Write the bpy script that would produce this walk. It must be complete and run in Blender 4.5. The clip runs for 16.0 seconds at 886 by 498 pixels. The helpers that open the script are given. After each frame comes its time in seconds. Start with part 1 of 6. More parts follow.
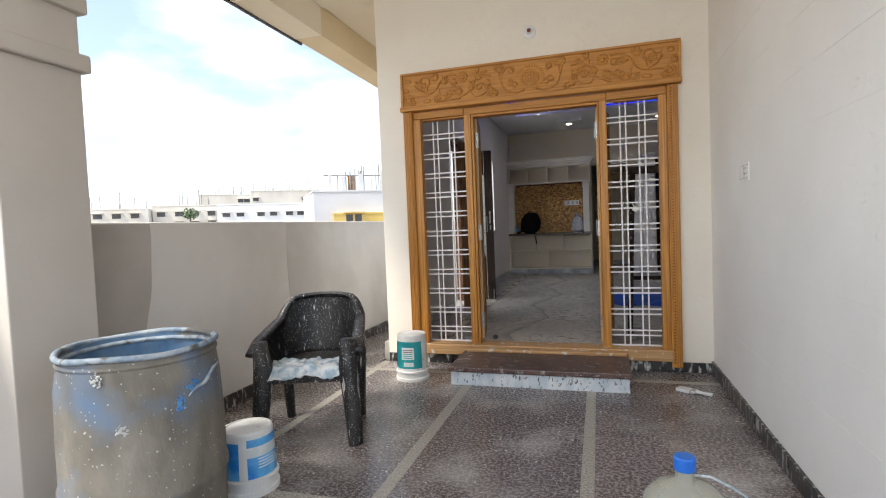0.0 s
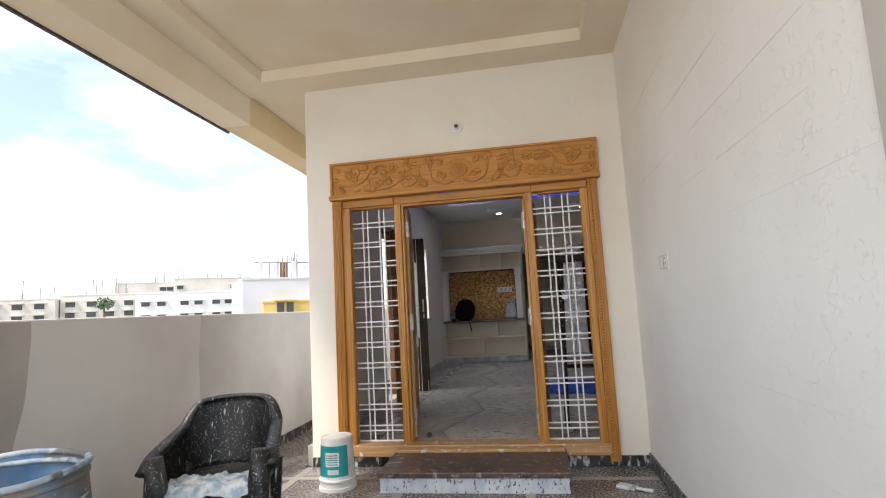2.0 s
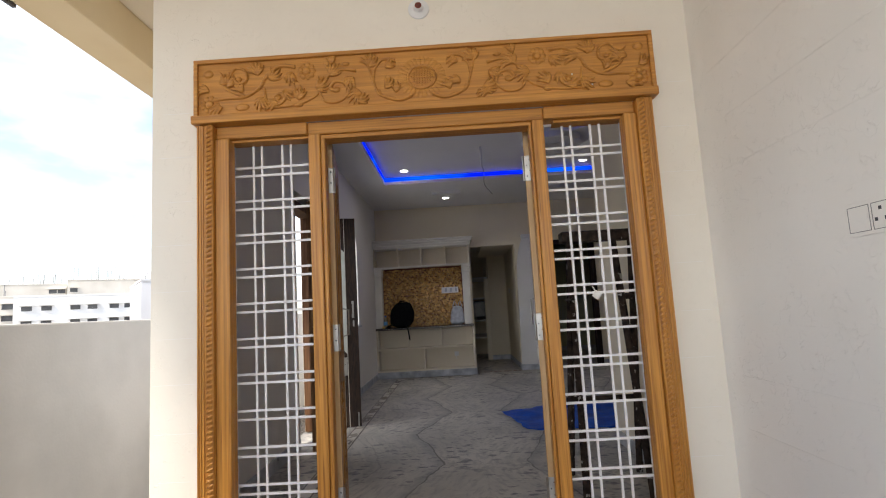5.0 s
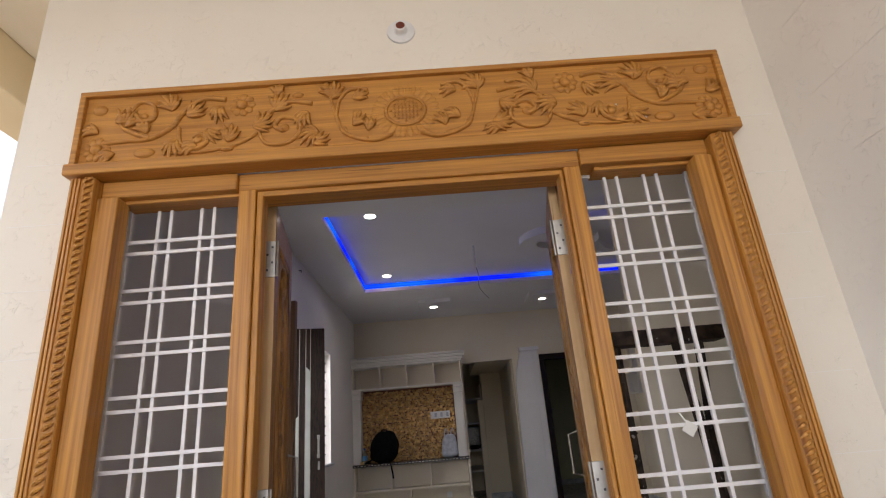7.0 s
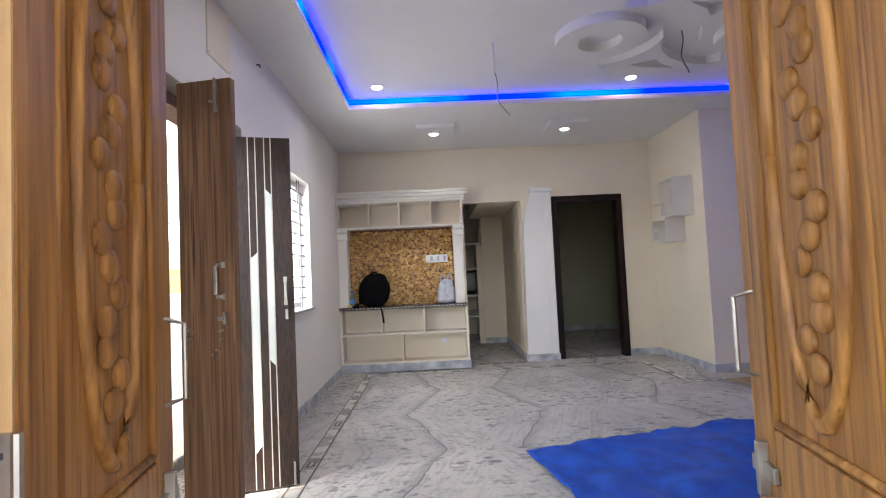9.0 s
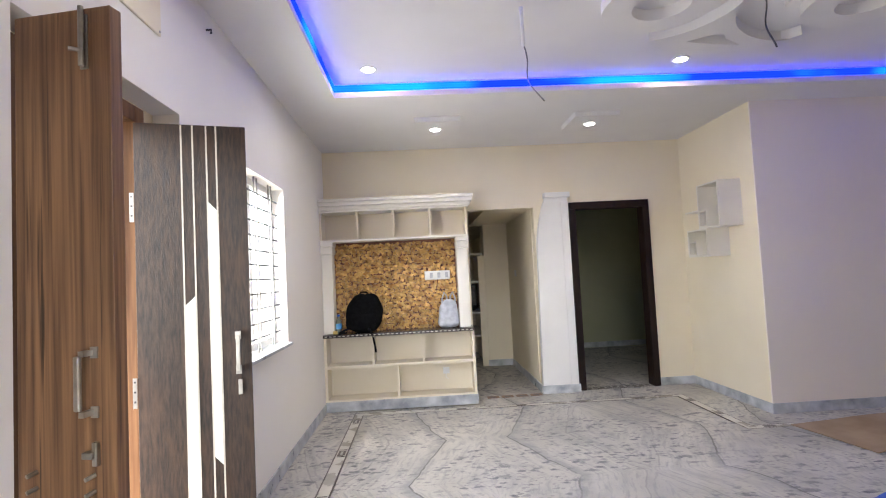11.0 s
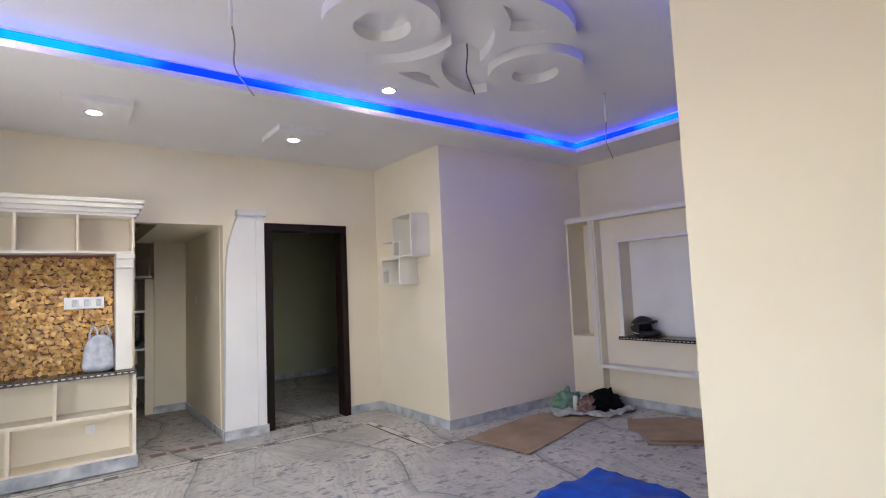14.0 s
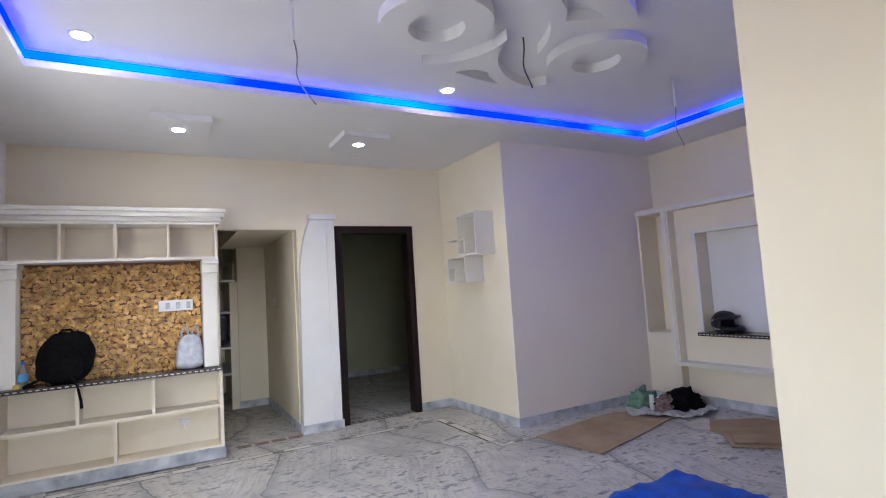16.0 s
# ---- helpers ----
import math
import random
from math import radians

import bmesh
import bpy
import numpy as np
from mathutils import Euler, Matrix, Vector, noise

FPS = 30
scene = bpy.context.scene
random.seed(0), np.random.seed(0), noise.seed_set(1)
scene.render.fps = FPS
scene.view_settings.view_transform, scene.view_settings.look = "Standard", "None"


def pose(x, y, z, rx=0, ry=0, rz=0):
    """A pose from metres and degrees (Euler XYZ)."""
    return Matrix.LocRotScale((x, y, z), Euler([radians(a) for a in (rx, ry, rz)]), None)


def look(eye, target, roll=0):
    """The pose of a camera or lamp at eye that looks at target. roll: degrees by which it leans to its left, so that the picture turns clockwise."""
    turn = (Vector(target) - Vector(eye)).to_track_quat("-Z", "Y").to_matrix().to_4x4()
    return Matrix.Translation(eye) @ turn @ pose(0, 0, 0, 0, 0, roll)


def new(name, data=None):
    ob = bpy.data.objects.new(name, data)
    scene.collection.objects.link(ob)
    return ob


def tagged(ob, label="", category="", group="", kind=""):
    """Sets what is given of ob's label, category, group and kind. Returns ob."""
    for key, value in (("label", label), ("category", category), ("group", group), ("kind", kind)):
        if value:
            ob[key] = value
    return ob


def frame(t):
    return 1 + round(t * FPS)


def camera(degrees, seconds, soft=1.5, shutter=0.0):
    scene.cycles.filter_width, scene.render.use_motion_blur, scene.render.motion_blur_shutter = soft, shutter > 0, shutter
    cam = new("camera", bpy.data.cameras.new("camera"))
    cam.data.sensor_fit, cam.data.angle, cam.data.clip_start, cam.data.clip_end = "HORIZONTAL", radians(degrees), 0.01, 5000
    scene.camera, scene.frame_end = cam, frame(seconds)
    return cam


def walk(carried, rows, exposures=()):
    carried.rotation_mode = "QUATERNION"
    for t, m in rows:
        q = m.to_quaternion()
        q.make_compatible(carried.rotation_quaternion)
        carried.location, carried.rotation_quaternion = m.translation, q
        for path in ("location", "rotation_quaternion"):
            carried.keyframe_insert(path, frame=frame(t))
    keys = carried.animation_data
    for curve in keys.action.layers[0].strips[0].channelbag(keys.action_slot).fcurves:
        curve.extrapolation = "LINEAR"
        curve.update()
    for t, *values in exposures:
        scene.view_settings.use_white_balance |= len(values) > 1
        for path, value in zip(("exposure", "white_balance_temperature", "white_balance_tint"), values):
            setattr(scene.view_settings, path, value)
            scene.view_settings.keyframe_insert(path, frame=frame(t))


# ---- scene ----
cam = camera(81.2, 16.0, soft=1.1)
PATH = [
    (0, (0.481, 0.282, 1.182), (-0.099, 2.194, 1.094), -2.3),
    (0.5, (0.504, 0.254, 1.208), (0.154, 2.222, 1.296), -2.6),
    (1, (0.506, 0.229, 1.227), (0.21, 2.196, 1.433), -2.8),
    (1.5, (0.495, 0.253, 1.21), (0.184, 2.215, 1.447), -3.0),
    (2, (0.501, 0.405, 1.212), (0.176, 2.365, 1.444), -3.1),
    (2.5, (0.494, 0.628, 1.21), (0.191, 2.592, 1.438), -3.0),
    (3, (0.394, 0.917, 1.217), (0.172, 2.893, 1.431), -2.9),
    (3.2, (0.356, 1.038, 1.226), (0.159, 3.017, 1.439), -2.9),
    (5.3, (0.085, 2.309, 1.23), (0.088, 4.295, 1.472), -3.9),
    (5.5, (0.091, 2.423, 1.251), (0.123, 4.4, 1.551), -4.3),
    (6, (0.106, 2.589, 1.266), (0.151, 4.519, 1.786), -4.4),
    (6.5, (0.066, 2.793, 1.303), (0.124, 4.677, 1.971), -4.6),
    (7, (0.04, 2.991, 1.302), (0.083, 4.877, 1.968), -4.8),
    (7.5, (0.055, 3.267, 1.296), (0.06, 5.208, 1.778), -4.1),
    (8, (0.039, 3.527, 1.266), (0.026, 5.508, 1.541), -3.3),
    (8.2, (0.013, 3.663, 1.254), (0.015, 5.654, 1.448), -3.0),
    (10.3, (-0.145, 4.819, 1.512), (-0.073, 6.817, 1.583), -2.7),
    (10.5, (-0.167, 4.932, 1.523), (-0.085, 6.928, 1.611), -2.7),
    (11, (-0.197, 5.076, 1.534), (-0.108, 7.072, 1.636), -2.9),
    (11.5, (-0.178, 5.282, 1.54), (-0.129, 7.279, 1.635), -3.2),
    (12, (-0.155, 5.407, 1.548), (-0.082, 7.404, 1.644), -3.1),
    (12.5, (-0.165, 5.464, 1.537), (0.132, 7.439, 1.647), -3.2),
    (13, (-0.188, 5.51, 1.54), (0.429, 7.408, 1.671), -2.9),
    (13.5, (-0.209, 5.508, 1.529), (0.727, 7.27, 1.677), -2.6),
    (14, (-0.192, 5.493, 1.536), (1.0, 7.092, 1.686), -2.5),
    (14.5, (-0.182, 5.49, 1.533), (1.196, 6.932, 1.686), -2.5),
    (15, (-0.19, 5.464, 1.538), (1.222, 6.873, 1.686), -2.8),
    (15.5, (-0.162, 5.465, 1.537), (1.1, 7.009, 1.687), -3.3),
    (16, (-0.154, 5.458, 1.53), (0.811, 7.202, 1.687), -3.6),
]
walk(cam, [(t, look(eye, target, roll)) for t, eye, target, roll in PATH],
     exposures=[(0.0, 0.88, 6500, 10), (3.2, 0.95, 6600, 11), (5.5, 1.0, 6600, 11), (6.5, 1.02, 6900, 13), (7.0, 1.08, 6750, 15), (7.5, 1.40, 6650, 15),
                (8.2, 2.40, 6500, 14), (9.2, 2.7, 6450, 11), (10.3, 3.2, 6750, 10), (11.5, 3.15, 6650, 9), (12.4, 3.08, 6600, 8), (13.0, 3.2, 6600, 9),
                (13.5, 3.0, 6650, 10), (14.5, 3.10, 6450, 10), (15.1, 2.72, 6250, 10), (15.5, 3.06, 6150, 10), (16.0, 3.0, 6150, 10)])

# ---- light ----
world = bpy.data.worlds.new("sky")
scene.world = world
world.use_nodes = True
wn, wl = world.node_tree.nodes, world.node_tree.links
sky = wn.new("ShaderNodeTexSky")
sky.sky_type = "NISHITA"
sky.sun_disc = False
sky.sun_elevation, sky.sun_rotation = radians(58), radians(215)
sky.air_density, sky.dust_density = 1.0, 1.2
coord = wn.new("ShaderNodeTexCoord")
cloud_map = wn.new("ShaderNodeMapping")
cloud_map.inputs["Scale"].default_value = (1.0, 1.0, 2.6)
cloud = wn.new("ShaderNodeTexNoise")
cloud.inputs["Scale"].default_value, cloud.inputs["Detail"].default_value = 2.2, 7.0
ramp = wn.new("ShaderNodeValToRGB")
ramp.color_ramp.elements[0].position, ramp.color_ramp.elements[1].position = 0.40, 0.74
ramp.color_ramp.elements[0].color = (0.12, 0.12, 0.12, 1)
mix = wn.new("ShaderNodeMixRGB")
mix.inputs["Color2"].default_value = (8.9, 9.3, 9.8, 1)
wl.new(coord.outputs["Generated"], cloud_map.inputs["Vector"])
wl.new(cloud_map.outputs["Vector"], cloud.inputs["Vector"])
wl.new(cloud.outputs["Fac"], ramp.inputs["Fac"])
wl.new(ramp.outputs["Color"], mix.inputs["Fac"])
wl.new(sky.outputs["Color"], mix.inputs["Color1"])
wl.new(mix.outputs["Color"], wn["Background"].inputs["Color"])
wn["Background"].inputs["Strength"].default_value = 0.15

sun = new("sun", bpy.data.lights.new("sun", "SUN"))
sun.data.energy, sun.data.angle, sun.data.color = 3.0, radians(12), (1.0, 0.95, 0.87)
sun.matrix_world = look((-6, -9, 14), (0, 0, 0))


def opening_light(name, eye, target, w, h, watts, color=(0.95, 0.97, 1.0)):
    """An added area lamp that stands in for the sky's light through an opening."""
    lamp = new(name, bpy.data.lights.new(name, "AREA"))
    lamp.data.shape, lamp.data.size, lamp.data.size_y = "RECTANGLE", w, h
    lamp.data.energy, lamp.data.color = watts, color
    lamp.matrix_world = look(eye, target)
    return lamp


opening_light("window_daylight", (-1.40, 8.68, 1.66), (0, 8.68, 1.4), 1.0, 1.15, 4.2)
opening_light("side_door_daylight", (-1.38, 6.72, 1.25), (0, 6.72, 1.1), 0.6, 1.9, 2.1)
# unseen fill lamp under the porch front, added to brighten the facade
opening_light("porch_sky_fill", (-0.3, -1.5, 2.45), (-0.3, 4.5, 0.5), 3.2, 0.75, 37)

DOWNLIGHTS = [(-0.471, 7.09, 3.088), (-0.518, 8.885, 3.088), (1.873, 8.885, 3.088), (0.005, 9.98, 2.925), (1.51, 9.98, 2.925)]

# ---- materials ----


def surf(name, c1, c2, scale=3.0, rough=0.6, bump=0.1, bscale=80.0, metal=0.0, stretch=(1, 1, 1), lo=0.35, hi=0.65,
         spots=None, spot_scale=30.0, spot_cut=0.68, spec=0.5, spot_map=False, spot_soft=0.02, turn=(0, 0, 0), vary=0.0, bdist=0.004):
    """A surface of two mixed tones with fine relief; spots adds small splashes of a third tone."""
    m = bpy.data.materials.new(name)
    m.use_nodes = True
    n, l = m.node_tree.nodes, m.node_tree.links
    p = n["Principled BSDF"]
    geo = n.new("ShaderNodeNewGeometry")
    mp = n.new("ShaderNodeMapping")
    mp.inputs["Scale"].default_value = stretch
    mp.inputs["Rotation"].default_value = [radians(a) for a in turn]
    l.new(geo.outputs["Position"], mp.inputs["Vector"])
    t1 = n.new("ShaderNodeTexNoise")
    t1.inputs["Scale"].default_value, t1.inputs["Detail"].default_value = scale, 8.0
    l.new(mp.outputs["Vector"], t1.inputs["Vector"])
    r = n.new("ShaderNodeValToRGB")
    r.color_ramp.elements[0].position, r.color_ramp.elements[1].position = lo, hi
    r.color_ramp.elements[0].color, r.color_ramp.elements[1].color = (*c1, 1), (*c2, 1)
    l.new(t1.outputs["Fac"], r.inputs["Fac"])
    out = r.outputs["Color"]
    t2 = n.new("ShaderNodeTexNoise")
    t2.inputs["Scale"].default_value, t2.inputs["Detail"].default_value = bscale, 5.0
    l.new(mp.outputs["Vector"], t2.inputs["Vector"])
    if spots:
        t3 = n.new("ShaderNodeTexNoise")
        t3.inputs["Scale"].default_value, t3.inputs["Detail"].default_value = spot_scale, 3.0
        l.new(mp.outputs["Vector"] if spot_map else geo.outputs["Position"], t3.inputs["Vector"])
        r3 = n.new("ShaderNodeValToRGB")
        r3.color_ramp.elements[0].position, r3.color_ramp.elements[1].position = spot_cut, spot_cut + spot_soft
        l.new(t3.outputs["Fac"], r3.inputs["Fac"])
        mx = n.new("ShaderNodeMixRGB")
        mx.inputs["Color2"].default_value = (*spots, 1)
        l.new(r3.outputs["Color"], mx.inputs["Fac"])
        l.new(out, mx.inputs["Color1"])
        out = mx.outputs["Color"]
    if vary:
        info = n.new("ShaderNodeObjectInfo")
        hsv = n.new("ShaderNodeHueSaturation")
        mr = n.new("ShaderNodeMapRange")
        mr.inputs["To Min"].default_value, mr.inputs["To Max"].default_value = 1 - vary, 1 + vary
        l.new(info.outputs["Random"], mr.inputs["Value"])
        l.new(mr.outputs["Result"], hsv.inputs["Value"])
        l.new(out, hsv.inputs["Color"])
        out = hsv.outputs["Color"]
    l.new(out, p.inputs["Base Color"])
    b = n.new("ShaderNodeBump")
    b.inputs["Strength"].default_value, b.inputs["Distance"].default_value = bump, bdist
    l.new(t2.outputs["Fac"], b.inputs["Height"])
    l.new(b.outputs["Normal"], p.inputs["Normal"])
    rr = n.new("ShaderNodeMapRange")
    rr.inputs["To Min"].default_value, rr.inputs["To Max"].default_value = max(0.02, rough - 0.08), min(1, rough + 0.08)
    l.new(t1.outputs["Fac"], rr.inputs["Value"])
    l.new(rr.outputs["Result"], p.inputs["Roughness"])
    p.inputs["Metallic"].default_value = metal
    p.inputs["Specular IOR Level"].default_value = spec
    return m


def glow(name, color, strength):
    m = bpy.data.materials.new(name)
    m.use_nodes = True
    n, l = m.node_tree.nodes, m.node_tree.links
    e = n.new("ShaderNodeEmission")
    e.inputs["Color"].default_value, e.inputs["Strength"].default_value = (*color, 1), strength
    l.new(e.outputs["Emission"], n["Material Output"].inputs["Surface"])
    return m


M = {}
M["cream_paint"] = surf("cream_paint", (0.74, 0.66, 0.52), (0.80, 0.73, 0.60), 1.3, 0.7, 0.12, 120)
M["neutral_paint"] = surf("neutral_paint", (0.83, 0.80, 0.75), (0.87, 0.84, 0.80), 0.9, 0.65, 0.08, 90)
# hall cream made paler and less yellow: the strip light's spill mixed into the colour
M["alcove_tinted_cream"] = surf("alcove_tinted_cream", (0.85, 0.775, 0.69), (0.88, 0.81, 0.73), 0.9, 0.65, 0.08, 90)
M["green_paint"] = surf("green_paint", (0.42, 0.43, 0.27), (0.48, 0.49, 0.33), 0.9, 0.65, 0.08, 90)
M["hall_paint"] = surf("hall_paint", (0.80, 0.715, 0.545), (0.85, 0.775, 0.615), 0.9, 0.65, 0.08, 90)


def curled_plaster(name, c1, c2, strength):
    """Painted plaster with scattered curled flakes raised on it."""
    m = surf(name, c1, c2, 1.4, 0.78, 0.12, 70)
    n, l = m.node_tree.nodes, m.node_tree.links
    p = n["Principled BSDF"]
    geo = n.new("ShaderNodeNewGeometry")

    def field(scale, detail):
        t = n.new("ShaderNodeTexNoise")
        t.inputs["Scale"].default_value, t.inputs["Detail"].default_value = scale, detail
        l.new(geo.outputs["Position"], t.inputs["Vector"])
        return t.outputs["Fac"]

    def op(kind, a, b=None, value=0.0):
        x = n.new("ShaderNodeMath")
        x.operation = kind
        l.new(a, x.inputs[0])
        if b is not None:
            l.new(b, x.inputs[1])
        elif kind != "ABSOLUTE":
            x.inputs[1].default_value = value
        return x.outputs["Value"]

    ridge = n.new("ShaderNodeMapRange")
    ridge.inputs["From Min"].default_value, ridge.inputs["From Max"].default_value = 0.0, 0.018
    ridge.inputs["To Min"].default_value, ridge.inputs["To Max"].default_value = 1.0, 0.0
    l.new(op("ABSOLUTE", op("SUBTRACT", field(26.0, 2.5), value=0.5)), ridge.inputs["Value"])
    mask = n.new("ShaderNodeMapRange")
    mask.inputs["From Min"].default_value, mask.inputs["From Max"].default_value = 0.47, 0.60
    l.new(field(15.0, 1.0), mask.inputs["Value"])
    height = op("MULTIPLY", ridge.outputs["Result"], mask.outputs["Result"])
    b = n.new("ShaderNodeBump")
    b.inputs["Strength"].default_value, b.inputs["Distance"].default_value = strength, 0.0045
    l.new(height, b.inputs["Height"])
    l.new(p.inputs["Normal"].links[0].from_socket, b.inputs["Normal"])
    l.new(b.outputs["Normal"], p.inputs["Normal"])
    return m


M["facade_paint"] = curled_plaster("facade_paint", (0.80, 0.742, 0.645), (0.84, 0.792, 0.70), 0.46)
M["white_render"] = curled_plaster("white_render", (0.82, 0.785, 0.735), (0.87, 0.842, 0.795), 0.50)
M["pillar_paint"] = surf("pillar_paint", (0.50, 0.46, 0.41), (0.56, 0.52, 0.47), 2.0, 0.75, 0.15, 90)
M["beam_paint"] = surf("beam_paint", (0.79, 0.69, 0.53), (0.85, 0.77, 0.62), 1.5, 0.75, 0.12, 90)
M["passage_cream"] = surf("passage_cream", (0.70, 0.56, 0.34), (0.76, 0.63, 0.41), 1.5, 0.75, 0.12, 90)
M["white_paint"] = surf("white_paint", (0.77, 0.76, 0.73), (0.83, 0.82, 0.80), 2.0, 0.6, 0.06, 70)
M["ceiling_paint"] = surf("ceiling_paint", (0.74, 0.73, 0.73), (0.79, 0.78, 0.78), 1.2, 0.7, 0.04, 60)
M["cement"] = surf("cement", (0.62, 0.60, 0.57), (0.71, 0.69, 0.655), 0.9, 0.85, 0.25, 60, lo=0.42, hi=0.58)
M["cement_mid"] = surf("cement_mid", (0.54, 0.525, 0.50), (0.64, 0.62, 0.59), 1.4, 0.85, 0.25, 60, lo=0.40, hi=0.60)
M["cement_dark"] = surf("cement_dark", (0.40, 0.37, 0.34), (0.49, 0.46, 0.425), 2.2, 0.85, 0.25, 60)


def paint_specks(m, rows, tone):
    """Adds round dried paint specks to a material: rows of (cells per metre, size, share)."""
    n, l = m.node_tree.nodes, m.node_tree.links
    p = n["Principled BSDF"]
    geo = n.new("ShaderNodeNewGeometry")
    warp = n.new("ShaderNodeTexNoise")
    warp.inputs["Scale"].default_value, warp.inputs["Detail"].default_value = 45.0, 3.0
    l.new(geo.outputs["Position"], warp.inputs["Vector"])
    bent = n.new("ShaderNodeVectorMath")
    bent.operation = "MULTIPLY_ADD"
    bent.inputs[1].default_value = (0.022, 0.022, 0.022)
    l.new(warp.outputs["Color"], bent.inputs[0])
    l.new(geo.outputs["Position"], bent.inputs[2])
    for scale, size, share in rows:
        cell = n.new("ShaderNodeTexVoronoi")
        cell.inputs["Scale"].default_value = scale
        l.new(bent.outputs["Vector"], cell.inputs["Vector"])
        sep = n.new("ShaderNodeSeparateColor")
        l.new(cell.outputs["Color"], sep.inputs["Color"])
        reach = n.new("ShaderNodeMapRange")
        reach.inputs["From Min"].default_value, reach.inputs["From Max"].default_value = 1 - share, 1.0
        reach.inputs["To Min"].default_value, reach.inputs["To Max"].default_value = 0.0, size
        l.new(sep.outputs["Red"], reach.inputs["Value"])
        near = n.new("ShaderNodeMath")
        near.operation = "LESS_THAN"
        l.new(cell.outputs["Distance"], near.inputs[0])
        l.new(reach.outputs["Result"], near.inputs[1])
        mx = n.new("ShaderNodeMixRGB")
        mx.inputs["Color2"].default_value = (*tone, 1)
        l.new(near.outputs["Value"], mx.inputs["Fac"])
        l.new(p.inputs["Base Color"].links[0].from_socket, mx.inputs["Color1"])
        l.new(mx.outputs["Color"], p.inputs["Base Color"])
    return m


M["porch_stone"] = paint_specks(surf("porch_stone", (0.058, 0.048, 0.047), (0.34, 0.295, 0.285), 62.0, 0.27, 0.2, 60, lo=0.34, hi=0.80,
                                     spots=(0.52, 0.50, 0.48), spot_scale=2.6, spot_cut=0.50, spot_soft=0.36, vary=0.2),
                                ((9, 0.10, 0.35), (16, 0.13, 0.45), (36, 0.22, 0.5), (85, 0.28, 0.5)), (0.70, 0.68, 0.65))
M["speckled_strip"] = surf("speckled_strip", (0.20, 0.19, 0.17), (0.52, 0.49, 0.43), 90, 0.5, 0.2, 140, vary=0.1)
M["black_granite"] = surf("black_granite", (0.012, 0.011, 0.011), (0.04, 0.038, 0.037), 14, 0.3, 0.1, 60, stretch=(1, 1, 0.3),
                          spots=(0.58, 0.58, 0.56), spot_scale=34, spot_cut=0.53, spot_map=True, spot_soft=0.14)
M["step_riser"] = surf("step_riser", (0.50, 0.56, 0.61), (0.76, 0.78, 0.79), 12, 0.6, 0.3, 60, stretch=(1, 1, 0.5),
                       spots=(0.14, 0.14, 0.14), spot_scale=60, spot_cut=0.60, spot_map=True, spot_soft=0.06)
M["step_tread"] = paint_specks(surf("step_tread", (0.045, 0.022, 0.018), (0.13, 0.075, 0.06), 12, 0.35, 0.15, 60,
                                    spots=(0.45, 0.41, 0.38), spot_scale=16, spot_cut=0.60, spot_soft=0.16), ((40, 0.2, 0.5), (85, 0.26, 0.5)), (0.6, 0.57, 0.54))
M["threshold_teak"] = surf("threshold_teak", (0.40, 0.21, 0.075), (0.60, 0.38, 0.18), 2.6, 0.55, 0.3, 60, stretch=(0.8, 26, 26), lo=0.3, hi=0.7,
                           spots=(0.66, 0.63, 0.58), spot_scale=17, spot_cut=0.60, spot_soft=0.08)
M["teak"] = surf("teak", (0.36, 0.137, 0.021), (0.63, 0.298, 0.055), 2.6, 0.40, 0.3, 60, stretch=(30, 30, 0.7), lo=0.33, hi=0.67,
                 spots=(0.27, 0.105, 0.02), spot_scale=3.0, spot_cut=0.63, spot_map=True, spot_soft=0.10)
M["teak_across"] = surf("teak_across", (0.37, 0.145, 0.022), (0.61, 0.285, 0.055), 3.0, 0.45, 0.3, 60, stretch=(0.8, 34, 34), lo=0.30, hi=0.70,
                        spots=(0.24, 0.095, 0.018), spot_scale=4.0, spot_cut=0.67, spot_map=True, spot_soft=0.06)
M["teak_leaf"] = surf("teak_leaf", (0.20, 0.082, 0.018), (0.50, 0.255, 0.070), 3.2, 0.38, 0.3, 60, stretch=(20, 20, 0.8), lo=0.32, hi=0.68,
                      spots=(0.13, 0.05, 0.012), spot_scale=3.5, spot_cut=0.60, spot_map=True, spot_soft=0.12)
M["teak_pale"] = surf("teak_pale", (0.50, 0.31, 0.13), (0.64, 0.45, 0.24), 2.2, 0.5, 0.2, 60, stretch=(22, 22, 0.7), lo=0.3, hi=0.7,
                      spots=(0.26, 0.13, 0.045), spot_scale=3.0, spot_cut=0.64, spot_map=True, spot_soft=0.05)
M["walnut"] = surf("walnut", (0.105, 0.052, 0.026), (0.30, 0.165, 0.085), 3.4, 0.42, 0.15, 60, stretch=(26, 26, 0.55), lo=0.34, hi=0.68,
                   spots=(0.04, 0.018, 0.009), spot_scale=3.0, spot_cut=0.60, spot_map=True, spot_soft=0.10)
M["wenge"] = surf("wenge", (0.010, 0.006, 0.0045), (0.046, 0.025, 0.016), 9.0, 0.42, 0.6, 60, stretch=(14, 14, 2.0), spec=0.42,
                  spots=(0.060, 0.030, 0.016), spot_scale=2.2, spot_cut=0.50, spot_map=True, spot_soft=0.30)
M["wenge_frame"] = surf("wenge_frame", (0.008, 0.003, 0.002), (0.020, 0.009, 0.006), 3.0, 0.5, 0.1, 60, stretch=(6, 6, 0.8), spec=0.25)
M["jamb_brown"] = surf("jamb_brown", (0.075, 0.034, 0.016), (0.15, 0.075, 0.036), 3.0, 0.65, 0.15, 60, stretch=(16, 16, 0.8), spec=0.15)
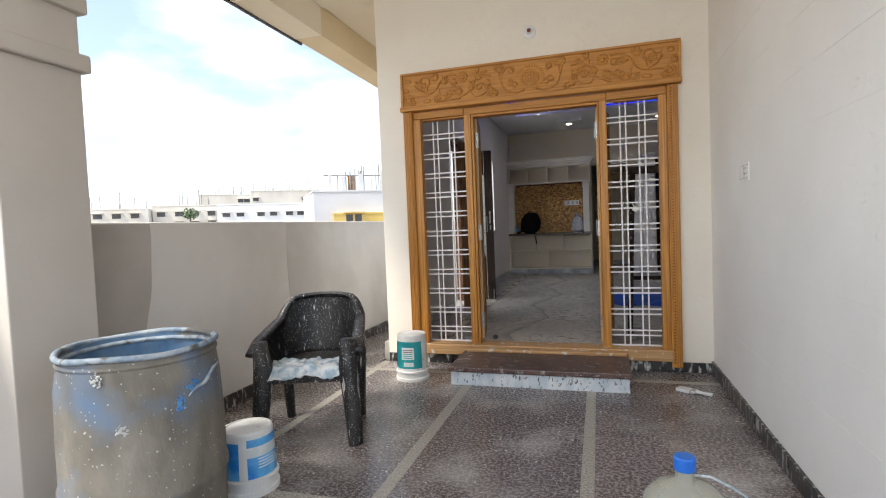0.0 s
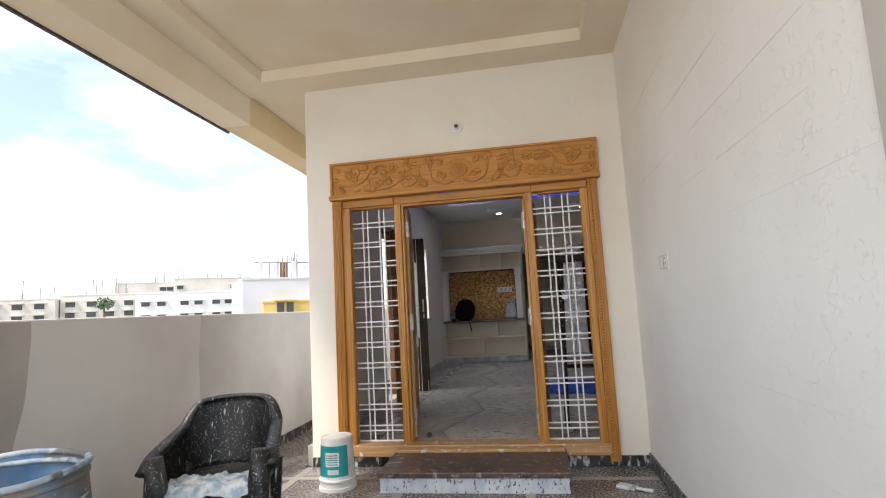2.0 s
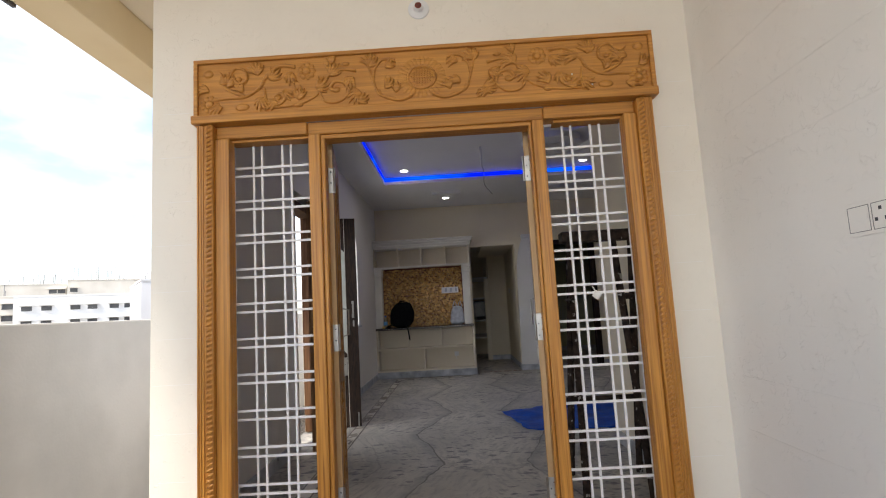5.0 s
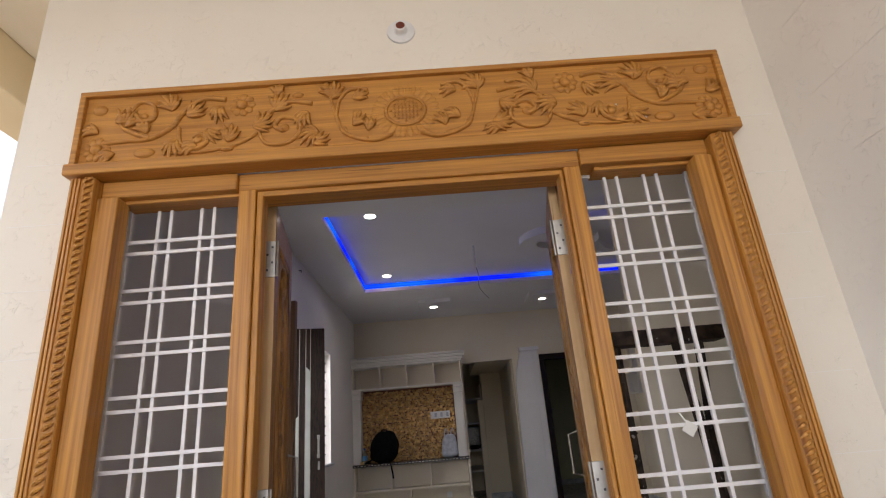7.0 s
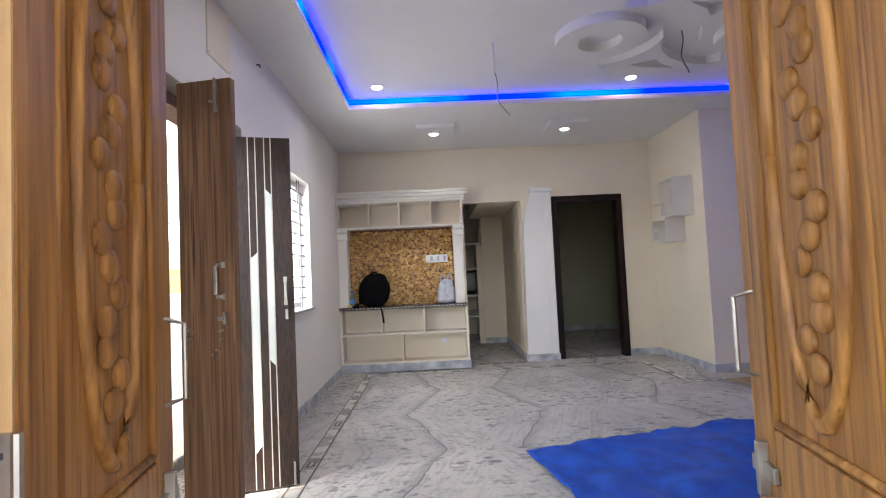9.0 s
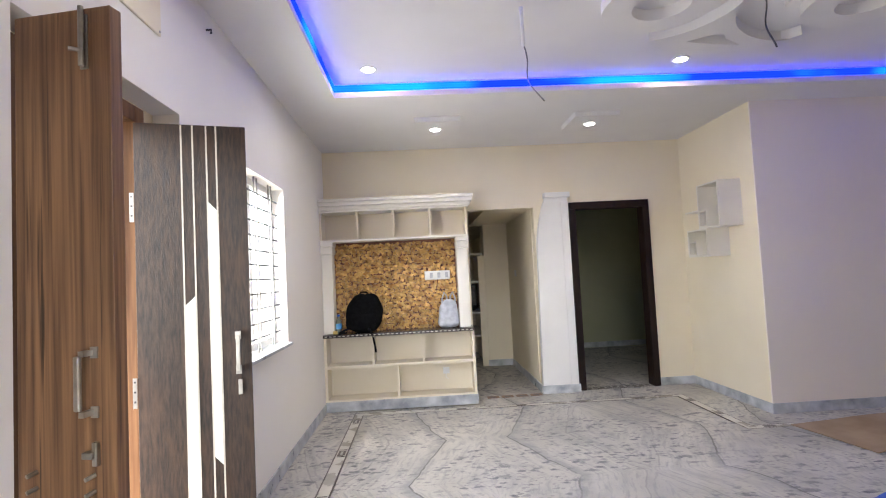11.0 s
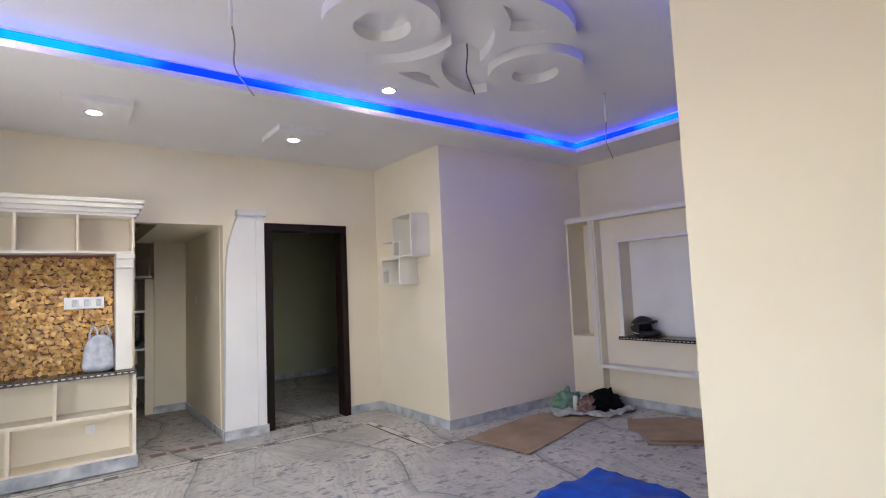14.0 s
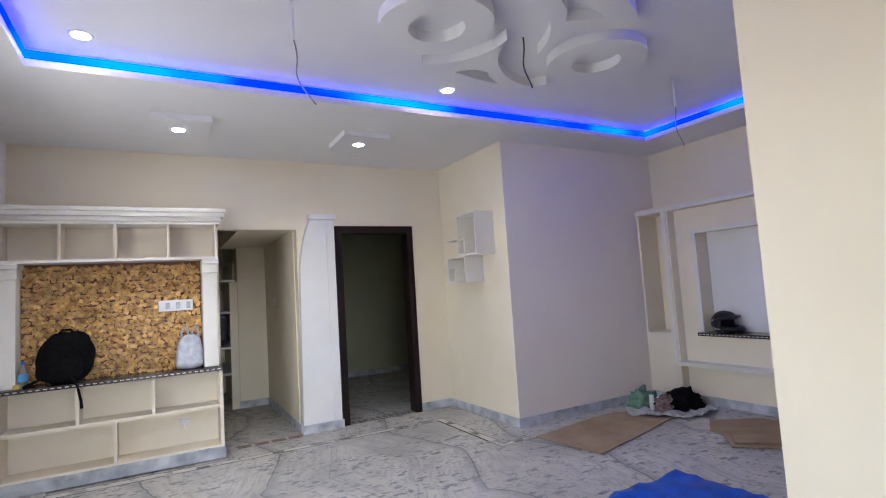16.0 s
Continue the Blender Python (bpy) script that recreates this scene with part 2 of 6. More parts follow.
M["grille_white"] = surf("grille_white", (0.76, 0.75, 0.76), (0.84, 0.83, 0.84), 12, 0.45, 0.05, 80)
M["steel"] = surf("steel", (0.36, 0.35, 0.33), (0.50, 0.49, 0.46), 20, 0.42, 0.05, 100, metal=1.0)


def marble_floor():
    """Polished grey white marble: soft clouds, clustered blue-grey flecks and thin wandering veins."""
    m = bpy.data.materials.new("marble")
    m.use_nodes = True
    n, l = m.node_tree.nodes, m.node_tree.links
    p = n["Principled BSDF"]
    geo = n.new("ShaderNodeNewGeometry")

    def mapped(scale, turn):
        q = n.new("ShaderNodeMapping")
        q.inputs["Scale"].default_value, q.inputs["Rotation"].default_value = scale, (0, 0, radians(turn))
        l.new(geo.outputs["Position"], q.inputs["Vector"])
        return q.outputs["Vector"]

    def noisy(vec, scale, detail, lo, hi, dist=0.0):
        t = n.new("ShaderNodeTexNoise")
        t.inputs["Scale"].default_value, t.inputs["Detail"].default_value, t.inputs["Distortion"].default_value = scale, detail, dist
        l.new(vec, t.inputs["Vector"])
        r = n.new("ShaderNodeMapRange")
        r.inputs["From Min"].default_value, r.inputs["From Max"].default_value = lo, hi
        l.new(t.outputs["Fac"], r.inputs["Value"])
        return r.outputs["Result"]

    def mixed(fac, a, b):
        x = n.new("ShaderNodeMixRGB")
        l.new(fac, x.inputs["Fac"])
        for key, c in (("Color1", a), ("Color2", b)):
            if isinstance(c, tuple):
                x.inputs[key].default_value = (*c, 1)
            else:
                l.new(c, x.inputs[key])
        return x.outputs["Color"]

    def times(a, b):
        x = n.new("ShaderNodeMath")
        x.operation = "MULTIPLY"
        l.new(a, x.inputs[0])
        if isinstance(b, float):
            x.inputs[1].default_value = b
        else:
            l.new(b, x.inputs[1])
        return x.outputs["Value"]

    def calc(kind, a, b=None, c=None):
        x = n.new("ShaderNodeMath")
        x.operation = kind
        for k, v in enumerate((a, b, c)):
            if isinstance(v, (int, float)):
                x.inputs[k].default_value = v
            elif v is not None:
                l.new(v, x.inputs[k])
        return x.outputs["Value"]

    def ranged(value, a0, a1):
        r = n.new("ShaderNodeMapRange")
        r.inputs["From Min"].default_value, r.inputs["From Max"].default_value = a0, a1
        l.new(value, r.inputs["Value"])
        return r.outputs["Result"]

    # slabs sawn from one block and laid mirrored: the veins meet in chevrons at the joints
    xyz = n.new("ShaderNodeSeparateXYZ")
    l.new(geo.outputs["Position"], xyz.inputs["Vector"])
    across = calc("PINGPONG", calc("SUBTRACT", xyz.outputs["X"], 0.22), 1.08)
    along = calc("PINGPONG", calc("SUBTRACT", xyz.outputs["Y"], 8.56), 0.9)
    plain = mapped((1.0, 1.0, 1.0), 0)
    wander = calc("MULTIPLY_ADD", noisy(plain, 1.5, 4, 0.0, 1.0), 0.22, -0.11)
    lean = calc("ADD", calc("MULTIPLY_ADD", along, 0.33, across), wander)
    grain_vec = n.new("ShaderNodeCombineXYZ")
    l.new(lean, grain_vec.inputs["X"])
    l.new(along, grain_vec.inputs["Y"])
    grained = n.new("ShaderNodeMapping")
    grained.inputs["Scale"].default_value = (6.0, 1.3, 1.0)
    l.new(grain_vec.outputs["Vector"], grained.inputs["Vector"])
    flow = grained.outputs["Vector"]
    base = mixed(noisy(plain, 1.3, 5, 0.32, 0.68), (0.44, 0.42, 0.385), (0.65, 0.62, 0.56))
    c = mixed(times(noisy(flow, 1.6, 7, 0.50, 0.70), 0.50), base, (0.31, 0.31, 0.31))
    c = mixed(times(noisy(flow, 5.5, 4, 0.50, 0.66), 0.45), c, (0.28, 0.28, 0.285))
    c = mixed(times(noisy(plain, 55.0, 3, 0.54, 0.70), 0.25), c, (0.34, 0.34, 0.35))
    clump = noisy(mapped((1.0, 1.3, 1.0), 60), 1.2, 2, 0.34, 0.48)
    wob = noisy(plain, 30.0, 3, 0.0, 1.0)
    for scale, turn, keep, tone in ((13.0, 24, 0.40, 0.74), (8.0, 30, 0.62, 0.70), (27.0, 26, 0.45, 0.5)):
        cell = n.new("ShaderNodeTexVoronoi")
        cell.inputs["Scale"].default_value = scale
        l.new(mapped((0.75, 1.5, 1.0), turn), cell.inputs["Vector"])
        spot = ranged(calc("MULTIPLY_ADD", wob, 0.8, cell.outputs["Distance"]), 0.82, 0.60)
        sep = n.new("ShaderNodeSeparateColor")
        l.new(cell.outputs["Color"], sep.inputs["Color"])
        some = ranged(sep.outputs["Red"], keep, keep + 0.25)
        c = mixed(times(times(times(spot, some), clump), tone), c, (0.115, 0.12, 0.145))
    for place, dark in ((0.56, 0.85), (1.02, 0.28)):
        off = calc("SUBTRACT", lean, place)
        side = calc("MULTIPLY", ranged(off, -0.01, 0.004), ranged(off, 0.10, 0.03))
        c = mixed(times(times(side, noisy(plain, 9.0, 5, 0.20, 0.55)), 0.70 * dark), c, (0.27, 0.27, 0.275))
        thin = ranged(calc("ABSOLUTE", off), 0.009, 0.003)
        c = mixed(times(times(thin, noisy(plain, 3.0, 3, 0.28, 0.46)), dark), c, (0.15, 0.145, 0.14))
    l.new(c, p.inputs["Base Color"])
    p.inputs["Roughness"].default_value = 0.32
    rr = noisy(plain, 5.0, 4, 0.0, 1.0)
    r2 = n.new("ShaderNodeMapRange")
    r2.inputs["To Min"].default_value, r2.inputs["To Max"].default_value = 0.40, 0.60
    p.inputs["Specular IOR Level"].default_value = 0.32
    l.new(rr, r2.inputs["Value"])
    l.new(r2.outputs["Result"], p.inputs["Roughness"])
    return m


M["marble"] = marble_floor()
M["marble_skirt"] = surf("marble_skirt", (0.33, 0.35, 0.38), (0.60, 0.62, 0.64), 7, 0.3, 0.05, 40)
M["inlay_white"] = surf("inlay_white", (0.52, 0.49, 0.43), (0.64, 0.61, 0.54), 6, 0.28, 0.03, 40)
M["inlay_pale"] = surf("inlay_pale", (0.40, 0.385, 0.35), (0.50, 0.485, 0.45), 9, 0.30, 0.03, 40)
M["inlay_dark"] = surf("inlay_dark", (0.05, 0.035, 0.03), (0.12, 0.09, 0.075), 10, 0.3, 0.03, 40)
M["dark_granite"] = surf("dark_granite", (0.02, 0.018, 0.018), (0.08, 0.06, 0.055), 40, 0.22, 0.03, 60)


def split_stone():
    """Golden lacquered split stone; each stone takes its own tone."""
    m = surf("gold_stone", (0.36, 0.155, 0.032), (0.80, 0.51, 0.17), 16, 0.34, 0.5, 50, lo=0.32, hi=0.66)
    n, l = m.node_tree.nodes, m.node_tree.links
    p = n["Principled BSDF"]
    for socket, low, high in ((n.new("ShaderNodeNewGeometry").outputs["Random Per Island"], 0.68, 1.12), (n.new("ShaderNodeObjectInfo").outputs["Random"], 0.72, 1.12)):
        src = p.inputs["Base Color"].links[0].from_socket
        mr = n.new("ShaderNodeMapRange")
        mr.inputs["To Min"].default_value, mr.inputs["To Max"].default_value = low, high
        hsv = n.new("ShaderNodeHueSaturation")
        l.new(socket, mr.inputs["Value"])
        l.new(mr.outputs["Result"], hsv.inputs["Value"])
        l.new(src, hsv.inputs["Color"])
        l.new(hsv.outputs["Color"], p.inputs["Base Color"])
    return m


M["gold_stone"] = split_stone()
M["black_cloth"] = surf("black_cloth", (0.003, 0.003, 0.0035), (0.008, 0.008, 0.009), 30, 0.9, 0.3, 200, spec=0.1)
M["bag_plastic"] = surf("bag_plastic", (0.36, 0.38, 0.43), (0.53, 0.55, 0.60), 18, 0.35, 0.5, 40)
M["tarp"] = surf("tarp", (0.004, 0.055, 0.40), (0.012, 0.115, 0.62), 9, 0.45, 0.6, 30, spec=0.3)
M["cardboard"] = surf("cardboard", (0.30, 0.205, 0.125), (0.40, 0.29, 0.19), 4, 0.85, 0.15, 70)
M["chair_plastic"] = paint_specks(surf("chair_plastic", (0.010, 0.010, 0.011), (0.070, 0.068, 0.066), 7, 0.42, 0.15, 50, lo=0.45, hi=0.80,
                          spots=(0.60, 0.59, 0.56), spot_scale=46, spot_cut=0.655, stretch=(1, 1, 0.16), spot_map=True, spot_soft=0.05), ((34, 0.12, 0.25), (80, 0.22, 0.45), (150, 0.34, 0.6)), (0.55, 0.54, 0.51))
M["drum_skin"] = paint_specks(surf("drum_skin", (0.120, 0.108, 0.086), (0.235, 0.215, 0.178), 11, 0.72, 0.6, 90, stretch=(1, 1, 0.5), lo=0.30, hi=0.72,
                                   spots=(0.115, 0.185, 0.285), spot_scale=3.8, spot_cut=0.50, spot_soft=0.26), ((14, 0.09, 0.2), (30, 0.16, 0.3), (70, 0.24, 0.35)), (0.44, 0.43, 0.40))
M["drum_blue"] = surf("drum_blue", (0.05, 0.125, 0.24), (0.17, 0.26, 0.35), 9, 0.55, 0.3, 60, stretch=(1, 1, 0.4),
                      spots=(0.11, 0.105, 0.095), spot_scale=5, spot_cut=0.50, spot_soft=0.12)
M["drum_bright"] = surf("drum_bright", (0.03, 0.17, 0.46), (0.10, 0.30, 0.58), 22, 0.6, 0.4, 80)
M["drum_rim"] = surf("drum_rim", (0.17, 0.23, 0.30), (0.36, 0.40, 0.43), 26, 0.6, 0.4, 60, lo=0.36, hi=0.62,
                     spots=(0.12, 0.115, 0.10), spot_scale=12, spot_cut=0.58, spot_soft=0.06)
M["bucket_white"] = surf("bucket_white", (0.62, 0.62, 0.60), (0.76, 0.76, 0.74), 8, 0.4, 0.06, 60, spots=(0.45, 0.44, 0.40), spot_scale=40, spot_cut=0.7)
M["label_blue"] = surf("label_blue", (0.015, 0.20, 0.60), (0.16, 0.50, 0.82), 9, 0.35, 0.03, 60)
M["label_navy"] = surf("label_navy", (0.012, 0.03, 0.14), (0.03, 0.06, 0.22), 7, 0.35, 0.03, 60)
M["label_teal"] = surf("label_teal", (0.01, 0.24, 0.27), (0.03, 0.34, 0.36), 7, 0.35, 0.03, 60)
M["label_pale"] = surf("label_pale", (0.55, 0.62, 0.62), (0.70, 0.74, 0.74), 20, 0.4, 0.03, 60)
M["cloth"] = surf("cloth", (0.34, 0.46, 0.54), (0.72, 0.75, 0.75), 20, 0.9, 0.5, 120, lo=0.42, hi=0.58,
                 spots=(0.10, 0.14, 0.20), spot_scale=7.0, spot_cut=0.60, spot_soft=0.10)
M["switch_white"] = surf("switch_white", (0.72, 0.72, 0.72), (0.80, 0.80, 0.80), 10, 0.3, 0.02, 60)
M["holder_brown"] = surf("holder_brown", (0.12, 0.02, 0.012), (0.22, 0.05, 0.03), 10, 0.35, 0.02, 60)
M["dirty_wood"] = surf("dirty_wood", (0.018, 0.012, 0.009), (0.075, 0.05, 0.038), 9, 0.85, 0.4, 60, stretch=(3, 3, 3),
                       spots=(0.45, 0.43, 0.40), spot_scale=22, spot_cut=0.66)
M["wire"] = surf("wire", (0.03, 0.03, 0.035), (0.08, 0.08, 0.09), 20, 0.5, 0.05, 60)
M["wire_grey"] = surf("wire_grey", (0.22, 0.21, 0.20), (0.32, 0.31, 0.30), 20, 0.5, 0.05, 60)
M["house_white"] = surf("house_white", (0.74, 0.74, 0.73), (0.82, 0.82, 0.81), 0.4, 0.8, 0.1, 6)
M["house_beige"] = surf("house_beige", (0.58, 0.54, 0.47), (0.70, 0.66, 0.59), 0.4, 0.85, 0.1, 6)
M["house_grey"] = surf("house_grey", (0.54, 0.54, 0.56), (0.62, 0.62, 0.63), 0.4, 0.85, 0.1, 6)
M["house_yellow"] = surf("house_yellow", (0.62, 0.44, 0.12), (0.72, 0.54, 0.20), 0.6, 0.8, 0.1, 6)
M["rust_panel"] = surf("rust_panel", (0.30, 0.13, 0.04), (0.50, 0.26, 0.09), 5, 0.8, 0.2, 30)
M["dark_pane"] = surf("dark_pane", (0.05, 0.05, 0.055), (0.10, 0.10, 0.10), 1, 0.3, 0.02, 20)
M["ground_earth"] = surf("ground_earth", (0.16, 0.13, 0.10), (0.26, 0.22, 0.17), 0.2, 0.95, 0.3, 4)
M["leaf"] = surf("leaf", (0.09, 0.13, 0.06), (0.12, 0.17, 0.09), 2, 0.7, 0.1, 20)
M["bark"] = surf("bark", (0.10, 0.07, 0.05), (0.18, 0.14, 0.10), 3, 0.9, 0.3, 20)


def led_band():
    """Blue light strip whose glow swells towards cyan along its length."""
    m = glow("led_blue", (0.0, 0.010, 1.0), 0.85)
    n, l = m.node_tree.nodes, m.node_tree.links
    geo = n.new("ShaderNodeNewGeometry")
    t = n.new("ShaderNodeTexNoise")
    t.inputs["Scale"].default_value, t.inputs["Detail"].default_value = 1.7, 1.0
    r = n.new("ShaderNodeValToRGB")
    r.color_ramp.elements[0].position, r.color_ramp.elements[1].position = 0.42, 0.66
    r.color_ramp.elements[0].color, r.color_ramp.elements[1].color = (0.0, 0.009, 1.0, 1), (0.0, 0.08, 1.0, 1)
    l.new(geo.outputs["Position"], t.inputs["Vector"])
    l.new(t.outputs["Fac"], r.inputs["Fac"])
    l.new(r.outputs["Color"], n["Emission"].inputs["Color"])
    return m


M["led_blue"] = led_band()
M["chair_black"] = surf("chair_black", (0.004, 0.004, 0.005), (0.010, 0.010, 0.011), 6, 0.38, 0.05, 50)
M["lamp_white"] = glow("lamp_white", (1.0, 0.97, 0.9), 14)
M["inlay_glass"] = surf("inlay_glass", (0.66, 0.70, 0.66), (0.76, 0.79, 0.75), 6, 0.2, 0.02, 50)
M["paper"] = surf("paper", (0.66, 0.65, 0.62), (0.74, 0.73, 0.70), 12, 0.8, 0.1, 60)
M["panel_brown"] = surf("panel_brown", (0.10, 0.030, 0.014), (0.19, 0.062, 0.028), 12, 0.5, 0.05, 60)
M["unit_white"] = surf("unit_white", (0.77, 0.74, 0.66), (0.82, 0.79, 0.72), 3, 0.6, 0.06, 70)
M["inlay_brown"] = surf("inlay_brown", (0.16, 0.075, 0.04), (0.30, 0.17, 0.10), 14, 0.4, 0.03, 40)
M["green_cloth"] = surf("green_cloth", (0.10, 0.22, 0.14), (0.22, 0.38, 0.26), 18, 0.9, 0.5, 90)
M["red_cloth"] = surf("red_cloth", (0.10, 0.05, 0.05), (0.32, 0.20, 0.18), 24, 0.9, 0.5, 90)
M["grey_cloth"] = surf("grey_cloth", (0.36, 0.36, 0.35), (0.58, 0.58, 0.56), 18, 0.9, 0.5, 90)

clear = bpy.data.materials.new("clear_plastic")
clear.use_nodes = True
cp = clear.node_tree.nodes["Principled BSDF"]
cp.inputs["Base Color"].default_value = (0.80, 0.80, 0.70, 1)
cp.inputs["Roughness"].default_value = 0.22
cp.inputs["Transmission Weight"].default_value = 0.72
cp.inputs["IOR"].default_value = 1.2
M["clear_plastic"] = clear
M["cap_blue"] = surf("cap_blue", (0.01, 0.10, 0.50), (0.02, 0.16, 0.62), 10, 0.35, 0.03, 60)

# ---- mesh helpers ----
ROOT = {}


def box(bm, x0, x1, y0, y1, z0, z1, bevel=0.0):
    r = bmesh.ops.create_cube(bm, size=1.0, matrix=Matrix.Translation(((x0 + x1) / 2, (y0 + y1) / 2, (z0 + z1) / 2))
                              @ Matrix.Diagonal((abs(x1 - x0), abs(y1 - y0), abs(z1 - z0), 1)))
    if bevel:
        edges = list({e for v in r["verts"] for e in v.link_edges})
        bmesh.ops.bevel(bm, geom=edges, offset=bevel, segments=2, profile=0.5, affect="EDGES")
    return bm


def boxes(*rows, bevel=0.0):
    bm = bmesh.new()
    for row in rows:
        box(bm, *row, bevel=bevel)
    return bm


def lathe(profile, steps=32, cx=0.0, cy=0.0, closed=False):
    """A turned shape: profile is a list of (radius, z)."""
    bm = bmesh.new()
    rings = []
    for r, z in profile:
        rings.append([bm.verts.new((cx + r * math.cos(2 * math.pi * i / steps), cy + r * math.sin(2 * math.pi * i / steps), z)) for i in range(steps)])
    for a, b in zip(rings, rings[1:]):
        for i in range(steps):
            bm.faces.new((a[i], a[(i + 1) % steps], b[(i + 1) % steps], b[i]))
    if closed:
        bm.faces.new(rings[0][::-1])
        bm.faces.new(rings[-1])
    return bm


def tube(bm, points, radius, sides=8, squash=None):
    """A tube along points; squash scales it along one axis (index, factor)."""
    pts = [Vector(p) for p in points]
    rings = []
    for i, p in enumerate(pts):
        d = (pts[min(i + 1, len(pts) - 1)] - pts[max(i - 1, 0)]).normalized()
        up = Vector((0, 0, 1)) if abs(d.z) < 0.9 else Vector((0, 1, 0))
        a = d.cross(up).normalized()
        b = d.cross(a).normalized()
        r = radius[i] if isinstance(radius, (list, tuple)) else radius
        ring = []
        for k in range(sides):
            o = (a * math.cos(2 * math.pi * k / sides) + b * math.sin(2 * math.pi * k / sides)) * r
            if squash:
                o[squash[0]] *= squash[1]
            ring.append(bm.verts.new(p + o))
        rings.append(ring)
    for a, b in zip(rings, rings[1:]):
        for k in range(sides):
            bm.faces.new((a[k], a[(k + 1) % sides], b[(k + 1) % sides], b[k]))
    bm.faces.new(rings[0][::-1])
    bm.faces.new(rings[-1])
    return bm


def extrude_poly(points, z0, z1):
    """A prism over a flat outline of (x, y)."""
    bm = bmesh.new()
    f = bm.faces.new([bm.verts.new((x, y, z0)) for x, y in points])
    r = bmesh.ops.extrude_face_region(bm, geom=[f])
    bmesh.ops.translate(bm, verts=[v for v in r["geom"] if isinstance(v, bmesh.types.BMVert)], vec=(0, 0, z1 - z0))
    bmesh.ops.recalc_face_normals(bm, faces=bm.faces)
    return bm


def mesh_of(name, bm, material, smooth=False):
    bmesh.ops.recalc_face_normals(bm, faces=bm.faces)
    me = bpy.data.meshes.new(name)
    if smooth:
        for f in bm.faces:
            f.smooth = True
    bm.to_mesh(me)
    bm.free()
    me.materials.append(M[material])
    return me


def structure(name, bm, material, label="", category=""):
    ob = new(name, mesh_of(name, bm, material))
    return tagged(ob, label, category, kind="structure")


def thing(name, base, label, category, group="", rz=0.0, kind=""):
    ob = new(name)
    ob.matrix_basis = pose(*base, 0, 0, rz)
    ob.empty_display_size = 0.1
    ROOT[ob.name] = Vector(base)
    return tagged(ob, label, category, group, kind)


def part(name, bm, material, parent, label="", smooth=False, world=True):
    """One mesh under a thing or a part; world: its coordinates are the world's."""
    base = ROOT.get(parent.name, Vector((0, 0, 0)))
    if world:
        bmesh.ops.translate(bm, verts=bm.verts, vec=-base)
    ob = new(name, mesh_of(name, bm, material, smooth))
    ob.parent = parent
    ROOT[ob.name] = base
    return tagged(ob, label)


def solo(name, bm, material, label, category, group="", smooth=False, kind=""):
    """A thing of one mesh."""
    ob = new(name, mesh_of(name, bm, material, smooth))
    return tagged(ob, label, category, group, kind)


# ---- structure: porch ----
FL = 0.16
structure("ground", boxes((-400, 400, -400, 400, -3.6, -3.4)), "ground_earth", "bare brown earth around the houses", "ground")
structure("floor_porch", boxes((-2.15, 1.55, -3.2, 4.53, -0.25, -0.012), (-2.15, -1.42, 4.53, 13.6, -0.25, -0.012)), "porch_stone", "dark polished stone porch floor with pale strips", "floor")
structure("wall_lower_storey", boxes((-2.1, 1.5, -3.1, 13.5, -3.4, -0.25), (1.5, 5.6, 4.6, 14.6, -3.4, -0.02)), "cement", "plain cement wall of the storey below", "wall")
structure("wall_facade", boxes((-1.346, -1.10, 4.53, 4.76, 0, 3.3), (1.062, 1.28, 4.53, 4.76, 0, 3.3), (-1.10, 1.062, 4.53, 4.76, 2.44, 3.3),
                               (-1.10, 1.062, 4.53, 4.76, 0, 0.085)), "facade_paint", "cream textured plaster front wall", "wall")
structure("wall_porch_right", boxes((1.28, 1.50, 1.63, 4.53, 0, 3.3)), "white_render", "white rough-textured plaster porch wall", "wall")
line_bm = bmesh.new()
lrng = random.Random(8)
for k, zl in enumerate((0.42, 0.66, 0.88, 1.10, 1.31, 1.53, 1.76, 1.98, 2.22, 2.5)):
    ya = 1.64 + lrng.uniform(0, 0.3)
    while ya < 4.2:
        yb = min(4.4, ya + lrng.uniform(0.5, 1.3))
        box(line_bm, 1.2787, 1.281, ya, yb, zl - 0.0012, zl + 0.0012)
        ya = yb + lrng.uniform(0.0, 0.25)
for zl in (0.3, 0.52, 0.73, 0.95, 1.16, 1.38, 1.6, 1.81, 2.03, 2.25):
    for xa, xb in ((-1.34, -1.11), (1.07, 1.26)):
        box(line_bm, xa + lrng.uniform(0, 0.05), xb - lrng.uniform(0, 0.05), 4.5289, 4.531, zl - 0.001, zl + 0.001)
structure("wall_plaster_lines", line_bm, "white_render", "faint plaster joint lines on the white wall", "wall lines")
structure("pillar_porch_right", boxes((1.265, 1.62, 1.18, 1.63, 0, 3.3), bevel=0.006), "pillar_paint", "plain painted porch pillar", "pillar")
structure("parapet", boxes((-2.15, -1.975, 2.07, 13.5, 0, 1.272), bevel=0.008), "cement", "grey cement-plastered parapet wall", "wall")
structure("parapet_front", boxes((-2.15, -1.975, -3.1, 1.70, 0, 1.272), (-2.15, 1.5, -3.2, -3.05, 0, 1.1), bevel=0.008), "cement", "grey cement-plastered parapet wall", "wall")
patch = [(2.07, 0.0)] + [(2.60 + 0.035 * math.sin(9 * k / 24) + 0.05 * max(0, 1 - abs(k - 8) / 4) + 0.012 * math.sin(37.0 * k), 1.262 * k / 24) for k in range(25)] + [(2.07, 1.262)]
patch_bm = extrude_poly(patch, -1.976, -1.971)
patch_bm.transform(Matrix(((0, 0, 1, 0), (1, 0, 0, 0), (0, 1, 0, 0), (0, 0, 0, 1))))
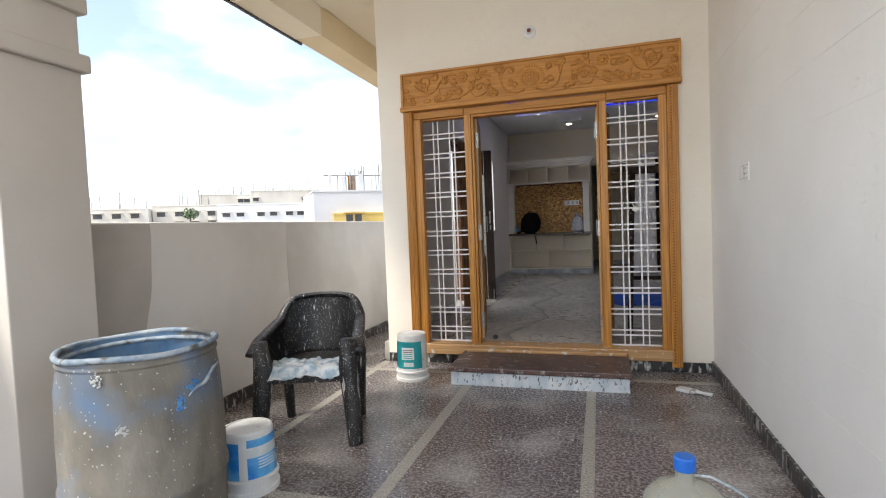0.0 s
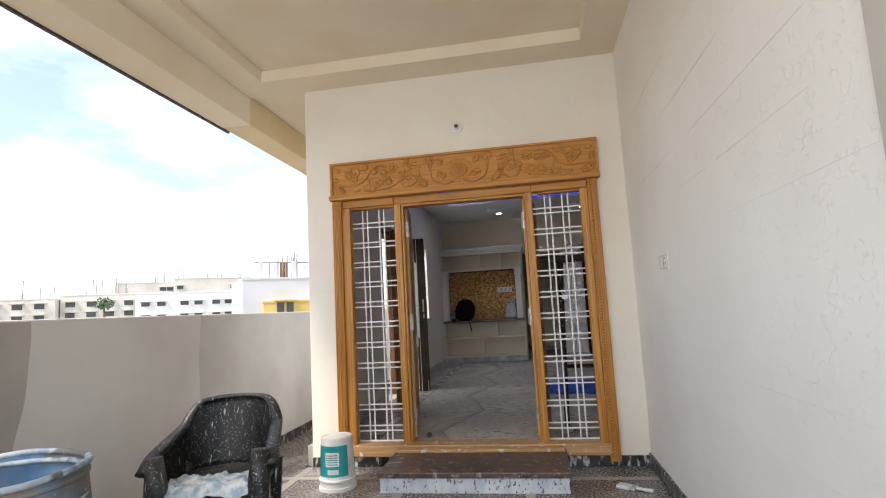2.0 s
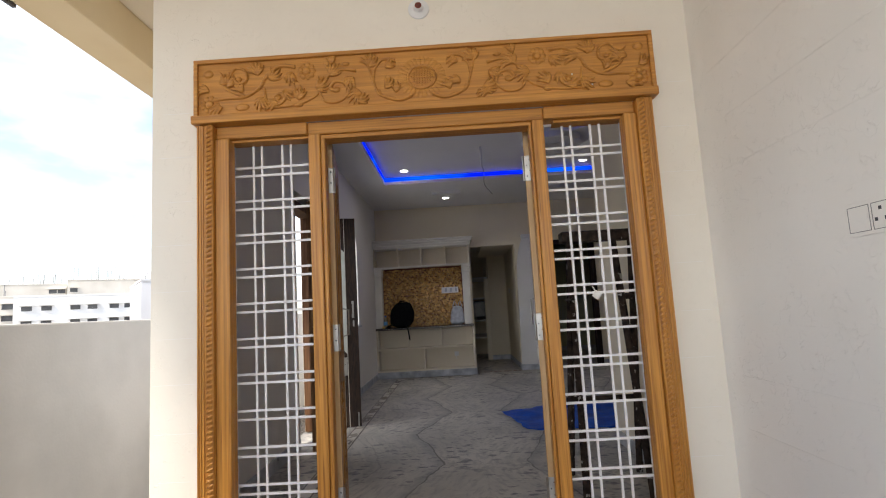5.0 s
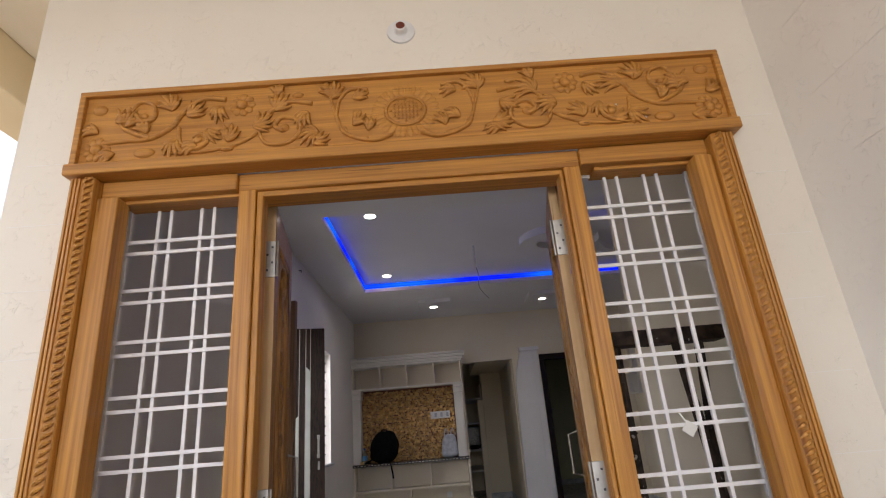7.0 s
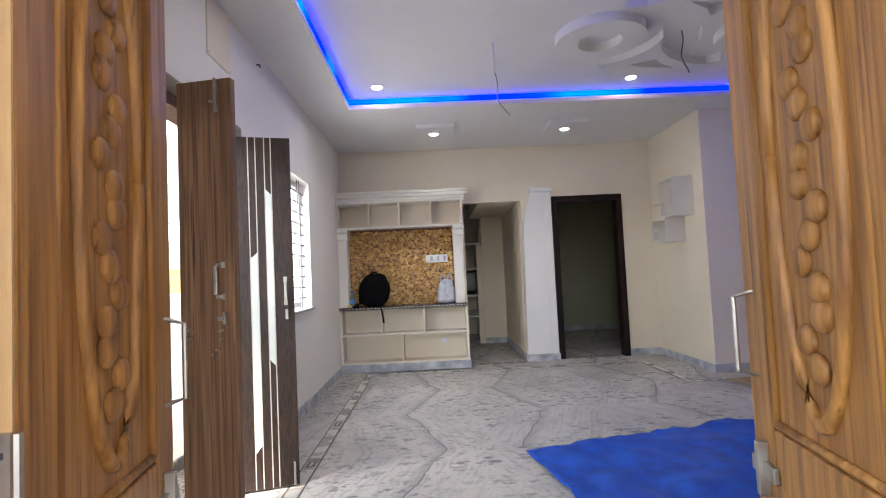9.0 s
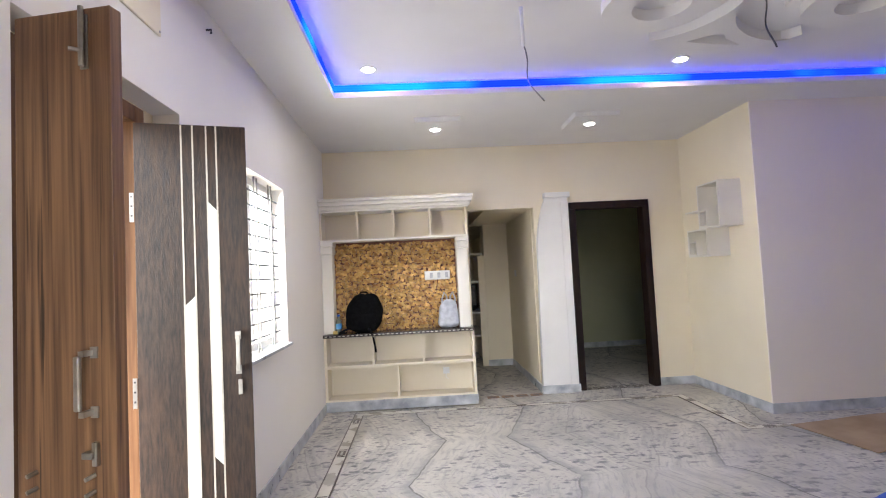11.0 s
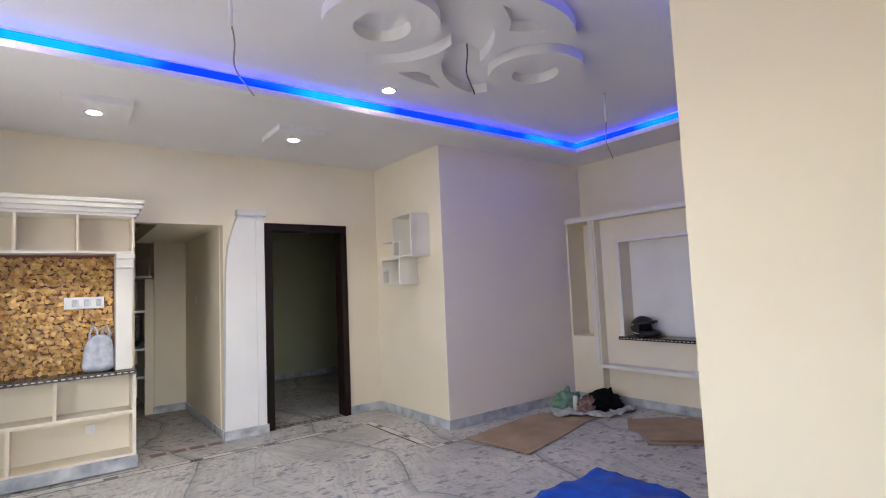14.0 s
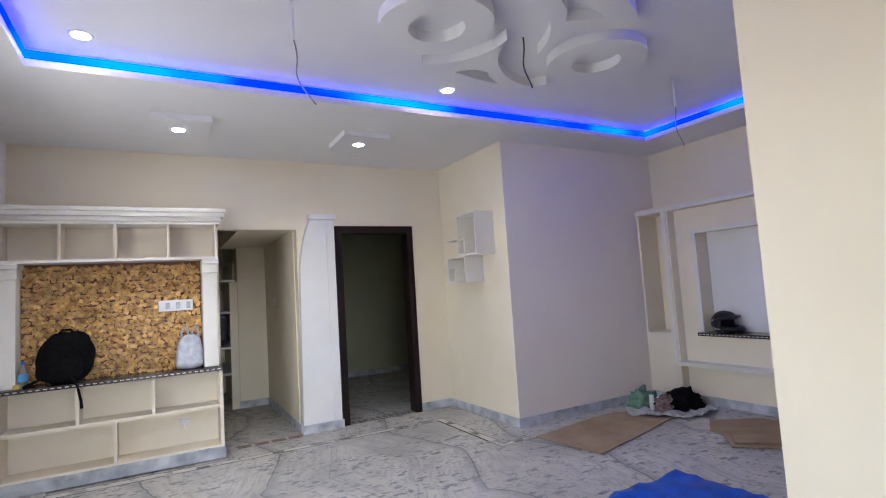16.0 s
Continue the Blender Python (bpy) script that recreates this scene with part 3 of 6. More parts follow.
structure("wall_patch", patch_bm, "cement_dark", "darker damp cement patch on the parapet", "wall patch")
tone = [(3.96, 0.0)] + [(3.98 + 0.02 * math.sin(7 * k / 20) + 0.008 * math.sin(31.0 * k), 1.262 * k / 20) for k in range(21)] + [(6.4, 1.262), (6.4, 0.0)]
tone_bm = extrude_poly(tone, -1.976, -1.9715)
tone_bm.transform(Matrix(((0, 0, 1, 0), (1, 0, 0, 0), (0, 1, 0, 0), (0, 0, 0, 1))))
structure("wall_patch_smooth", tone_bm, "cement_mid", "slightly darker later plaster coat on the parapet", "wall patch")
structure("passage_end_wall", boxes((-2.0, -1.42, 13.3, 13.5, 0, 3.0)), "cement", "grey cement wall", "wall")

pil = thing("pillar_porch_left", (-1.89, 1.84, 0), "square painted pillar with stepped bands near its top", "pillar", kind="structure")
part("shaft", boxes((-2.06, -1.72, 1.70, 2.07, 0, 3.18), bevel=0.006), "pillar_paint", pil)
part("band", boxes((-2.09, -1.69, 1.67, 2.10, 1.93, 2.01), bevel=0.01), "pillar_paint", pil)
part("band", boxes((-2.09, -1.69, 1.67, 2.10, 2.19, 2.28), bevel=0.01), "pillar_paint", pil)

# porch ceiling: border, raised tray, edge beam
cz = 3.18
ceil = bmesh.new()
box(ceil, -1.85, 1.5, 4.245, 4.53, cz, cz + 0.10)
box(ceil, 1.0, 1.5, -1.2, 4.245, cz, cz + 0.10)
box(ceil, -1.85, -1.60, -1.2, 4.245, cz, cz + 0.10)
box(ceil, -1.85, 1.5, -1.45, -1.2, cz, cz + 0.10)
box(ceil, -1.85, 1.5, -1.45, 4.53, cz + 0.10, cz + 0.25)
box(ceil, -1.85, -1.346, 4.53, 13.5, cz + 0.02, cz + 0.25)
structure("ceiling_porch", ceil, "beam_paint", "cream porch ceiling with a raised tray", "ceiling")
structure("beam_edge", boxes((-2.12, -1.85, -1.45, 4.50, 2.93, 3.43), bevel=0.006), "beam_paint", "cream plastered edge beam of the porch roof", "beam")
structure("beam_passage", boxes((-2.12, -1.856, 4.50, 13.5, 2.933, 3.43), bevel=0.006), "passage_cream", "yellowish cream beam over the side passage", "beam")
structure("beam_drip", boxes((-2.135, -2.115, -1.45, 4.60, 2.915, 2.945)), "wire", "dark drip strip under the roof edge", "trim")
structure("beam_front", boxes((-1.85, 1.5, -1.6, -1.45, 2.93, 3.43)), "beam_paint", "cream plastered front beam of the porch roof", "beam")

for nm, rows in (("skirting_porch_right", [(1.262, 1.28, 1.63, 4.53, 0, 0.09)]),
                 ("skirting_facade", [(-1.34, -0.63, 4.512, 4.53, 0, 0.075), (0.68, 1.262, 4.512, 4.53, 0, 0.075)]),
                 ("skirting_parapet", [(-1.975, -1.959, 2.07, 13.3, 0, 0.09)])):
    structure(nm, boxes(*rows, bevel=0.003), "black_granite", "black granite skirting flecked with white paint", "skirting")

step = thing("entrance_step", (0.025, 4.2, 0), "entrance step with paint-stained riser and brown granite tread", "step")
part("riser", boxes((-0.605, 0.655, 3.94, 4.45, 0, 0.10)), "step_riser", step)
part("tread", boxes((-0.62, 0.67, 3.92, 4.50, 0.10, 0.137), bevel=0.006), "step_tread", step, "brown polished granite tread")

# ---- structure: hall ----
LW, BW = -1.26, 10.93
structure("floor_hall", boxes((-1.42, 5.3, 4.60, 14.6, -0.02, FL - 0.012)), "marble", "grey white marble floor", "floor")
structure("wall_left", boxes((-1.42, LW, 4.76, 6.47, 0, 3.4), (-1.42, LW, 6.47, 7.44, 2.325, 3.4), (-1.42, LW, 7.44, 8.15, 0, 3.4),
                             (-1.42, LW, 8.15, 9.20, 0, 1.065), (-1.42, LW, 8.15, 9.20, 2.275, 3.4), (-1.42, LW, 9.20, 14.6, 0, 3.4)),
          "neutral_paint", "plain off-white painted hall wall", "wall")
structure("wall_stub", boxes((1.26, 1.42, 4.76, 6.26, 0, 3.4)), "hall_paint", "plain cream painted wall beside the entrance", "wall")
structure("wall_front_right", boxes((1.42, 5.3, 6.10, 6.26, 0, 3.4)), "hall_paint", "plain cream painted hall wall", "wall")
structure("wall_back", boxes((-1.26, 0.36, BW, 11.05, 0, 3.4), (0.36, 1.12, BW, 11.05, 2.258, 3.4), (1.12, 1.56, BW, 11.05, 0, 3.4),
                             (1.56, 2.43, BW, 11.05, 2.27, 3.4), (2.43, 2.87, BW, 11.05, 0, 3.4)), "hall_paint", "plain cream painted hall wall", "wall")
structure("wall_alcove", boxes((2.87, 3.0, 9.625, 11.05, 0, 3.4), (3.0, 5.3, 9.625, 9.75, 0, 3.4)), "hall_paint", "plain cream painted wall corner", "wall")
# thin facing whose colour carries the light's tint; the wall behind is plain cream
structure("wall_alcove_face", boxes((2.87, 5.3, 9.61, 9.625, 0, 3.4)), "alcove_tinted_cream", "cream wall face with the blue light's tint put into its colour", "wall")
structure("wall_right", boxes((5.05, 5.3, 6.26, 9.61, 0, 3.4)), "hall_paint", "plain cream painted hall wall", "wall")
shoulder = [(1.503, FL), (1.503, 2.355), (1.25, 2.355)] + [(1.13 + 0.12 * ((k / 10) ** 2.2), 1.70 + 0.655 * k / 10) for k in range(10, -1, -1)] + [(1.105, FL)]
pier_bm = extrude_poly(shoulder, -10.93, -10.86)
pier_bm.transform(Matrix(((1, 0, 0, 0), (0, 0, -1, 0), (0, 1, 0, 0), (0, 0, 0, 1))))
structure("pier_back", pier_bm, "white_paint", "white painted wall pier with a curved shoulder", "pillar")
structure("pier_strip", boxes((1.42, 1.507, 10.85, 10.862, FL + 0.09, 2.30), bevel=0.002), "white_paint", "white flat strip on the wall pier", "trim")
structure("pier_cap", boxes((1.235, 1.528, 10.83, 10.93, 2.355, 2.412), bevel=0.006), "white_paint", "white moulded pier cap", "trim")

# hall ceiling: lower border around a raised tray
X0, X1, Y0, Y1, CB, CT = -0.82, 4.46, 6.79, 9.155, 2.985, 3.10
c = bmesh.new()
box(c, -1.42, 5.3, 4.76, Y0, CB, CT)
box(c, -1.42, 5.3, Y1, 11.05, CB, CT)
box(c, -1.42, X0, Y0, Y1, CB, CT)
box(c, X1, 5.3, Y0, Y1, CB, CT)
box(c, -1.42, 5.3, 4.76, 11.05, CT, CT + 0.15)
structure("ceiling_hall", c, "ceiling_paint", "white gypsum ceiling with a raised tray", "ceiling")

# rooms beyond the back wall
structure("wall_kitchen", boxes((1.11, 1.25, 11.05, 14.4, 0, 2.9), (-0.4, 1.11, 14.3, 14.45, 0, 2.9), (-0.4, -0.25, 11.05, 14.3, 0, 2.9)), "hall_paint", "cream wall of the passage", "wall")
structure("pier_kitchen", boxes((0.755, 1.11, 12.78, 13.1, 0, 2.26)), "hall_paint", "cream passage pier", "pillar")
structure("ceiling_kitchen", boxes((-0.4, 1.25, 11.05, 14.45, 2.9, 3.05), (0.565, 1.11, 11.05, 12.95, 2.262, 2.42)), "hall_paint", "cream passage ceiling with a lowered slab", "ceiling")
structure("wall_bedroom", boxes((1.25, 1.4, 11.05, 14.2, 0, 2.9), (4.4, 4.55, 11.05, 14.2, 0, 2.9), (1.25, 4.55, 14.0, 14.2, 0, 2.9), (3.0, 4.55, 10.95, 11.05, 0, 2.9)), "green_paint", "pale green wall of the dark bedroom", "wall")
structure("ceiling_bedroom", boxes((1.25, 4.55, 11.05, 14.2, 2.9, 3.05)), "hall_paint", "cream bedroom ceiling", "ceiling")

SK = 0.012
for nm, rows in (("skirting_left", [(LW, LW + SK, 4.76, 6.47, FL, FL + .09), (LW, LW + SK, 7.44, 10.62, FL, FL + .09)]),
                 ("skirting_back", [(1.095, 1.525, 10.845, 10.86, FL, FL + .09), (2.46, 2.87, BW - SK, BW, FL, FL + .09)]),
                 ("skirting_alcove", [(2.87 - SK, 2.87, 9.61 - SK, BW - SK, FL, FL + .09), (2.87, 4.75, 9.61 - SK, 9.61, FL, FL + .09)]),
                 ("skirting_stub", [(1.26 - SK, 1.26, 4.76, 6.26 + SK, FL, FL + .09)]),
                 ("skirting_passage", [(1.11 - SK, 1.11, 10.93, 12.78, FL, FL + .09), (0.755 - SK, 1.11 - SK, 12.78 - SK, 12.78, FL, FL + .09)]),
                 ("skirting_bedroom", [(1.4, 4.4, 13.985, 14.0, FL, FL + .09)])):
    structure(nm, boxes(*rows, bevel=0.002), "marble_skirt", "grey marble skirting", "skirting")

# ---- main entrance ----
Y = 4.492
ent = thing("entrance_door_frame", (0, 4.53, 0.085), "carved teak entrance frame with two barred side lights", "door frame")
for x0, x1 in ((-1.025, -0.957), (0.928, 0.987)):
    part("stile", boxes((x0, x1, Y + 0.01, 4.575, 0.17, 2.10), bevel=0.006), "teak", ent)
for face, bead, back in (((-0.584, -0.527), (-0.526, -0.505), (-0.562, -0.533)), ((0.501, 0.557), (0.486, 0.500), (0.512, 0.537))):
    mul = part("mullion", boxes((*face, 4.538, 4.604, 0.17, 2.15), (*back, 4.604, 4.68, 0.17, 2.10), bevel=0.005), "teak", ent)
    part("bead", boxes((*bead, 4.546, 4.604, 0.17, 2.105), bevel=0.006), "teak", mul)
for x0, x1 in ((-1.025, -0.584), (0.557, 0.987)):
    part("head_rail", boxes((x0, x1, 4.52, 4.64, 2.105, 2.165), bevel=0.006), "teak_across", ent)
    part("head_fillet", boxes((x0 + 0.05, x1 - 0.002, 4.55, 4.63, 2.092, 2.105), bevel=0.003), "teak_across", ent)
part("door_head", boxes((-0.584, 0.557, 4.534, 4.64, 2.105, 2.166), bevel=0.006), "teak_across", ent)
part("head_bead", boxes((-0.526, 0.50, 4.548, 4.64, 2.085, 2.105), bevel=0.004), "teak_across", ent)
part("threshold", boxes((-1.03, 1.01, Y - 0.015, 4.66, 0.085, 0.172), bevel=0.008), "threshold_teak", ent, "worn pale teak threshold with paint stains")
part("sill", boxes((-0.60, 0.66, 4.385, 4.478, 0.137, 0.163), bevel=0.006), "threshold_teak", ent, "paint-stained wooden sill on the step")
for x0, x1, inner in ((-1.105, -1.025, -1.043), (0.987, 1.063, 1.006)):
    jam = part("carved_jamb", boxes((x0, x1, Y - 0.012, 4.60, 0.04, 2.165), bevel=0.008), "teak", ent)
    rope = bmesh.new()
    for k in range(92):
        z = 0.07 + k * 0.0228
        tube(rope, [(inner - 0.014, Y - 0.014, z), (inner, Y - 0.021, z + 0.009), (inner + 0.014, Y - 0.014, z + 0.016)], [0.004, 0.0075, 0.004], 6)
    part("rope_moulding", rope, "teak", jam)
    out = x0 + 0.006 if x0 < 0 else x1 - 0.016
    for k in range(3):
        xf = out + (0.012 * k if x0 < 0 else -0.012 * k)
        part("fillet", boxes((xf, xf + 0.008, Y - 0.018, Y - 0.01, 0.05, 2.16), bevel=0.002), "teak", jam)

# carved lintel board
board = part("lintel_board", boxes((-1.11, 1.085, 4.485, 4.545, 2.205, 2.485), bevel=0.004), "teak_across", ent, "carved teak lintel board with scrolls and flowers")
part("ledge", boxes((-1.122, 1.09, 4.458, 4.535, 2.167, 2.208), bevel=0.006), "teak_across", ent)
rim = boxes((-1.112, 1.087, 4.468, 4.50, 2.468, 2.487), (-1.112, -1.092, 4.468, 4.50, 2.208, 2.468), (1.067, 1.087, 4.468, 4.50, 2.208, 2.468), bevel=0.003)
part("rim", rim, "teak_across", board)
CX, CZ, FY = -0.013, 2.335, 4.4885


def leaf_blade(bm, x, z, a, length, width=0.016):
    pts, rad = [], []
    for i in range(8):
        f = i / 7
        bend = a + 0.5 * f
        pts.append((x + length * f * math.cos(bend), FY - 0.004 - 0.008 * math.sin(math.pi * f), z + length * f * math.sin(bend)))
        rad.append(0.002 + width * 0.5 * math.sin(math.pi * min(1, f * 0.9 + 0.1)))
    tube(bm, pts, rad, 6, squash=(1, 0.8))


def flower(bm, x, z, r, petals=10):
    for k in range(petals):
        a = 2 * math.pi * k / petals
        bmesh.ops.create_uvsphere(bm, u_segments=8, v_segments=6, radius=1.0, matrix=Matrix.Translation((x + r * 0.66 * math.cos(a), FY - 0.002, z + r * 0.66 * math.sin(a)))
                                  @ Matrix.Rotation(-a, 4, "Y") @ Matrix.Diagonal((r * 0.36, 0.008, r * 0.30, 1)))
    bmesh.ops.create_uvsphere(bm, u_segments=12, v_segments=8, radius=1.0, matrix=Matrix.Translation((x, FY - 0.004, z)) @ Matrix.Diagonal((r * 0.42, 0.016, r * 0.42, 1)))


def glide(points, steps=9):
    """A smooth run of points through the given ones."""
    out = []
    pts = [points[0]] + list(points) + [points[-1]]
    for k in range(1, len(pts) - 2):
        for i in range(steps):
            f = i / steps
            out.append(tuple(0.5 * (2 * b1 + (c1 - a1) * f + (2 * a1 - 5 * b1 + 4 * c1 - d1) * f * f + (3 * b1 - a1 - 3 * c1 + d1) * f ** 3)
                             for a1, b1, c1, d1 in zip(pts[k - 1], pts[k], pts[k + 1], pts[k + 2])))
    return out + [points[-1]]


def stem(bm, side, points, r0=0.0085, r1=0.003):
    run = glide(points)
    n = len(run) - 1
    tube(bm, [(CX + side * 1.085 * u, FY - 0.004, CZ + 0.118 * w) for u, w in run], [r0 + (r1 - r0) * i / n for i in range(n + 1)], 7, squash=(1, 1.5))


def frond(bm, side, u, w, lead, count=5, size=0.055, fan=0.36):
    """A fan of curling leaf blades."""
    x, z = CX + side * 1.085 * u, CZ + 0.118 * w
    for k in range(count):
        a = lead + (k - (count - 1) / 2) * fan
        leaf_blade(bm, x, z, a if side > 0 else math.pi - a - 0.5, 1.3 * size * (1.0 - 0.11 * abs(k - (count - 1) / 2)), 0.0135)


for side in (-1, 1):
    vine = bmesh.new()
    stem(vine, side, [(0.93, -0.42), (0.86, -0.38), (0.785, -0.35), (0.72, 0.0), (0.69, 0.45), (0.63, 0.85), (0.56, 0.78)], 0.006, 0.010)
    stem(vine, side, [(0.80, -0.30), (0.74, -0.15), (0.705, 0.25), (0.655, 0.72), (0.60, 0.92)], 0.004, 0.008)
    stem(vine, side, [(0.785, -0.35), (0.87, 0.05), (0.885, 0.55), (0.90, 0.75)], 0.009, 0.004)
    stem(vine, side, [(0.87, 0.05), (0.86, 0.45), (0.83, 0.88), (0.785, 0.75), (0.78, 0.35), (0.815, 0.22), (0.835, 0.45)], 0.005, 0.010)
    stem(vine, side, [(0.70, -0.05), (0.69, -0.55), (0.645, -0.78), (0.61, -0.55), (0.63, -0.30), (0.655, -0.42)], 0.006, 0.008)
    stem(vine, side, [(0.72, -0.85), (0.62, -0.88), (0.52, -0.72), (0.455, -0.35), (0.42, 0.25), (0.36, 0.55), (0.29, 0.45)], 0.005, 0.008)
    stem(vine, side, [(0.455, -0.35), (0.43, -0.75), (0.37, -0.80), (0.325, -0.45), (0.34, -0.05), (0.385, 0.05), (0.405, -0.22), (0.38, -0.38)], 0.006, 0.009)
    stem(vine, side, [(0.12, -0.85), (0.19, -0.60), (0.215, 0.0), (0.235, 0.65)], 0.008, 0.005)
    stem(vine, side, [(0.215, 0.0), (0.205, 0.50), (0.17, 0.85), (0.115, 0.78)], 0.006, 0.008)
    stem(vine, side, [(0.045, -0.72), (0.10, -0.90), (0.17, -0.72), (0.19, -0.40)], 0.010, 0.004)
    for u, w, lead, count, size in ((0.90, 0.30, 2.6, 4, 0.05), (0.87, 0.15, 1.9, 6, 0.06), (0.95, -0.05, 0.3, 4, 0.05), (0.89, -0.75, -0.6, 4, 0.055), (0.80, -0.15, 0.9, 4, 0.05),
                                    (0.73, 0.55, 1.2, 6, 0.062), (0.68, 0.35, 2.4, 5, 0.062), (0.70, -0.45, -1.3, 5, 0.06), (0.61, -0.15, -2.2, 4, 0.052), (0.57, 0.55, -1.3, 5, 0.052),
                                    (0.64, -0.72, -0.3, 4, 0.05), (0.55, -0.60, 1.7, 5, 0.055), (0.47, -0.15, 2.7, 6, 0.062), (0.41, 0.35, 2.1, 6, 0.064), (0.40, 0.80, 1.4, 4, 0.045),
                                    (0.30, 0.15, -1.0, 5, 0.055), (0.27, -0.55, -0.4, 6, 0.06), (0.29, -0.80, 2.9, 4, 0.05), (0.23, 0.60, 1.6, 7, 0.062), (0.16, 0.55, 2.6, 4, 0.045), (0.165, -0.35, 2.2, 4, 0.05), (0.12, -0.55, 1.6, 4, 0.045)):
        frond(vine, side, u, w, lead, count, size)
    for u, w, rx, rz in ((0.952, 0.72, 0.026, 0.020), (0.80, -0.78, 0.036, 0.018), (0.815, 0.42, 0.016, 0.014), (0.64, -0.48, 0.015, 0.013), (0.336, 0.78, 0.020, 0.011), (0.378, -0.28, 0.018, 0.016), (0.55, -0.82, 0.024, 0.012)):
        bmesh.ops.create_uvsphere(vine, u_segments=12, v_segments=8, radius=1.0, matrix=Matrix.Translation((CX + side * 1.085 * u, FY - 0.003, CZ + 0.118 * w)) @ Matrix.Diagonal((rx, 0.011, rz, 1)))
    part("scroll_carving", vine, "teak_across", board, smooth=True)
    for u, w, fr in ((0.945, -0.58, 0.048), (0.51, 0.58, 0.046)):
        fl = bmesh.new()
        flower(fl, CX + side * 1.085 * u, CZ + 0.118 * w, fr, 9)
        part("carved_flower", fl, "teak_across", board, smooth=True)
for x, z, r in ((0.855, 2.245, 0.011), (0.79, 2.243, 0.005), (0.70, 2.30, 0.004)):
    dab = bmesh.new()
    bmesh.ops.create_uvsphere(dab, u_segments=10, v_segments=6, radius=1.0, matrix=Matrix.Translation((x, FY - 0.004, z)) @ Matrix.Diagonal((r, 0.005, r, 1)))
    part("paint_dab", dab, "bucket_white", board, "dried white paint dab")
ros = bmesh.new()
for k in range(30):
    a = 2 * math.pi * k / 30
    bmesh.ops.create_uvsphere(ros, u_segments=8, v_segments=6, radius=1.0, matrix=Matrix.Translation((CX + 0.093 * math.cos(a), FY - 0.002, CZ + 0.080 * math.sin(a)))
                              @ Matrix.Rotation(-a, 4, "Y") @ Matrix.Diagonal((0.027, 0.0045, 0.0120, 1)))
pts = [(CX + 0.066 * math.cos(2 * math.pi * i / 40), FY - 0.006, CZ + 0.056 * math.sin(2 * math.pi * i / 40)) for i in range(41)]
tube(ros, pts, 0.006, 6)
bmesh.ops.create_uvsphere(ros, u_segments=20, v_segments=10, radius=1.0, matrix=Matrix.Translation((CX, FY, CZ)) @ Matrix.Diagonal((0.068, 0.012, 0.058, 1)))
for i in range(-4, 5):
    for j in range(-4, 5):
        if (i / 4.5) ** 2 + (j / 4.5) ** 2 < 0.8:
            bmesh.ops.create_cube(ros, size=1.0, matrix=Matrix.Translation((CX + i * 0.0125, FY - 0.009, CZ + j * 0.0108)) @ Matrix.Rotation(0.78, 4, "Y") @ Matrix.Diagonal((0.0072, 0.008, 0.0072, 1)))
part("carved_rosette", ros, "teak_across", board, smooth=True)


def grille(x0, x1, uprights, y0):
    """A white steel grille in pairs of bars, in one side light."""
    g = thing("window_grille", ((x0 + x1) / 2, 4.60, 0.17), "white painted steel window grille of paired bars", "window grille", "side light grilles")
    y1 = y0 + 0.012
    for row in ((x0, x1, y0, y1, 0.172, 0.184), (x0, x1, y0, y1, 2.094, 2.105), (x0, x0 + 0.01, y0, y1, 0.184, 2.094), (x1 - 0.01, x1, y0, y1, 0.184, 2.094)):
        part("edge_bar", boxes(row), "grille_white", g)
    for x in uprights:
        part("vertical_bar", boxes((x - 0.0055, x + 0.0055, y0, y1, 0.184, 2.094), bevel=0.001), "grille_white", g)
    for k in range(11):
        for dz in (-0.0203, 0.0203):
            z = 1.959 - 0.168 * k + dz
            part("cross_bar", boxes((x0 + 0.01, x1 - 0.01, y0 - 0.006, y0 + 0.003, z - 0.0055, z + 0.0055)), "grille_white", g)
    return g


grille(-0.985, -0.564, (-0.882, -0.840, -0.737, -0.694), 4.616)
grille(0.539, 0.948, (0.657, 0.700, 0.795, 0.840), 4.607)
tag = bmesh.new()
bmesh.ops.create_cube(tag, size=1.0, matrix=Matrix.Translation((0.755, 4.602, 1.255)) @ Matrix.Rotation(radians(38), 4, "Y") @ Matrix.Diagonal((0.035, 0.006, 0.035, 1)))
tube(tag, [(0.735, 4.605, 1.30), (0.745, 4.603, 1.28), (0.755, 4.602, 1.262)], 0.003, 6)
solo("paper_tag", tag, "paper", "small white paper tag tied to the grille", "tag")


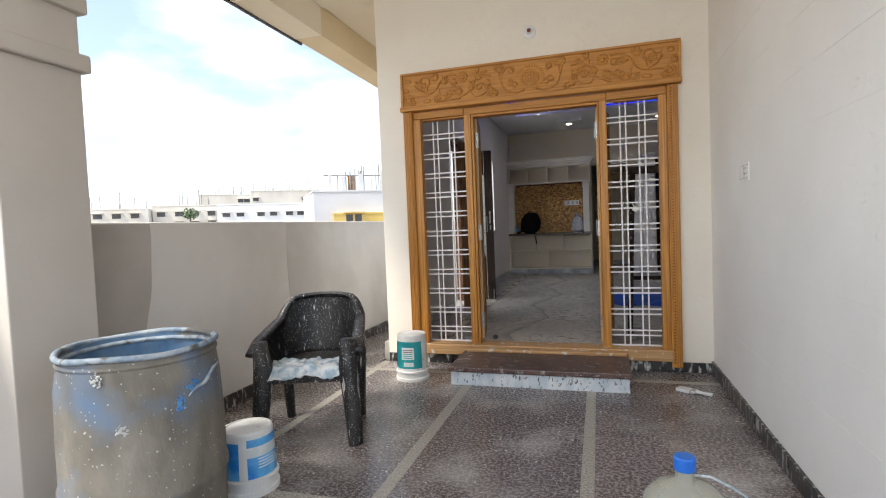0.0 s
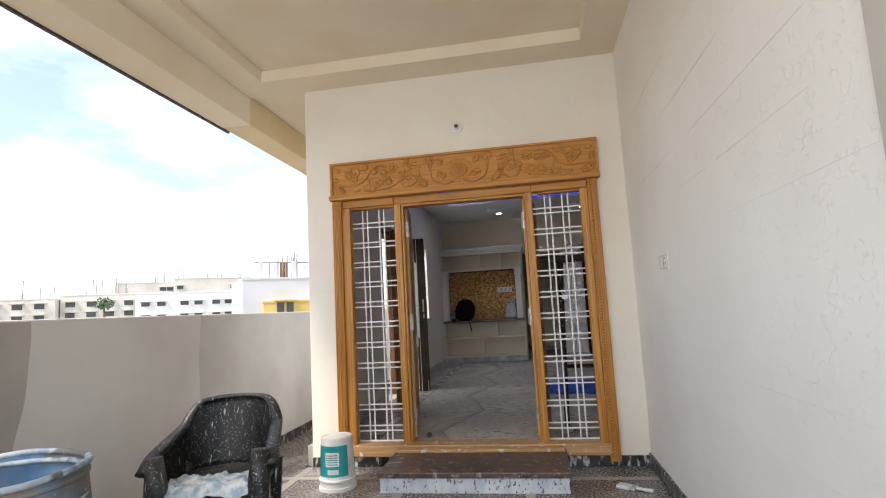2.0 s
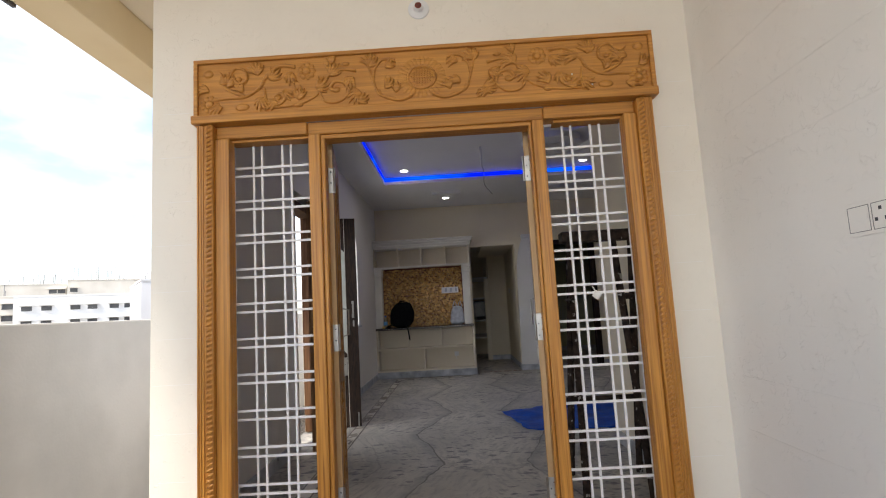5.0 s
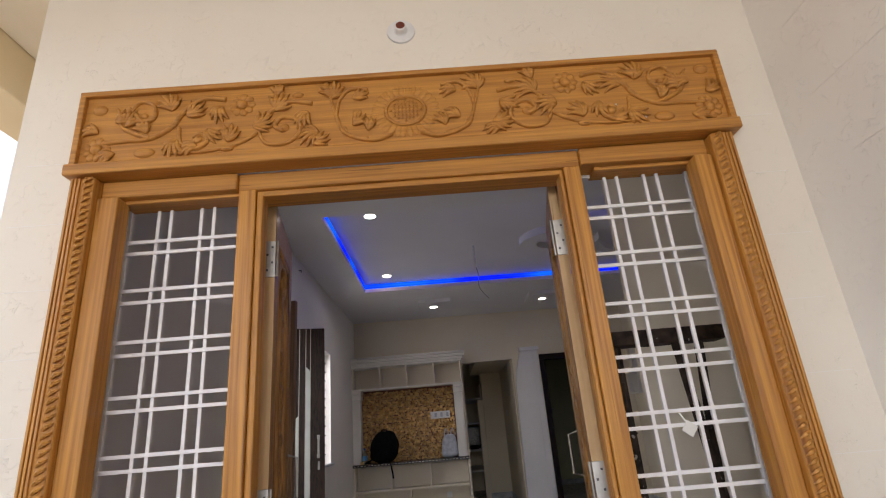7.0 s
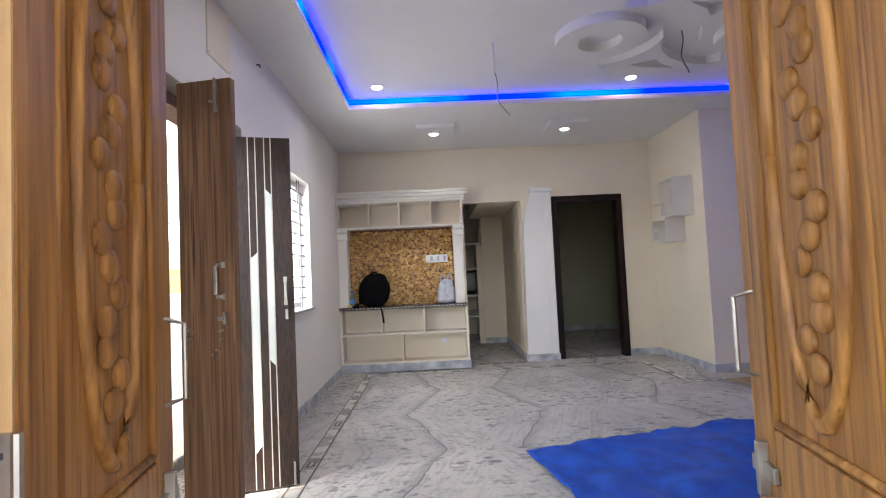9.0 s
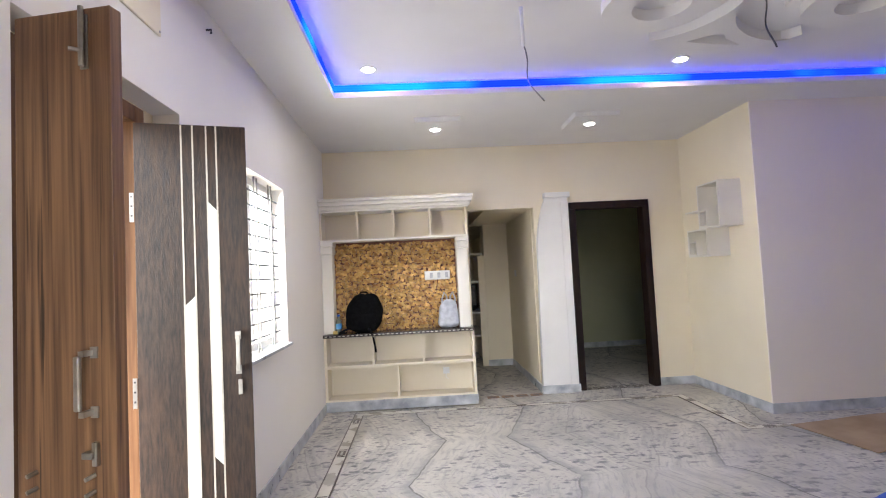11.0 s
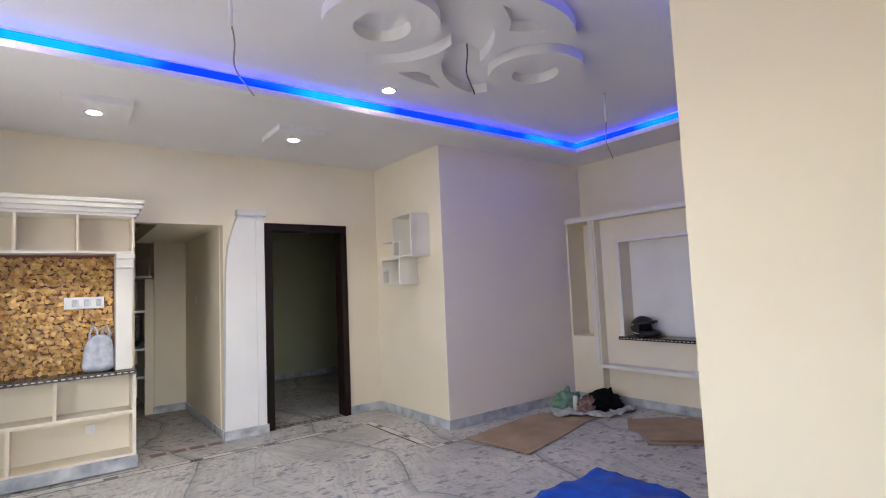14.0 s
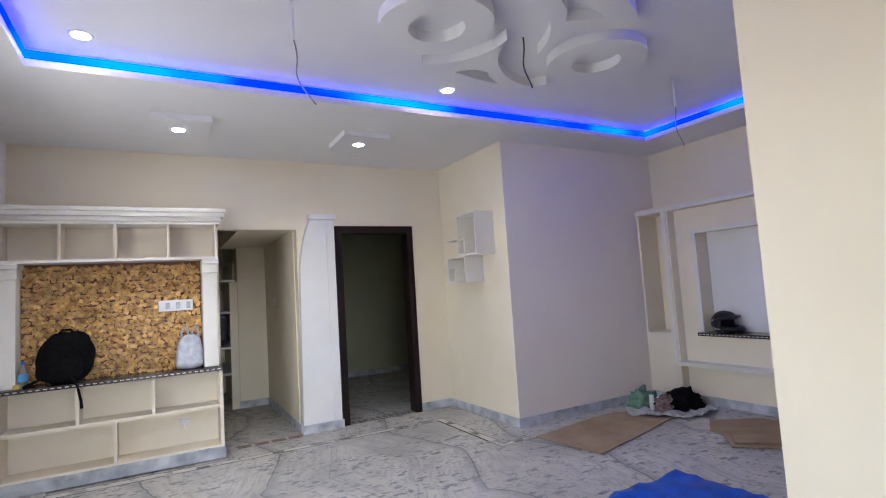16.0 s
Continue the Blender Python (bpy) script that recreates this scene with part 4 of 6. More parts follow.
def main_leaf(hx, tipx, side):
    """One carved teak leaf of the entrance door, standing open into the hall."""
    y0, y1 = 4.684, 5.165
    ang = math.atan2(tipx - hx, y1 - y0)
    w, th, h0, h1 = 0.488, 0.036, 0.185, 2.115
    leaf = thing("entrance_door_leaf", (hx, y0, h0), "carved teak double-door leaf standing open", "door", "entrance door leaves", rz=math.degrees(-ang))
    H = h1 - h0

    def p(name, rows, mat, parent, bevel=0.004, label=""):
        bm = boxes(*rows, bevel=bevel)
        return part(name, bm, mat, parent, label, world=False)
    s = th / 2
    p("hinge_stile", [(-s, s, 0.003, 0.085, 0, H)], "teak_leaf", leaf)
    p("edge_strip", [(-s + 0.001, s - 0.001, -0.001, 0.003, 0, H)], "teak_pale", leaf, 0, "pale raw teak edge with brown heartwood")
    p("lock_stile", [(-s, s, w - 0.085, w, 0, H)], "teak_leaf", leaf)
    for z0, z1 in ((0, 0.13), (0.70, 0.83), (H - 0.12, H)):
        p("rail", [(-s, s, 0.085, w - 0.085, z0, z1)], "teak_leaf", leaf)
    for z0, z1 in ((0.13, 0.70), (0.83, H - 0.12)):
        pan = p("panel", [(-0.010, 0.010, 0.085, w - 0.085, z0, z1)], "teak_leaf", leaf, 0)
        for sx in (-1, 1):
            bm = bmesh.new()
            zc, hh = (z0 + z1) / 2, (z1 - z0) / 2 - 0.05
            pts = [(sx * 0.012, w / 2 + 0.10 * math.cos(a) * (1 if abs(math.sin(a)) < 0.9 else 0.9), zc + hh * math.sin(a)) for a in [2 * math.pi * i / 36 for i in range(37)]]
            tube(bm, pts, 0.012, 8)
            for k in range(18):
                z = zc - hh * 0.8 + 1.6 * hh * k / 17
                bmesh.ops.create_uvsphere(bm, u_segments=8, v_segments=6, radius=1.0, matrix=Matrix.Translation((sx * 0.011, w / 2 + 0.03 * math.sin(k * 1.9), z)) @ Matrix.Diagonal((0.011, 0.030, hh * 0.06, 1)))
            for zz in (z0 + 0.012, z1 - 0.012):
                tube(bm, [(sx * 0.012, 0.09, zz), (sx * 0.012, w - 0.09, zz)], 0.008, 6)
            for yy in (0.093, w - 0.093):
                tube(bm, [(sx * 0.012, yy, z0 + 0.01), (sx * 0.012, yy, z1 - 0.01)], 0.008, 6)
            part("panel_carving", bm, "teak_leaf", pan, smooth=True, world=False)
    for z in (0.10, 0.868, 1.66):
        hg = p("hinge", [(-s - 0.004, s + 0.004, -0.006, -0.001, z, z + 0.13)], "steel", leaf, 0.001, "steel butt hinge")
        bm = bmesh.new()
        tube(bm, [(-side * s - side * 0.006, -0.006, z), (-side * s - side * 0.006, -0.006, z + 0.13)], 0.006, 8)
        part("hinge_pin", bm, "steel", hg, world=False)
        for k in range(4):
            part("screw", boxes((-0.008 + 0.016 * (k % 2) - 0.0035, -0.008 + 0.016 * (k % 2) + 0.0035, -0.0072, -0.0055, z + 0.02 + 0.028 * k, z + 0.027 + 0.028 * k)), "wire", hg, world=False)
    for sx in (-1, 1):
        bm = bmesh.new()
        tube(bm, [(sx * s, w - 0.04, 0.92), (sx * (s + 0.035), w - 0.04, 0.93), (sx * (s + 0.035), w - 0.04, 1.07), (sx * s, w - 0.04, 1.08)], 0.005, 8)
        part("pull_handle", bm, "steel", leaf, "thin steel pull handle", world=False)
    bm = boxes((-side * s, -side * (s + 0.012), w - 0.10, w - 0.01, 0.735, 0.765), (-side * s, -side * (s + 0.02), w - 0.06, w - 0.045, 0.70, 0.80), bevel=0.002)
    part("bolt", bm, "steel", leaf, "steel sliding bolt", world=False)


main_leaf(-0.52, -0.60, -1)
main_leaf(0.491, 0.576, 1)

bh = thing("bulb_holder", (-0.013, 4.53, 2.707), "white wall bulb holder with an empty brown socket", "bulb holder")
bmh = lathe([(0.0, 0.001), (0.052, 0.001), (0.051, 0.007), (0.026, 0.010), (0.022, 0.014), (0.0205, 0.036), (0.0165, 0.038), (0.0165, 0.031)], 28)
bmh.transform(Matrix.Rotation(radians(90), 4, "X"))
part("rose", bmh, "switch_white", bh, smooth=False, world=False)
bmh = lathe([(0.0, 0.037), (0.0163, 0.037), (0.0163, 0.028), (0.0, 0.028)], 20)
bmh.transform(Matrix.Rotation(radians(90), 4, "X"))
soc = part("socket", bmh, "holder_brown", bh, "brown lamp socket", world=False)
for dx, dz in ((-0.006, 0.004), (0.006, 0.004), (0.0, -0.007)):
    part("contact_hole", boxes((dx - 0.0022, dx + 0.0022, -0.0382, -0.0365, dz - 0.0022, dz + 0.0022)), "wire", soc, world=False)

sw = thing("porch_socket", (1.28, 3.60, 1.42), "flush wall-coloured switch and socket plate with dark gaps", "socket")
part("plate", boxes((1.275, 1.281, 3.51, 3.69, 1.37, 1.47), bevel=0.002), "white_render", sw)
part("rocker", boxes((1.2735, 1.276, 3.53, 3.585, 1.39, 1.45), bevel=0.001), "white_render", sw)
for y0, y1 in ((3.515, 3.596), (3.606, 3.685)):
    for z in (1.383, 1.457):
        part("gap_line", boxes((1.2742, 1.2752, y0, y1, z - 0.001, z + 0.001)), "wire_grey", sw)
    for y in (y0, y1):
        part("gap_line", boxes((1.2742, 1.2752, y - 0.001, y + 0.001, 1.383, 1.457)), "wire_grey", sw)
for yy, zz in ((3.565, 1.44), (3.548, 1.41), (3.582, 1.41)):
    part("pin_hole", boxes((1.2728, 1.2737, yy - 0.005, yy + 0.005, zz - 0.005, zz + 0.005)), "wire", sw)

# ---- side door in the left wall ----
sf = thing("side_door_frame", (-1.36, 6.75, FL), "dark wooden side door frame", "door frame")
for rows in ((-1.40, -1.27, 6.47, 6.52, FL, 2.25), (-1.40, -1.27, 7.09, 7.155, FL, 2.25)):
    part("jamb", boxes(rows, bevel=0.004), "jamb_brown", sf)
part("head", boxes((-1.40, -1.27, 6.52, 7.09, 2.185, 2.25), bevel=0.004), "jamb_brown", sf)
structure("wall_door_reveal", boxes((-1.42, -1.38, 7.155, 7.44, 0, 2.325), (-1.42, -1.38, 6.47, 7.155, 2.25, 2.325)), "hall_paint", "cream painted door reveal", "wall")


def side_leaf(hinge, tip, face_mat, striped):
    dx, dy = tip[0] - hinge[0], tip[1] - hinge[1]
    w = math.hypot(dx, dy)
    label = "dark brown side door leaf with pale slanted inlay strips, open" if striped else "walnut grained side door leaf with steel handle and bolts, open"
    d = thing("side_door_leaf", (hinge[0], hinge[1], FL + 0.012), label, "door", rz=math.degrees(math.atan2(dy, dx)))
    H, s = 2.0, 0.017
    part("slab", boxes((0, w, -s, s, 0, H), bevel=0.002), face_mat, d, world=False)
    if striped:
        for fx, z0, z1, wide in ((0.41, 0.0, H, 0.006), (0.512, 0.0, H, 0.006), (0.635, 0.0, H, 0.006), (0.725, 0.0, H, 0.006)):
            part("inlay_line", boxes((fx * w - wide / 2, fx * w + wide / 2, -s - 0.0015, -s + 0.001, z0, z1)), "inlay_white", d, world=False)
        for outline in ([(0.418, 0.20), (0.505, 0.24), (0.505, 1.33), (0.418, 1.297)], [(0.642, 0.715), (0.718, 0.68), (0.718, 1.663), (0.642, 1.695)]):
            bm = extrude_poly([(fx * w, z) for fx, z in outline], s, s + 0.002)
            bm.transform(Matrix.Rotation(radians(90), 4, "X"))
            part("inlay_strip", bm, "inlay_glass", d, "pale glossy inlay strip with slanted ends", world=False)
        for z in (0.22, 0.93, 1.62):
            hg = part("hinge", boxes((-0.016, -0.002, -s - 0.003, -s + 0.001, z, z + 0.11)), "steel", d, "bright steel butt hinge", world=False)
            for k in range(3):
                part("screw", boxes((-0.012, -0.006, -s - 0.0042, -s - 0.003, z + 0.02 + 0.036 * k, z + 0.027 + 0.036 * k)), "wire", hg, world=False)
        hd = part("handle", boxes((0.86 * w, 0.90 * w, -s - 0.03, -s - 0.02, 1.035, 1.17), bevel=0.003), "steel", d, "steel pull handle", world=False)
        for z in (1.022, 1.155):
            part("handle_foot", boxes((0.855 * w, 0.905 * w, -s - 0.022, -s, z, z + 0.03)), "steel", hd, world=False)
        part("lock", boxes((0.87 * w, 0.91 * w, -s - 0.008, -s, 0.94, 0.998), bevel=0.002), "steel", d, world=False)
        part("floor_bolt", boxes((0.92 * w, 0.95 * w, -s - 0.012, -s, 0.0, 0.13), bevel=0.002), "steel", d, world=False)
    else:
        hd = part("handle", boxes((0.705 * w, 0.765 * w, -s - 0.035, -s - 0.025, 1.115, 1.23), bevel=0.003), "steel", d, "steel pull handle", world=False)
        for z in (1.095, 1.222):
            part("handle_foot", boxes((0.76 * w, 0.83 * w, -s - 0.004, -s, z, z + 0.024)), "steel", hd, world=False)
            part("handle_arm", boxes((0.74 * w, 0.79 * w, -s - 0.03, -s - 0.003, z + 0.006, z + 0.018)), "steel", hd, world=False)
        part("latch", boxes((0.72 * w, 0.82 * w, -s - 0.02, -s, 1.012, 1.026), (0.79 * w, 0.84 * w, -s - 0.012, -s, 0.995, 1.045), bevel=0.002), "steel", d, world=False)
        bolt = part("tower_bolt", boxes((0.70 * w, 0.78 * w, -s - 0.004, -s, 1.86, 1.985), bevel=0.001), "steel", d, "steel tower bolt", world=False)
        bm = bmesh.new()
        tube(bm, [(0.74 * w, -s - 0.010, 1.865), (0.74 * w, -s - 0.010, 2.0)], 0.006, 8)
        tube(bm, [(0.74 * w, -s - 0.010, 1.90), (0.67 * w, -s - 0.026, 1.90)], 0.005, 8)
        part("bolt_rod", bm, "steel", bolt, world=False)
        for fx, z in ((0.78, 0.974), (0.20, 0.979), (0.78, 0.940), (0.20, 0.945), (0.71, 0.90), (0.64, 0.88)):
            bm = bmesh.new()
            tube(bm, [(fx * w, -s, z), (fx * w - 0.006, -s - 0.02, z - 0.004)], 0.005, 8)
            part("screw", bm, "steel", d, world=False)


side_leaf((-1.098, 6.290), (-0.857, 6.242), "walnut", False)
side_leaf((-1.265, 7.07), (-0.885, 7.183), "wenge", True)

cov = thing("junction_box_cover", (-1.25, 7.11, 2.78), "white painted junction box cover on the wall", "box cover")
part("cover", boxes((-1.262, -1.250, 6.945, 7.27, 2.605, 2.96), bevel=0.004), "hall_paint", cov)
for yy, zz in ((6.96, 2.62), (7.255, 2.62), (7.255, 2.945)):
    part("screw", boxes((-1.252, -1.247, yy - 0.004, yy + 0.004, zz - 0.004, zz + 0.004)), "steel", cov)
solo("wall_hook", tube(bmesh.new(), [(-1.262, 7.77, 2.88), (-1.235, 7.77, 2.88), (-1.235, 7.77, 2.86)], 0.006, 8), "wire", "small dark hook in the wall", "hook")

# window in the left wall
win = thing("window_1", (-1.34, 8.68, 1.065), "white barred window with bright daylight behind", "window", kind="structure")
for row in ((-1.40, -1.35, 8.15, 8.20, 1.085, 2.275), (-1.40, -1.35, 9.15, 9.20, 1.085, 2.275), (-1.40, -1.35, 8.20, 9.15, 1.085, 1.135), (-1.40, -1.35, 8.20, 9.15, 2.225, 2.275), (-1.40, -1.36, 8.65, 8.70, 1.135, 2.225)):
    part("window_frame", boxes(row, bevel=0.003), "white_paint", win)
part("window_sill", boxes((-1.41, -1.225, 8.13, 9.22, 1.052, 1.075), bevel=0.003), "marble_skirt", win, "grey marble window sill")
for k in range(11):
    z = 1.17 + k * 0.1
    part("cross_bar", tube(bmesh.new(), [(-1.318, 8.152, z), (-1.318, 9.198, z)], 0.0065, 6), "wire", win)
for y in (8.29, 8.355, 8.62, 8.685, 8.95, 9.015):
    part("upright_bar", tube(bmesh.new(), [(-1.308, y, 1.078), (-1.308, y, 2.272)], 0.006, 6), "wire_grey", win)

# bedroom door frame
bd = thing("bedroom_door_frame", (2.0, 10.93, FL), "dark brown wooden bedroom door frame with no leaf in view", "door frame")
for x0, x1 in ((1.53, 1.605), (2.385, 2.46)):
    part("jamb", boxes((x0, x1, 10.90, 11.06, FL, 2.215), bevel=0.004), "wenge_frame", bd)
part("head", boxes((1.53, 2.46, 10.90, 11.06, 2.215, 2.295), bevel=0.004), "wenge_frame", bd)

# ---- hall ceiling fittings ----
for nm, row in (("back", (X0, X1, Y1 - 0.004, Y1 - 0.001)), ("left", (X0 + 0.001, X0 + 0.004, Y0, Y1 - 0.005)), ("right", (X1 - 0.004, X1 - 0.001, Y0, Y1 - 0.005)), ("front", (X0 + 0.005, X1 - 0.005, Y0 + 0.001, Y0 + 0.004))):
    strip = thing("led_strip", ((row[0] + row[1]) / 2, (row[2] + row[3]) / 2, 3.06), "glowing blue light strip along the ceiling tray", "light strip", "tray light strips")
    part("strip", boxes((*row, CB + 0.045, CT - 0.016)), "led_blue", strip)


def downlight(x, y, z, plate):
    d = thing("downlight", (x, y, z), "small round white recessed ceiling light, lit", "ceiling light", "ceiling downlights")
    part("bezel", lathe([(0.045, 0.012), (0.062, 0.010), (0.066, 0.016), (0.045, 0.016)], 28), "white_paint", d, smooth=True, world=False)
    part("lens", lathe([(0.0, 0.010), (0.046, 0.010), (0.046, 0.014), (0.0, 0.014)], 28), "lamp_white", d, "glowing lens", world=False)
    lamp = new("downlight_beam", bpy.data.lights.new("downlight_beam", "SPOT"))
    lamp.data.energy, lamp.data.spot_size, lamp.data.spot_blend, lamp.data.color, lamp.data.shadow_soft_size = 1.55, radians(150), 0.8, (1.0, 0.97, 0.91), 0.04
    lamp.matrix_world = look((x, y, z - 0.005), (x, y, 0))


for x, y, z in DOWNLIGHTS:
    downlight(x, y, z - 0.004, z < 3)
for x in (0.02, 1.51):
    pl = thing("ceiling_plate", (x, 9.95, 2.985), "white square gypsum ceiling plate round a downlight", "ceiling plate", "gypsum ceiling plates")
    part("plate", boxes((x - 0.215, x + 0.215, 9.73, 10.20, 2.938, 2.986), bevel=0.003), "ceiling_paint", pl)


def ring(cx, cy, r0, r1, z0, z1, steps=64):
    return lathe([(r0, z0), (r1, z0), (r1, z1), (r0, z1), (r0, z0)], steps, cx, cy)


FXC, FYC = 1.885, 7.95
flo = thing("ceiling_flower", (FXC, FYC, 3.05), "white gypsum ceiling flower of two rings and two pierced petals", "ceiling ornament")
for cx in (1.275, 2.53):
    part("gypsum_ring", ring(cx, FYC, 0.165, 0.335, 3.03, 3.101), "ceiling_paint", flo)
PZ = 3.03


def arc(cx, cy, r, a0, a1, n):
    return [(cx + r * math.cos(radians(a0 + (a1 - a0) * i / (n - 1))), cy + r * math.sin(radians(a0 + (a1 - a0) * i / (n - 1)))) for i in range(n)]


for flip in (False, True):
    outline = arc(1.275, 7.95, 0.465, 74, -6, 14) + arc(2.43, 7.76, 0.705, 168, 84, 16)[1:] + arc(1.9, 7.95, 0.69, 38, 132, 16)
    hole = [(1.67, 8.43), (1.76, 8.36), (1.86, 8.31), (1.93, 8.40), (2.09, 8.50), (1.88, 8.48)]
    if flip:
        outline, hole = [[(3.79 - x, 15.9 - y) for x, y in q] for q in (outline, hole)]
    bm = bmesh.new()
    vo, vi = [[bm.verts.new((x, y, PZ)) for x, y in q] for q in (outline, hole)]
    edges = [bm.edges.new((q[k], q[(k + 1) % len(q)])) for q in (vo, vi) for k in range(len(q))]
    bmesh.ops.triangle_fill(bm, use_beauty=True, edges=edges)
    r = bmesh.ops.extrude_face_region(bm, geom=list(bm.faces))
    bmesh.ops.translate(bm, verts=[v for v in r["geom"] if isinstance(v, bmesh.types.BMVert)], vec=(0, 0, CT + 0.001 - PZ))
    part("gypsum_petal", bm, "ceiling_paint", flo)


def hanging_wire(name, x, y, top, pipe, end, drift, label, mat="wire_grey"):
    w = thing(name, (x, y, top), label, "wire", "ceiling wires")
    z0 = top
    if pipe:
        part("conduit", tube(bmesh.new(), [(x, y, top), (x, y, top - pipe)], 0.011, 10), "white_paint", w, "white conduit stub", smooth=True)
        z0 = top - pipe
    pts = []
    for i in range(16):
        f = i / 15
        pts.append((x + drift * f * f + 0.018 * math.sin(7 * f), y + 0.02 * math.sin(5 * f), z0 + 0.02 - (z0 - end) * f))
    part("cable", tube(bmesh.new(), pts, 0.0042 if mat == "wire_grey" else 0.0052, 6), mat, w, smooth=True)


hanging_wire("hanging_wire", 0.47, 8.04, CT, 0.24, 2.50, 0.09, "loose grey wire hanging from a white conduit stub")
hanging_wire("hanging_wire", 3.46, 8.04, CT, 0.24, 2.52, 0.02, "loose grey wire hanging from a white conduit stub")
hanging_wire("fan_hook_wire", 1.90, 7.95, CT, 0, 2.74, 0.02, "dark twisted wire at the ceiling flower", "wire")

# ---- wall unit with stone panel ----
UX0, UY = -1.258, 10.62
un = thing("wall_unit", (-0.46, 10.77, FL), "cream built-in wall unit with open cells and a white cornice", "wall unit")
part("plinth", boxes((UX0, 0.352, UY - 0.012, 10.93, FL, 0.262), bevel=0.003), "marble_skirt", un, "grey marble plinth")
part("back_panel", boxes((UX0, 0.33, 10.86, 10.926, 0.262, 2.26)), "cream_paint", un)
for x in (UX0, 0.313):
    part("side_panel", boxes((x, x + 0.028, UY, 10.86, 0.262, 0.93)), "cream_paint", un)
part("shelf", boxes((UX0 + 0.028, 0.313, UY, 10.86, 0.262, 0.282)), "cream_paint", un)
part("shelf", boxes((UX0 + 0.028, 0.313, UY, 10.86, 0.605, 0.633)), "cream_paint", un)
for x, z0, z1 in ((-0.49, 0.282, 0.605), (-0.745, 0.633, 0.93), (-0.21, 0.633, 0.93)):
    part("divider", boxes((x - 0.012, x + 0.012, UY, 10.86, z0, z1)), "cream_paint", un)
for x0, x1 in ((UX0, -1.145), (0.195, 0.315)):
    part("pilaster", boxes((x0, x1, 10.66, 10.86, 0.968, 1.82), bevel=0.004), "unit_white", un)
    part("capital", boxes((x0 - 0.004, x1 + 0.012, 10.635, 10.86, 1.82, 1.90), (x0 - 0.004, x1 + 0.02, 10.62, 10.86, 1.90, 1.945), bevel=0.008), "unit_white", un)
part("top_shelf", boxes((UX0, 0.325, UY, 10.86, 1.945, 1.968)), "unit_white", un)
for x in (UX0, -0.87, -0.485, -0.085, 0.305):
    part("divider", boxes((x, x + 0.02, UY, 10.86, 1.968, 2.26)), "cream_paint", un)
for row in ((UX0, 0.345, 10.60, 10.93, 2.26, 2.285), (UX0, 0.36, 10.585, 10.93, 2.285, 2.325), (UX0, 0.385, 10.56, 10.93, 2.325, 2.365), (UX0, 0.395, 10.545, 10.93, 2.365, 2.40)):
    part("cornice", boxes(row, bevel=0.006), "unit_white", un)
ctr = thing("granite_counter", (-0.46, 10.75, 0.93), "dark granite counter slab with a pale dashed edge", "counter")
part("slab", boxes((UX0, 0.34, 10.585, 10.86, 0.932, 0.966), bevel=0.004), "dark_granite", ctr)
for k in range(34):
    x = -1.24 + k * 0.0465
    part("edge_dash", boxes((x, x + 0.026, 10.5835, 10.586, 0.945, 0.953)), "inlay_white", ctr)

# split stones of the panel
rs = random.Random(11)
stones = thing("stone_panel", (-0.48, 10.86, 0.966), "golden brown split-stone cladding panel", "stone cladding")
part("backing", boxes((-1.145, 0.195, 10.84, 10.859, 0.966, 1.945)), "panel_brown", stones)
def stone_block(bm, m, seed):
    """A rough split block on the plane y = 0, its face pulled out of square and tilted."""
    r = random.Random(seed)
    made = bmesh.ops.create_cube(bm, size=1.0)["verts"]
    for v in made:
        front = v.co.y < 0
        v.co = Vector((v.co.x * 0.037, (-0.022 if front else 0.0), v.co.z * 0.035))
        if front:
            v.co += Vector((r.uniform(-0.008, 0.005), r.uniform(-0.014, 0.010), r.uniform(-0.007, 0.007)))
    bmesh.ops.transform(bm, matrix=m, verts=made)


shapes = []
for k in range(14):
    bm = bmesh.new()
    stone_block(bm, Matrix.Identity(4), 100 + k)
    shapes.append(mesh_of("stone", bm, "gold_stone"))
rest = bmesh.new()
count = 0
for row in range(28):
    for col in range(40):
        x = -1.126 + col * 0.0338 + (0.016 if row % 2 else 0.0) + rs.uniform(-0.010, 0.010)
        z = 0.986 + row * 0.0340 + rs.uniform(-0.010, 0.010)
        if x > 0.178:
            continue
        m = Matrix.Translation((x, 10.841, z)) @ Matrix.Rotation(rs.uniform(-0.85, 0.85), 4, "Y") @ Matrix.Diagonal((rs.uniform(0.72, 1.12), rs.uniform(0.5, 1.5), rs.uniform(0.72, 1.06), 1))
        if x > -0.50 and 6 <= row and count < 300:
            ob = new("stone", shapes[rs.randrange(14)])
            ob.parent = stones
            ob.matrix_basis = Matrix.Translation((0.48, -10.86, -0.966)) @ m
            count += 1
        else:
            stone_block(rest, m, rs.randrange(10000))
st = part("stone", rest, "gold_stone", stones)
tagged(st, kind="stuff")

sb = thing("switch_board", (-0.02, 10.80, 1.54), "white modular switch board on the stone panel", "switch board")
part("plate", boxes((-0.16, 0.12, 10.785, 10.815, 1.492, 1.59), bevel=0.005), "switch_white", sb)
for k in range(6):
    part("rocker", boxes((-0.145 + k * 0.042, -0.112 + k * 0.042, 10.779, 10.786, 1.512, 1.57), bevel=0.002), "bag_plastic" if k % 2 else "switch_white", sb)
ps = thing("passage_switch", (1.108, 12.2, 1.52), "small white switch plate on the passage wall", "switch")
part("plate", boxes((1.100, 1.111, 12.14, 12.24, 1.47, 1.56), bevel=0.003), "switch_white", ps)
ls = thing("low_socket", (0.03, 10.855, 0.47), "small white socket in the lower cell", "socket")
part("plate", boxes((-0.005, 0.065, 10.849, 10.861, 0.45, 0.52), bevel=0.003), "switch_white", ls)
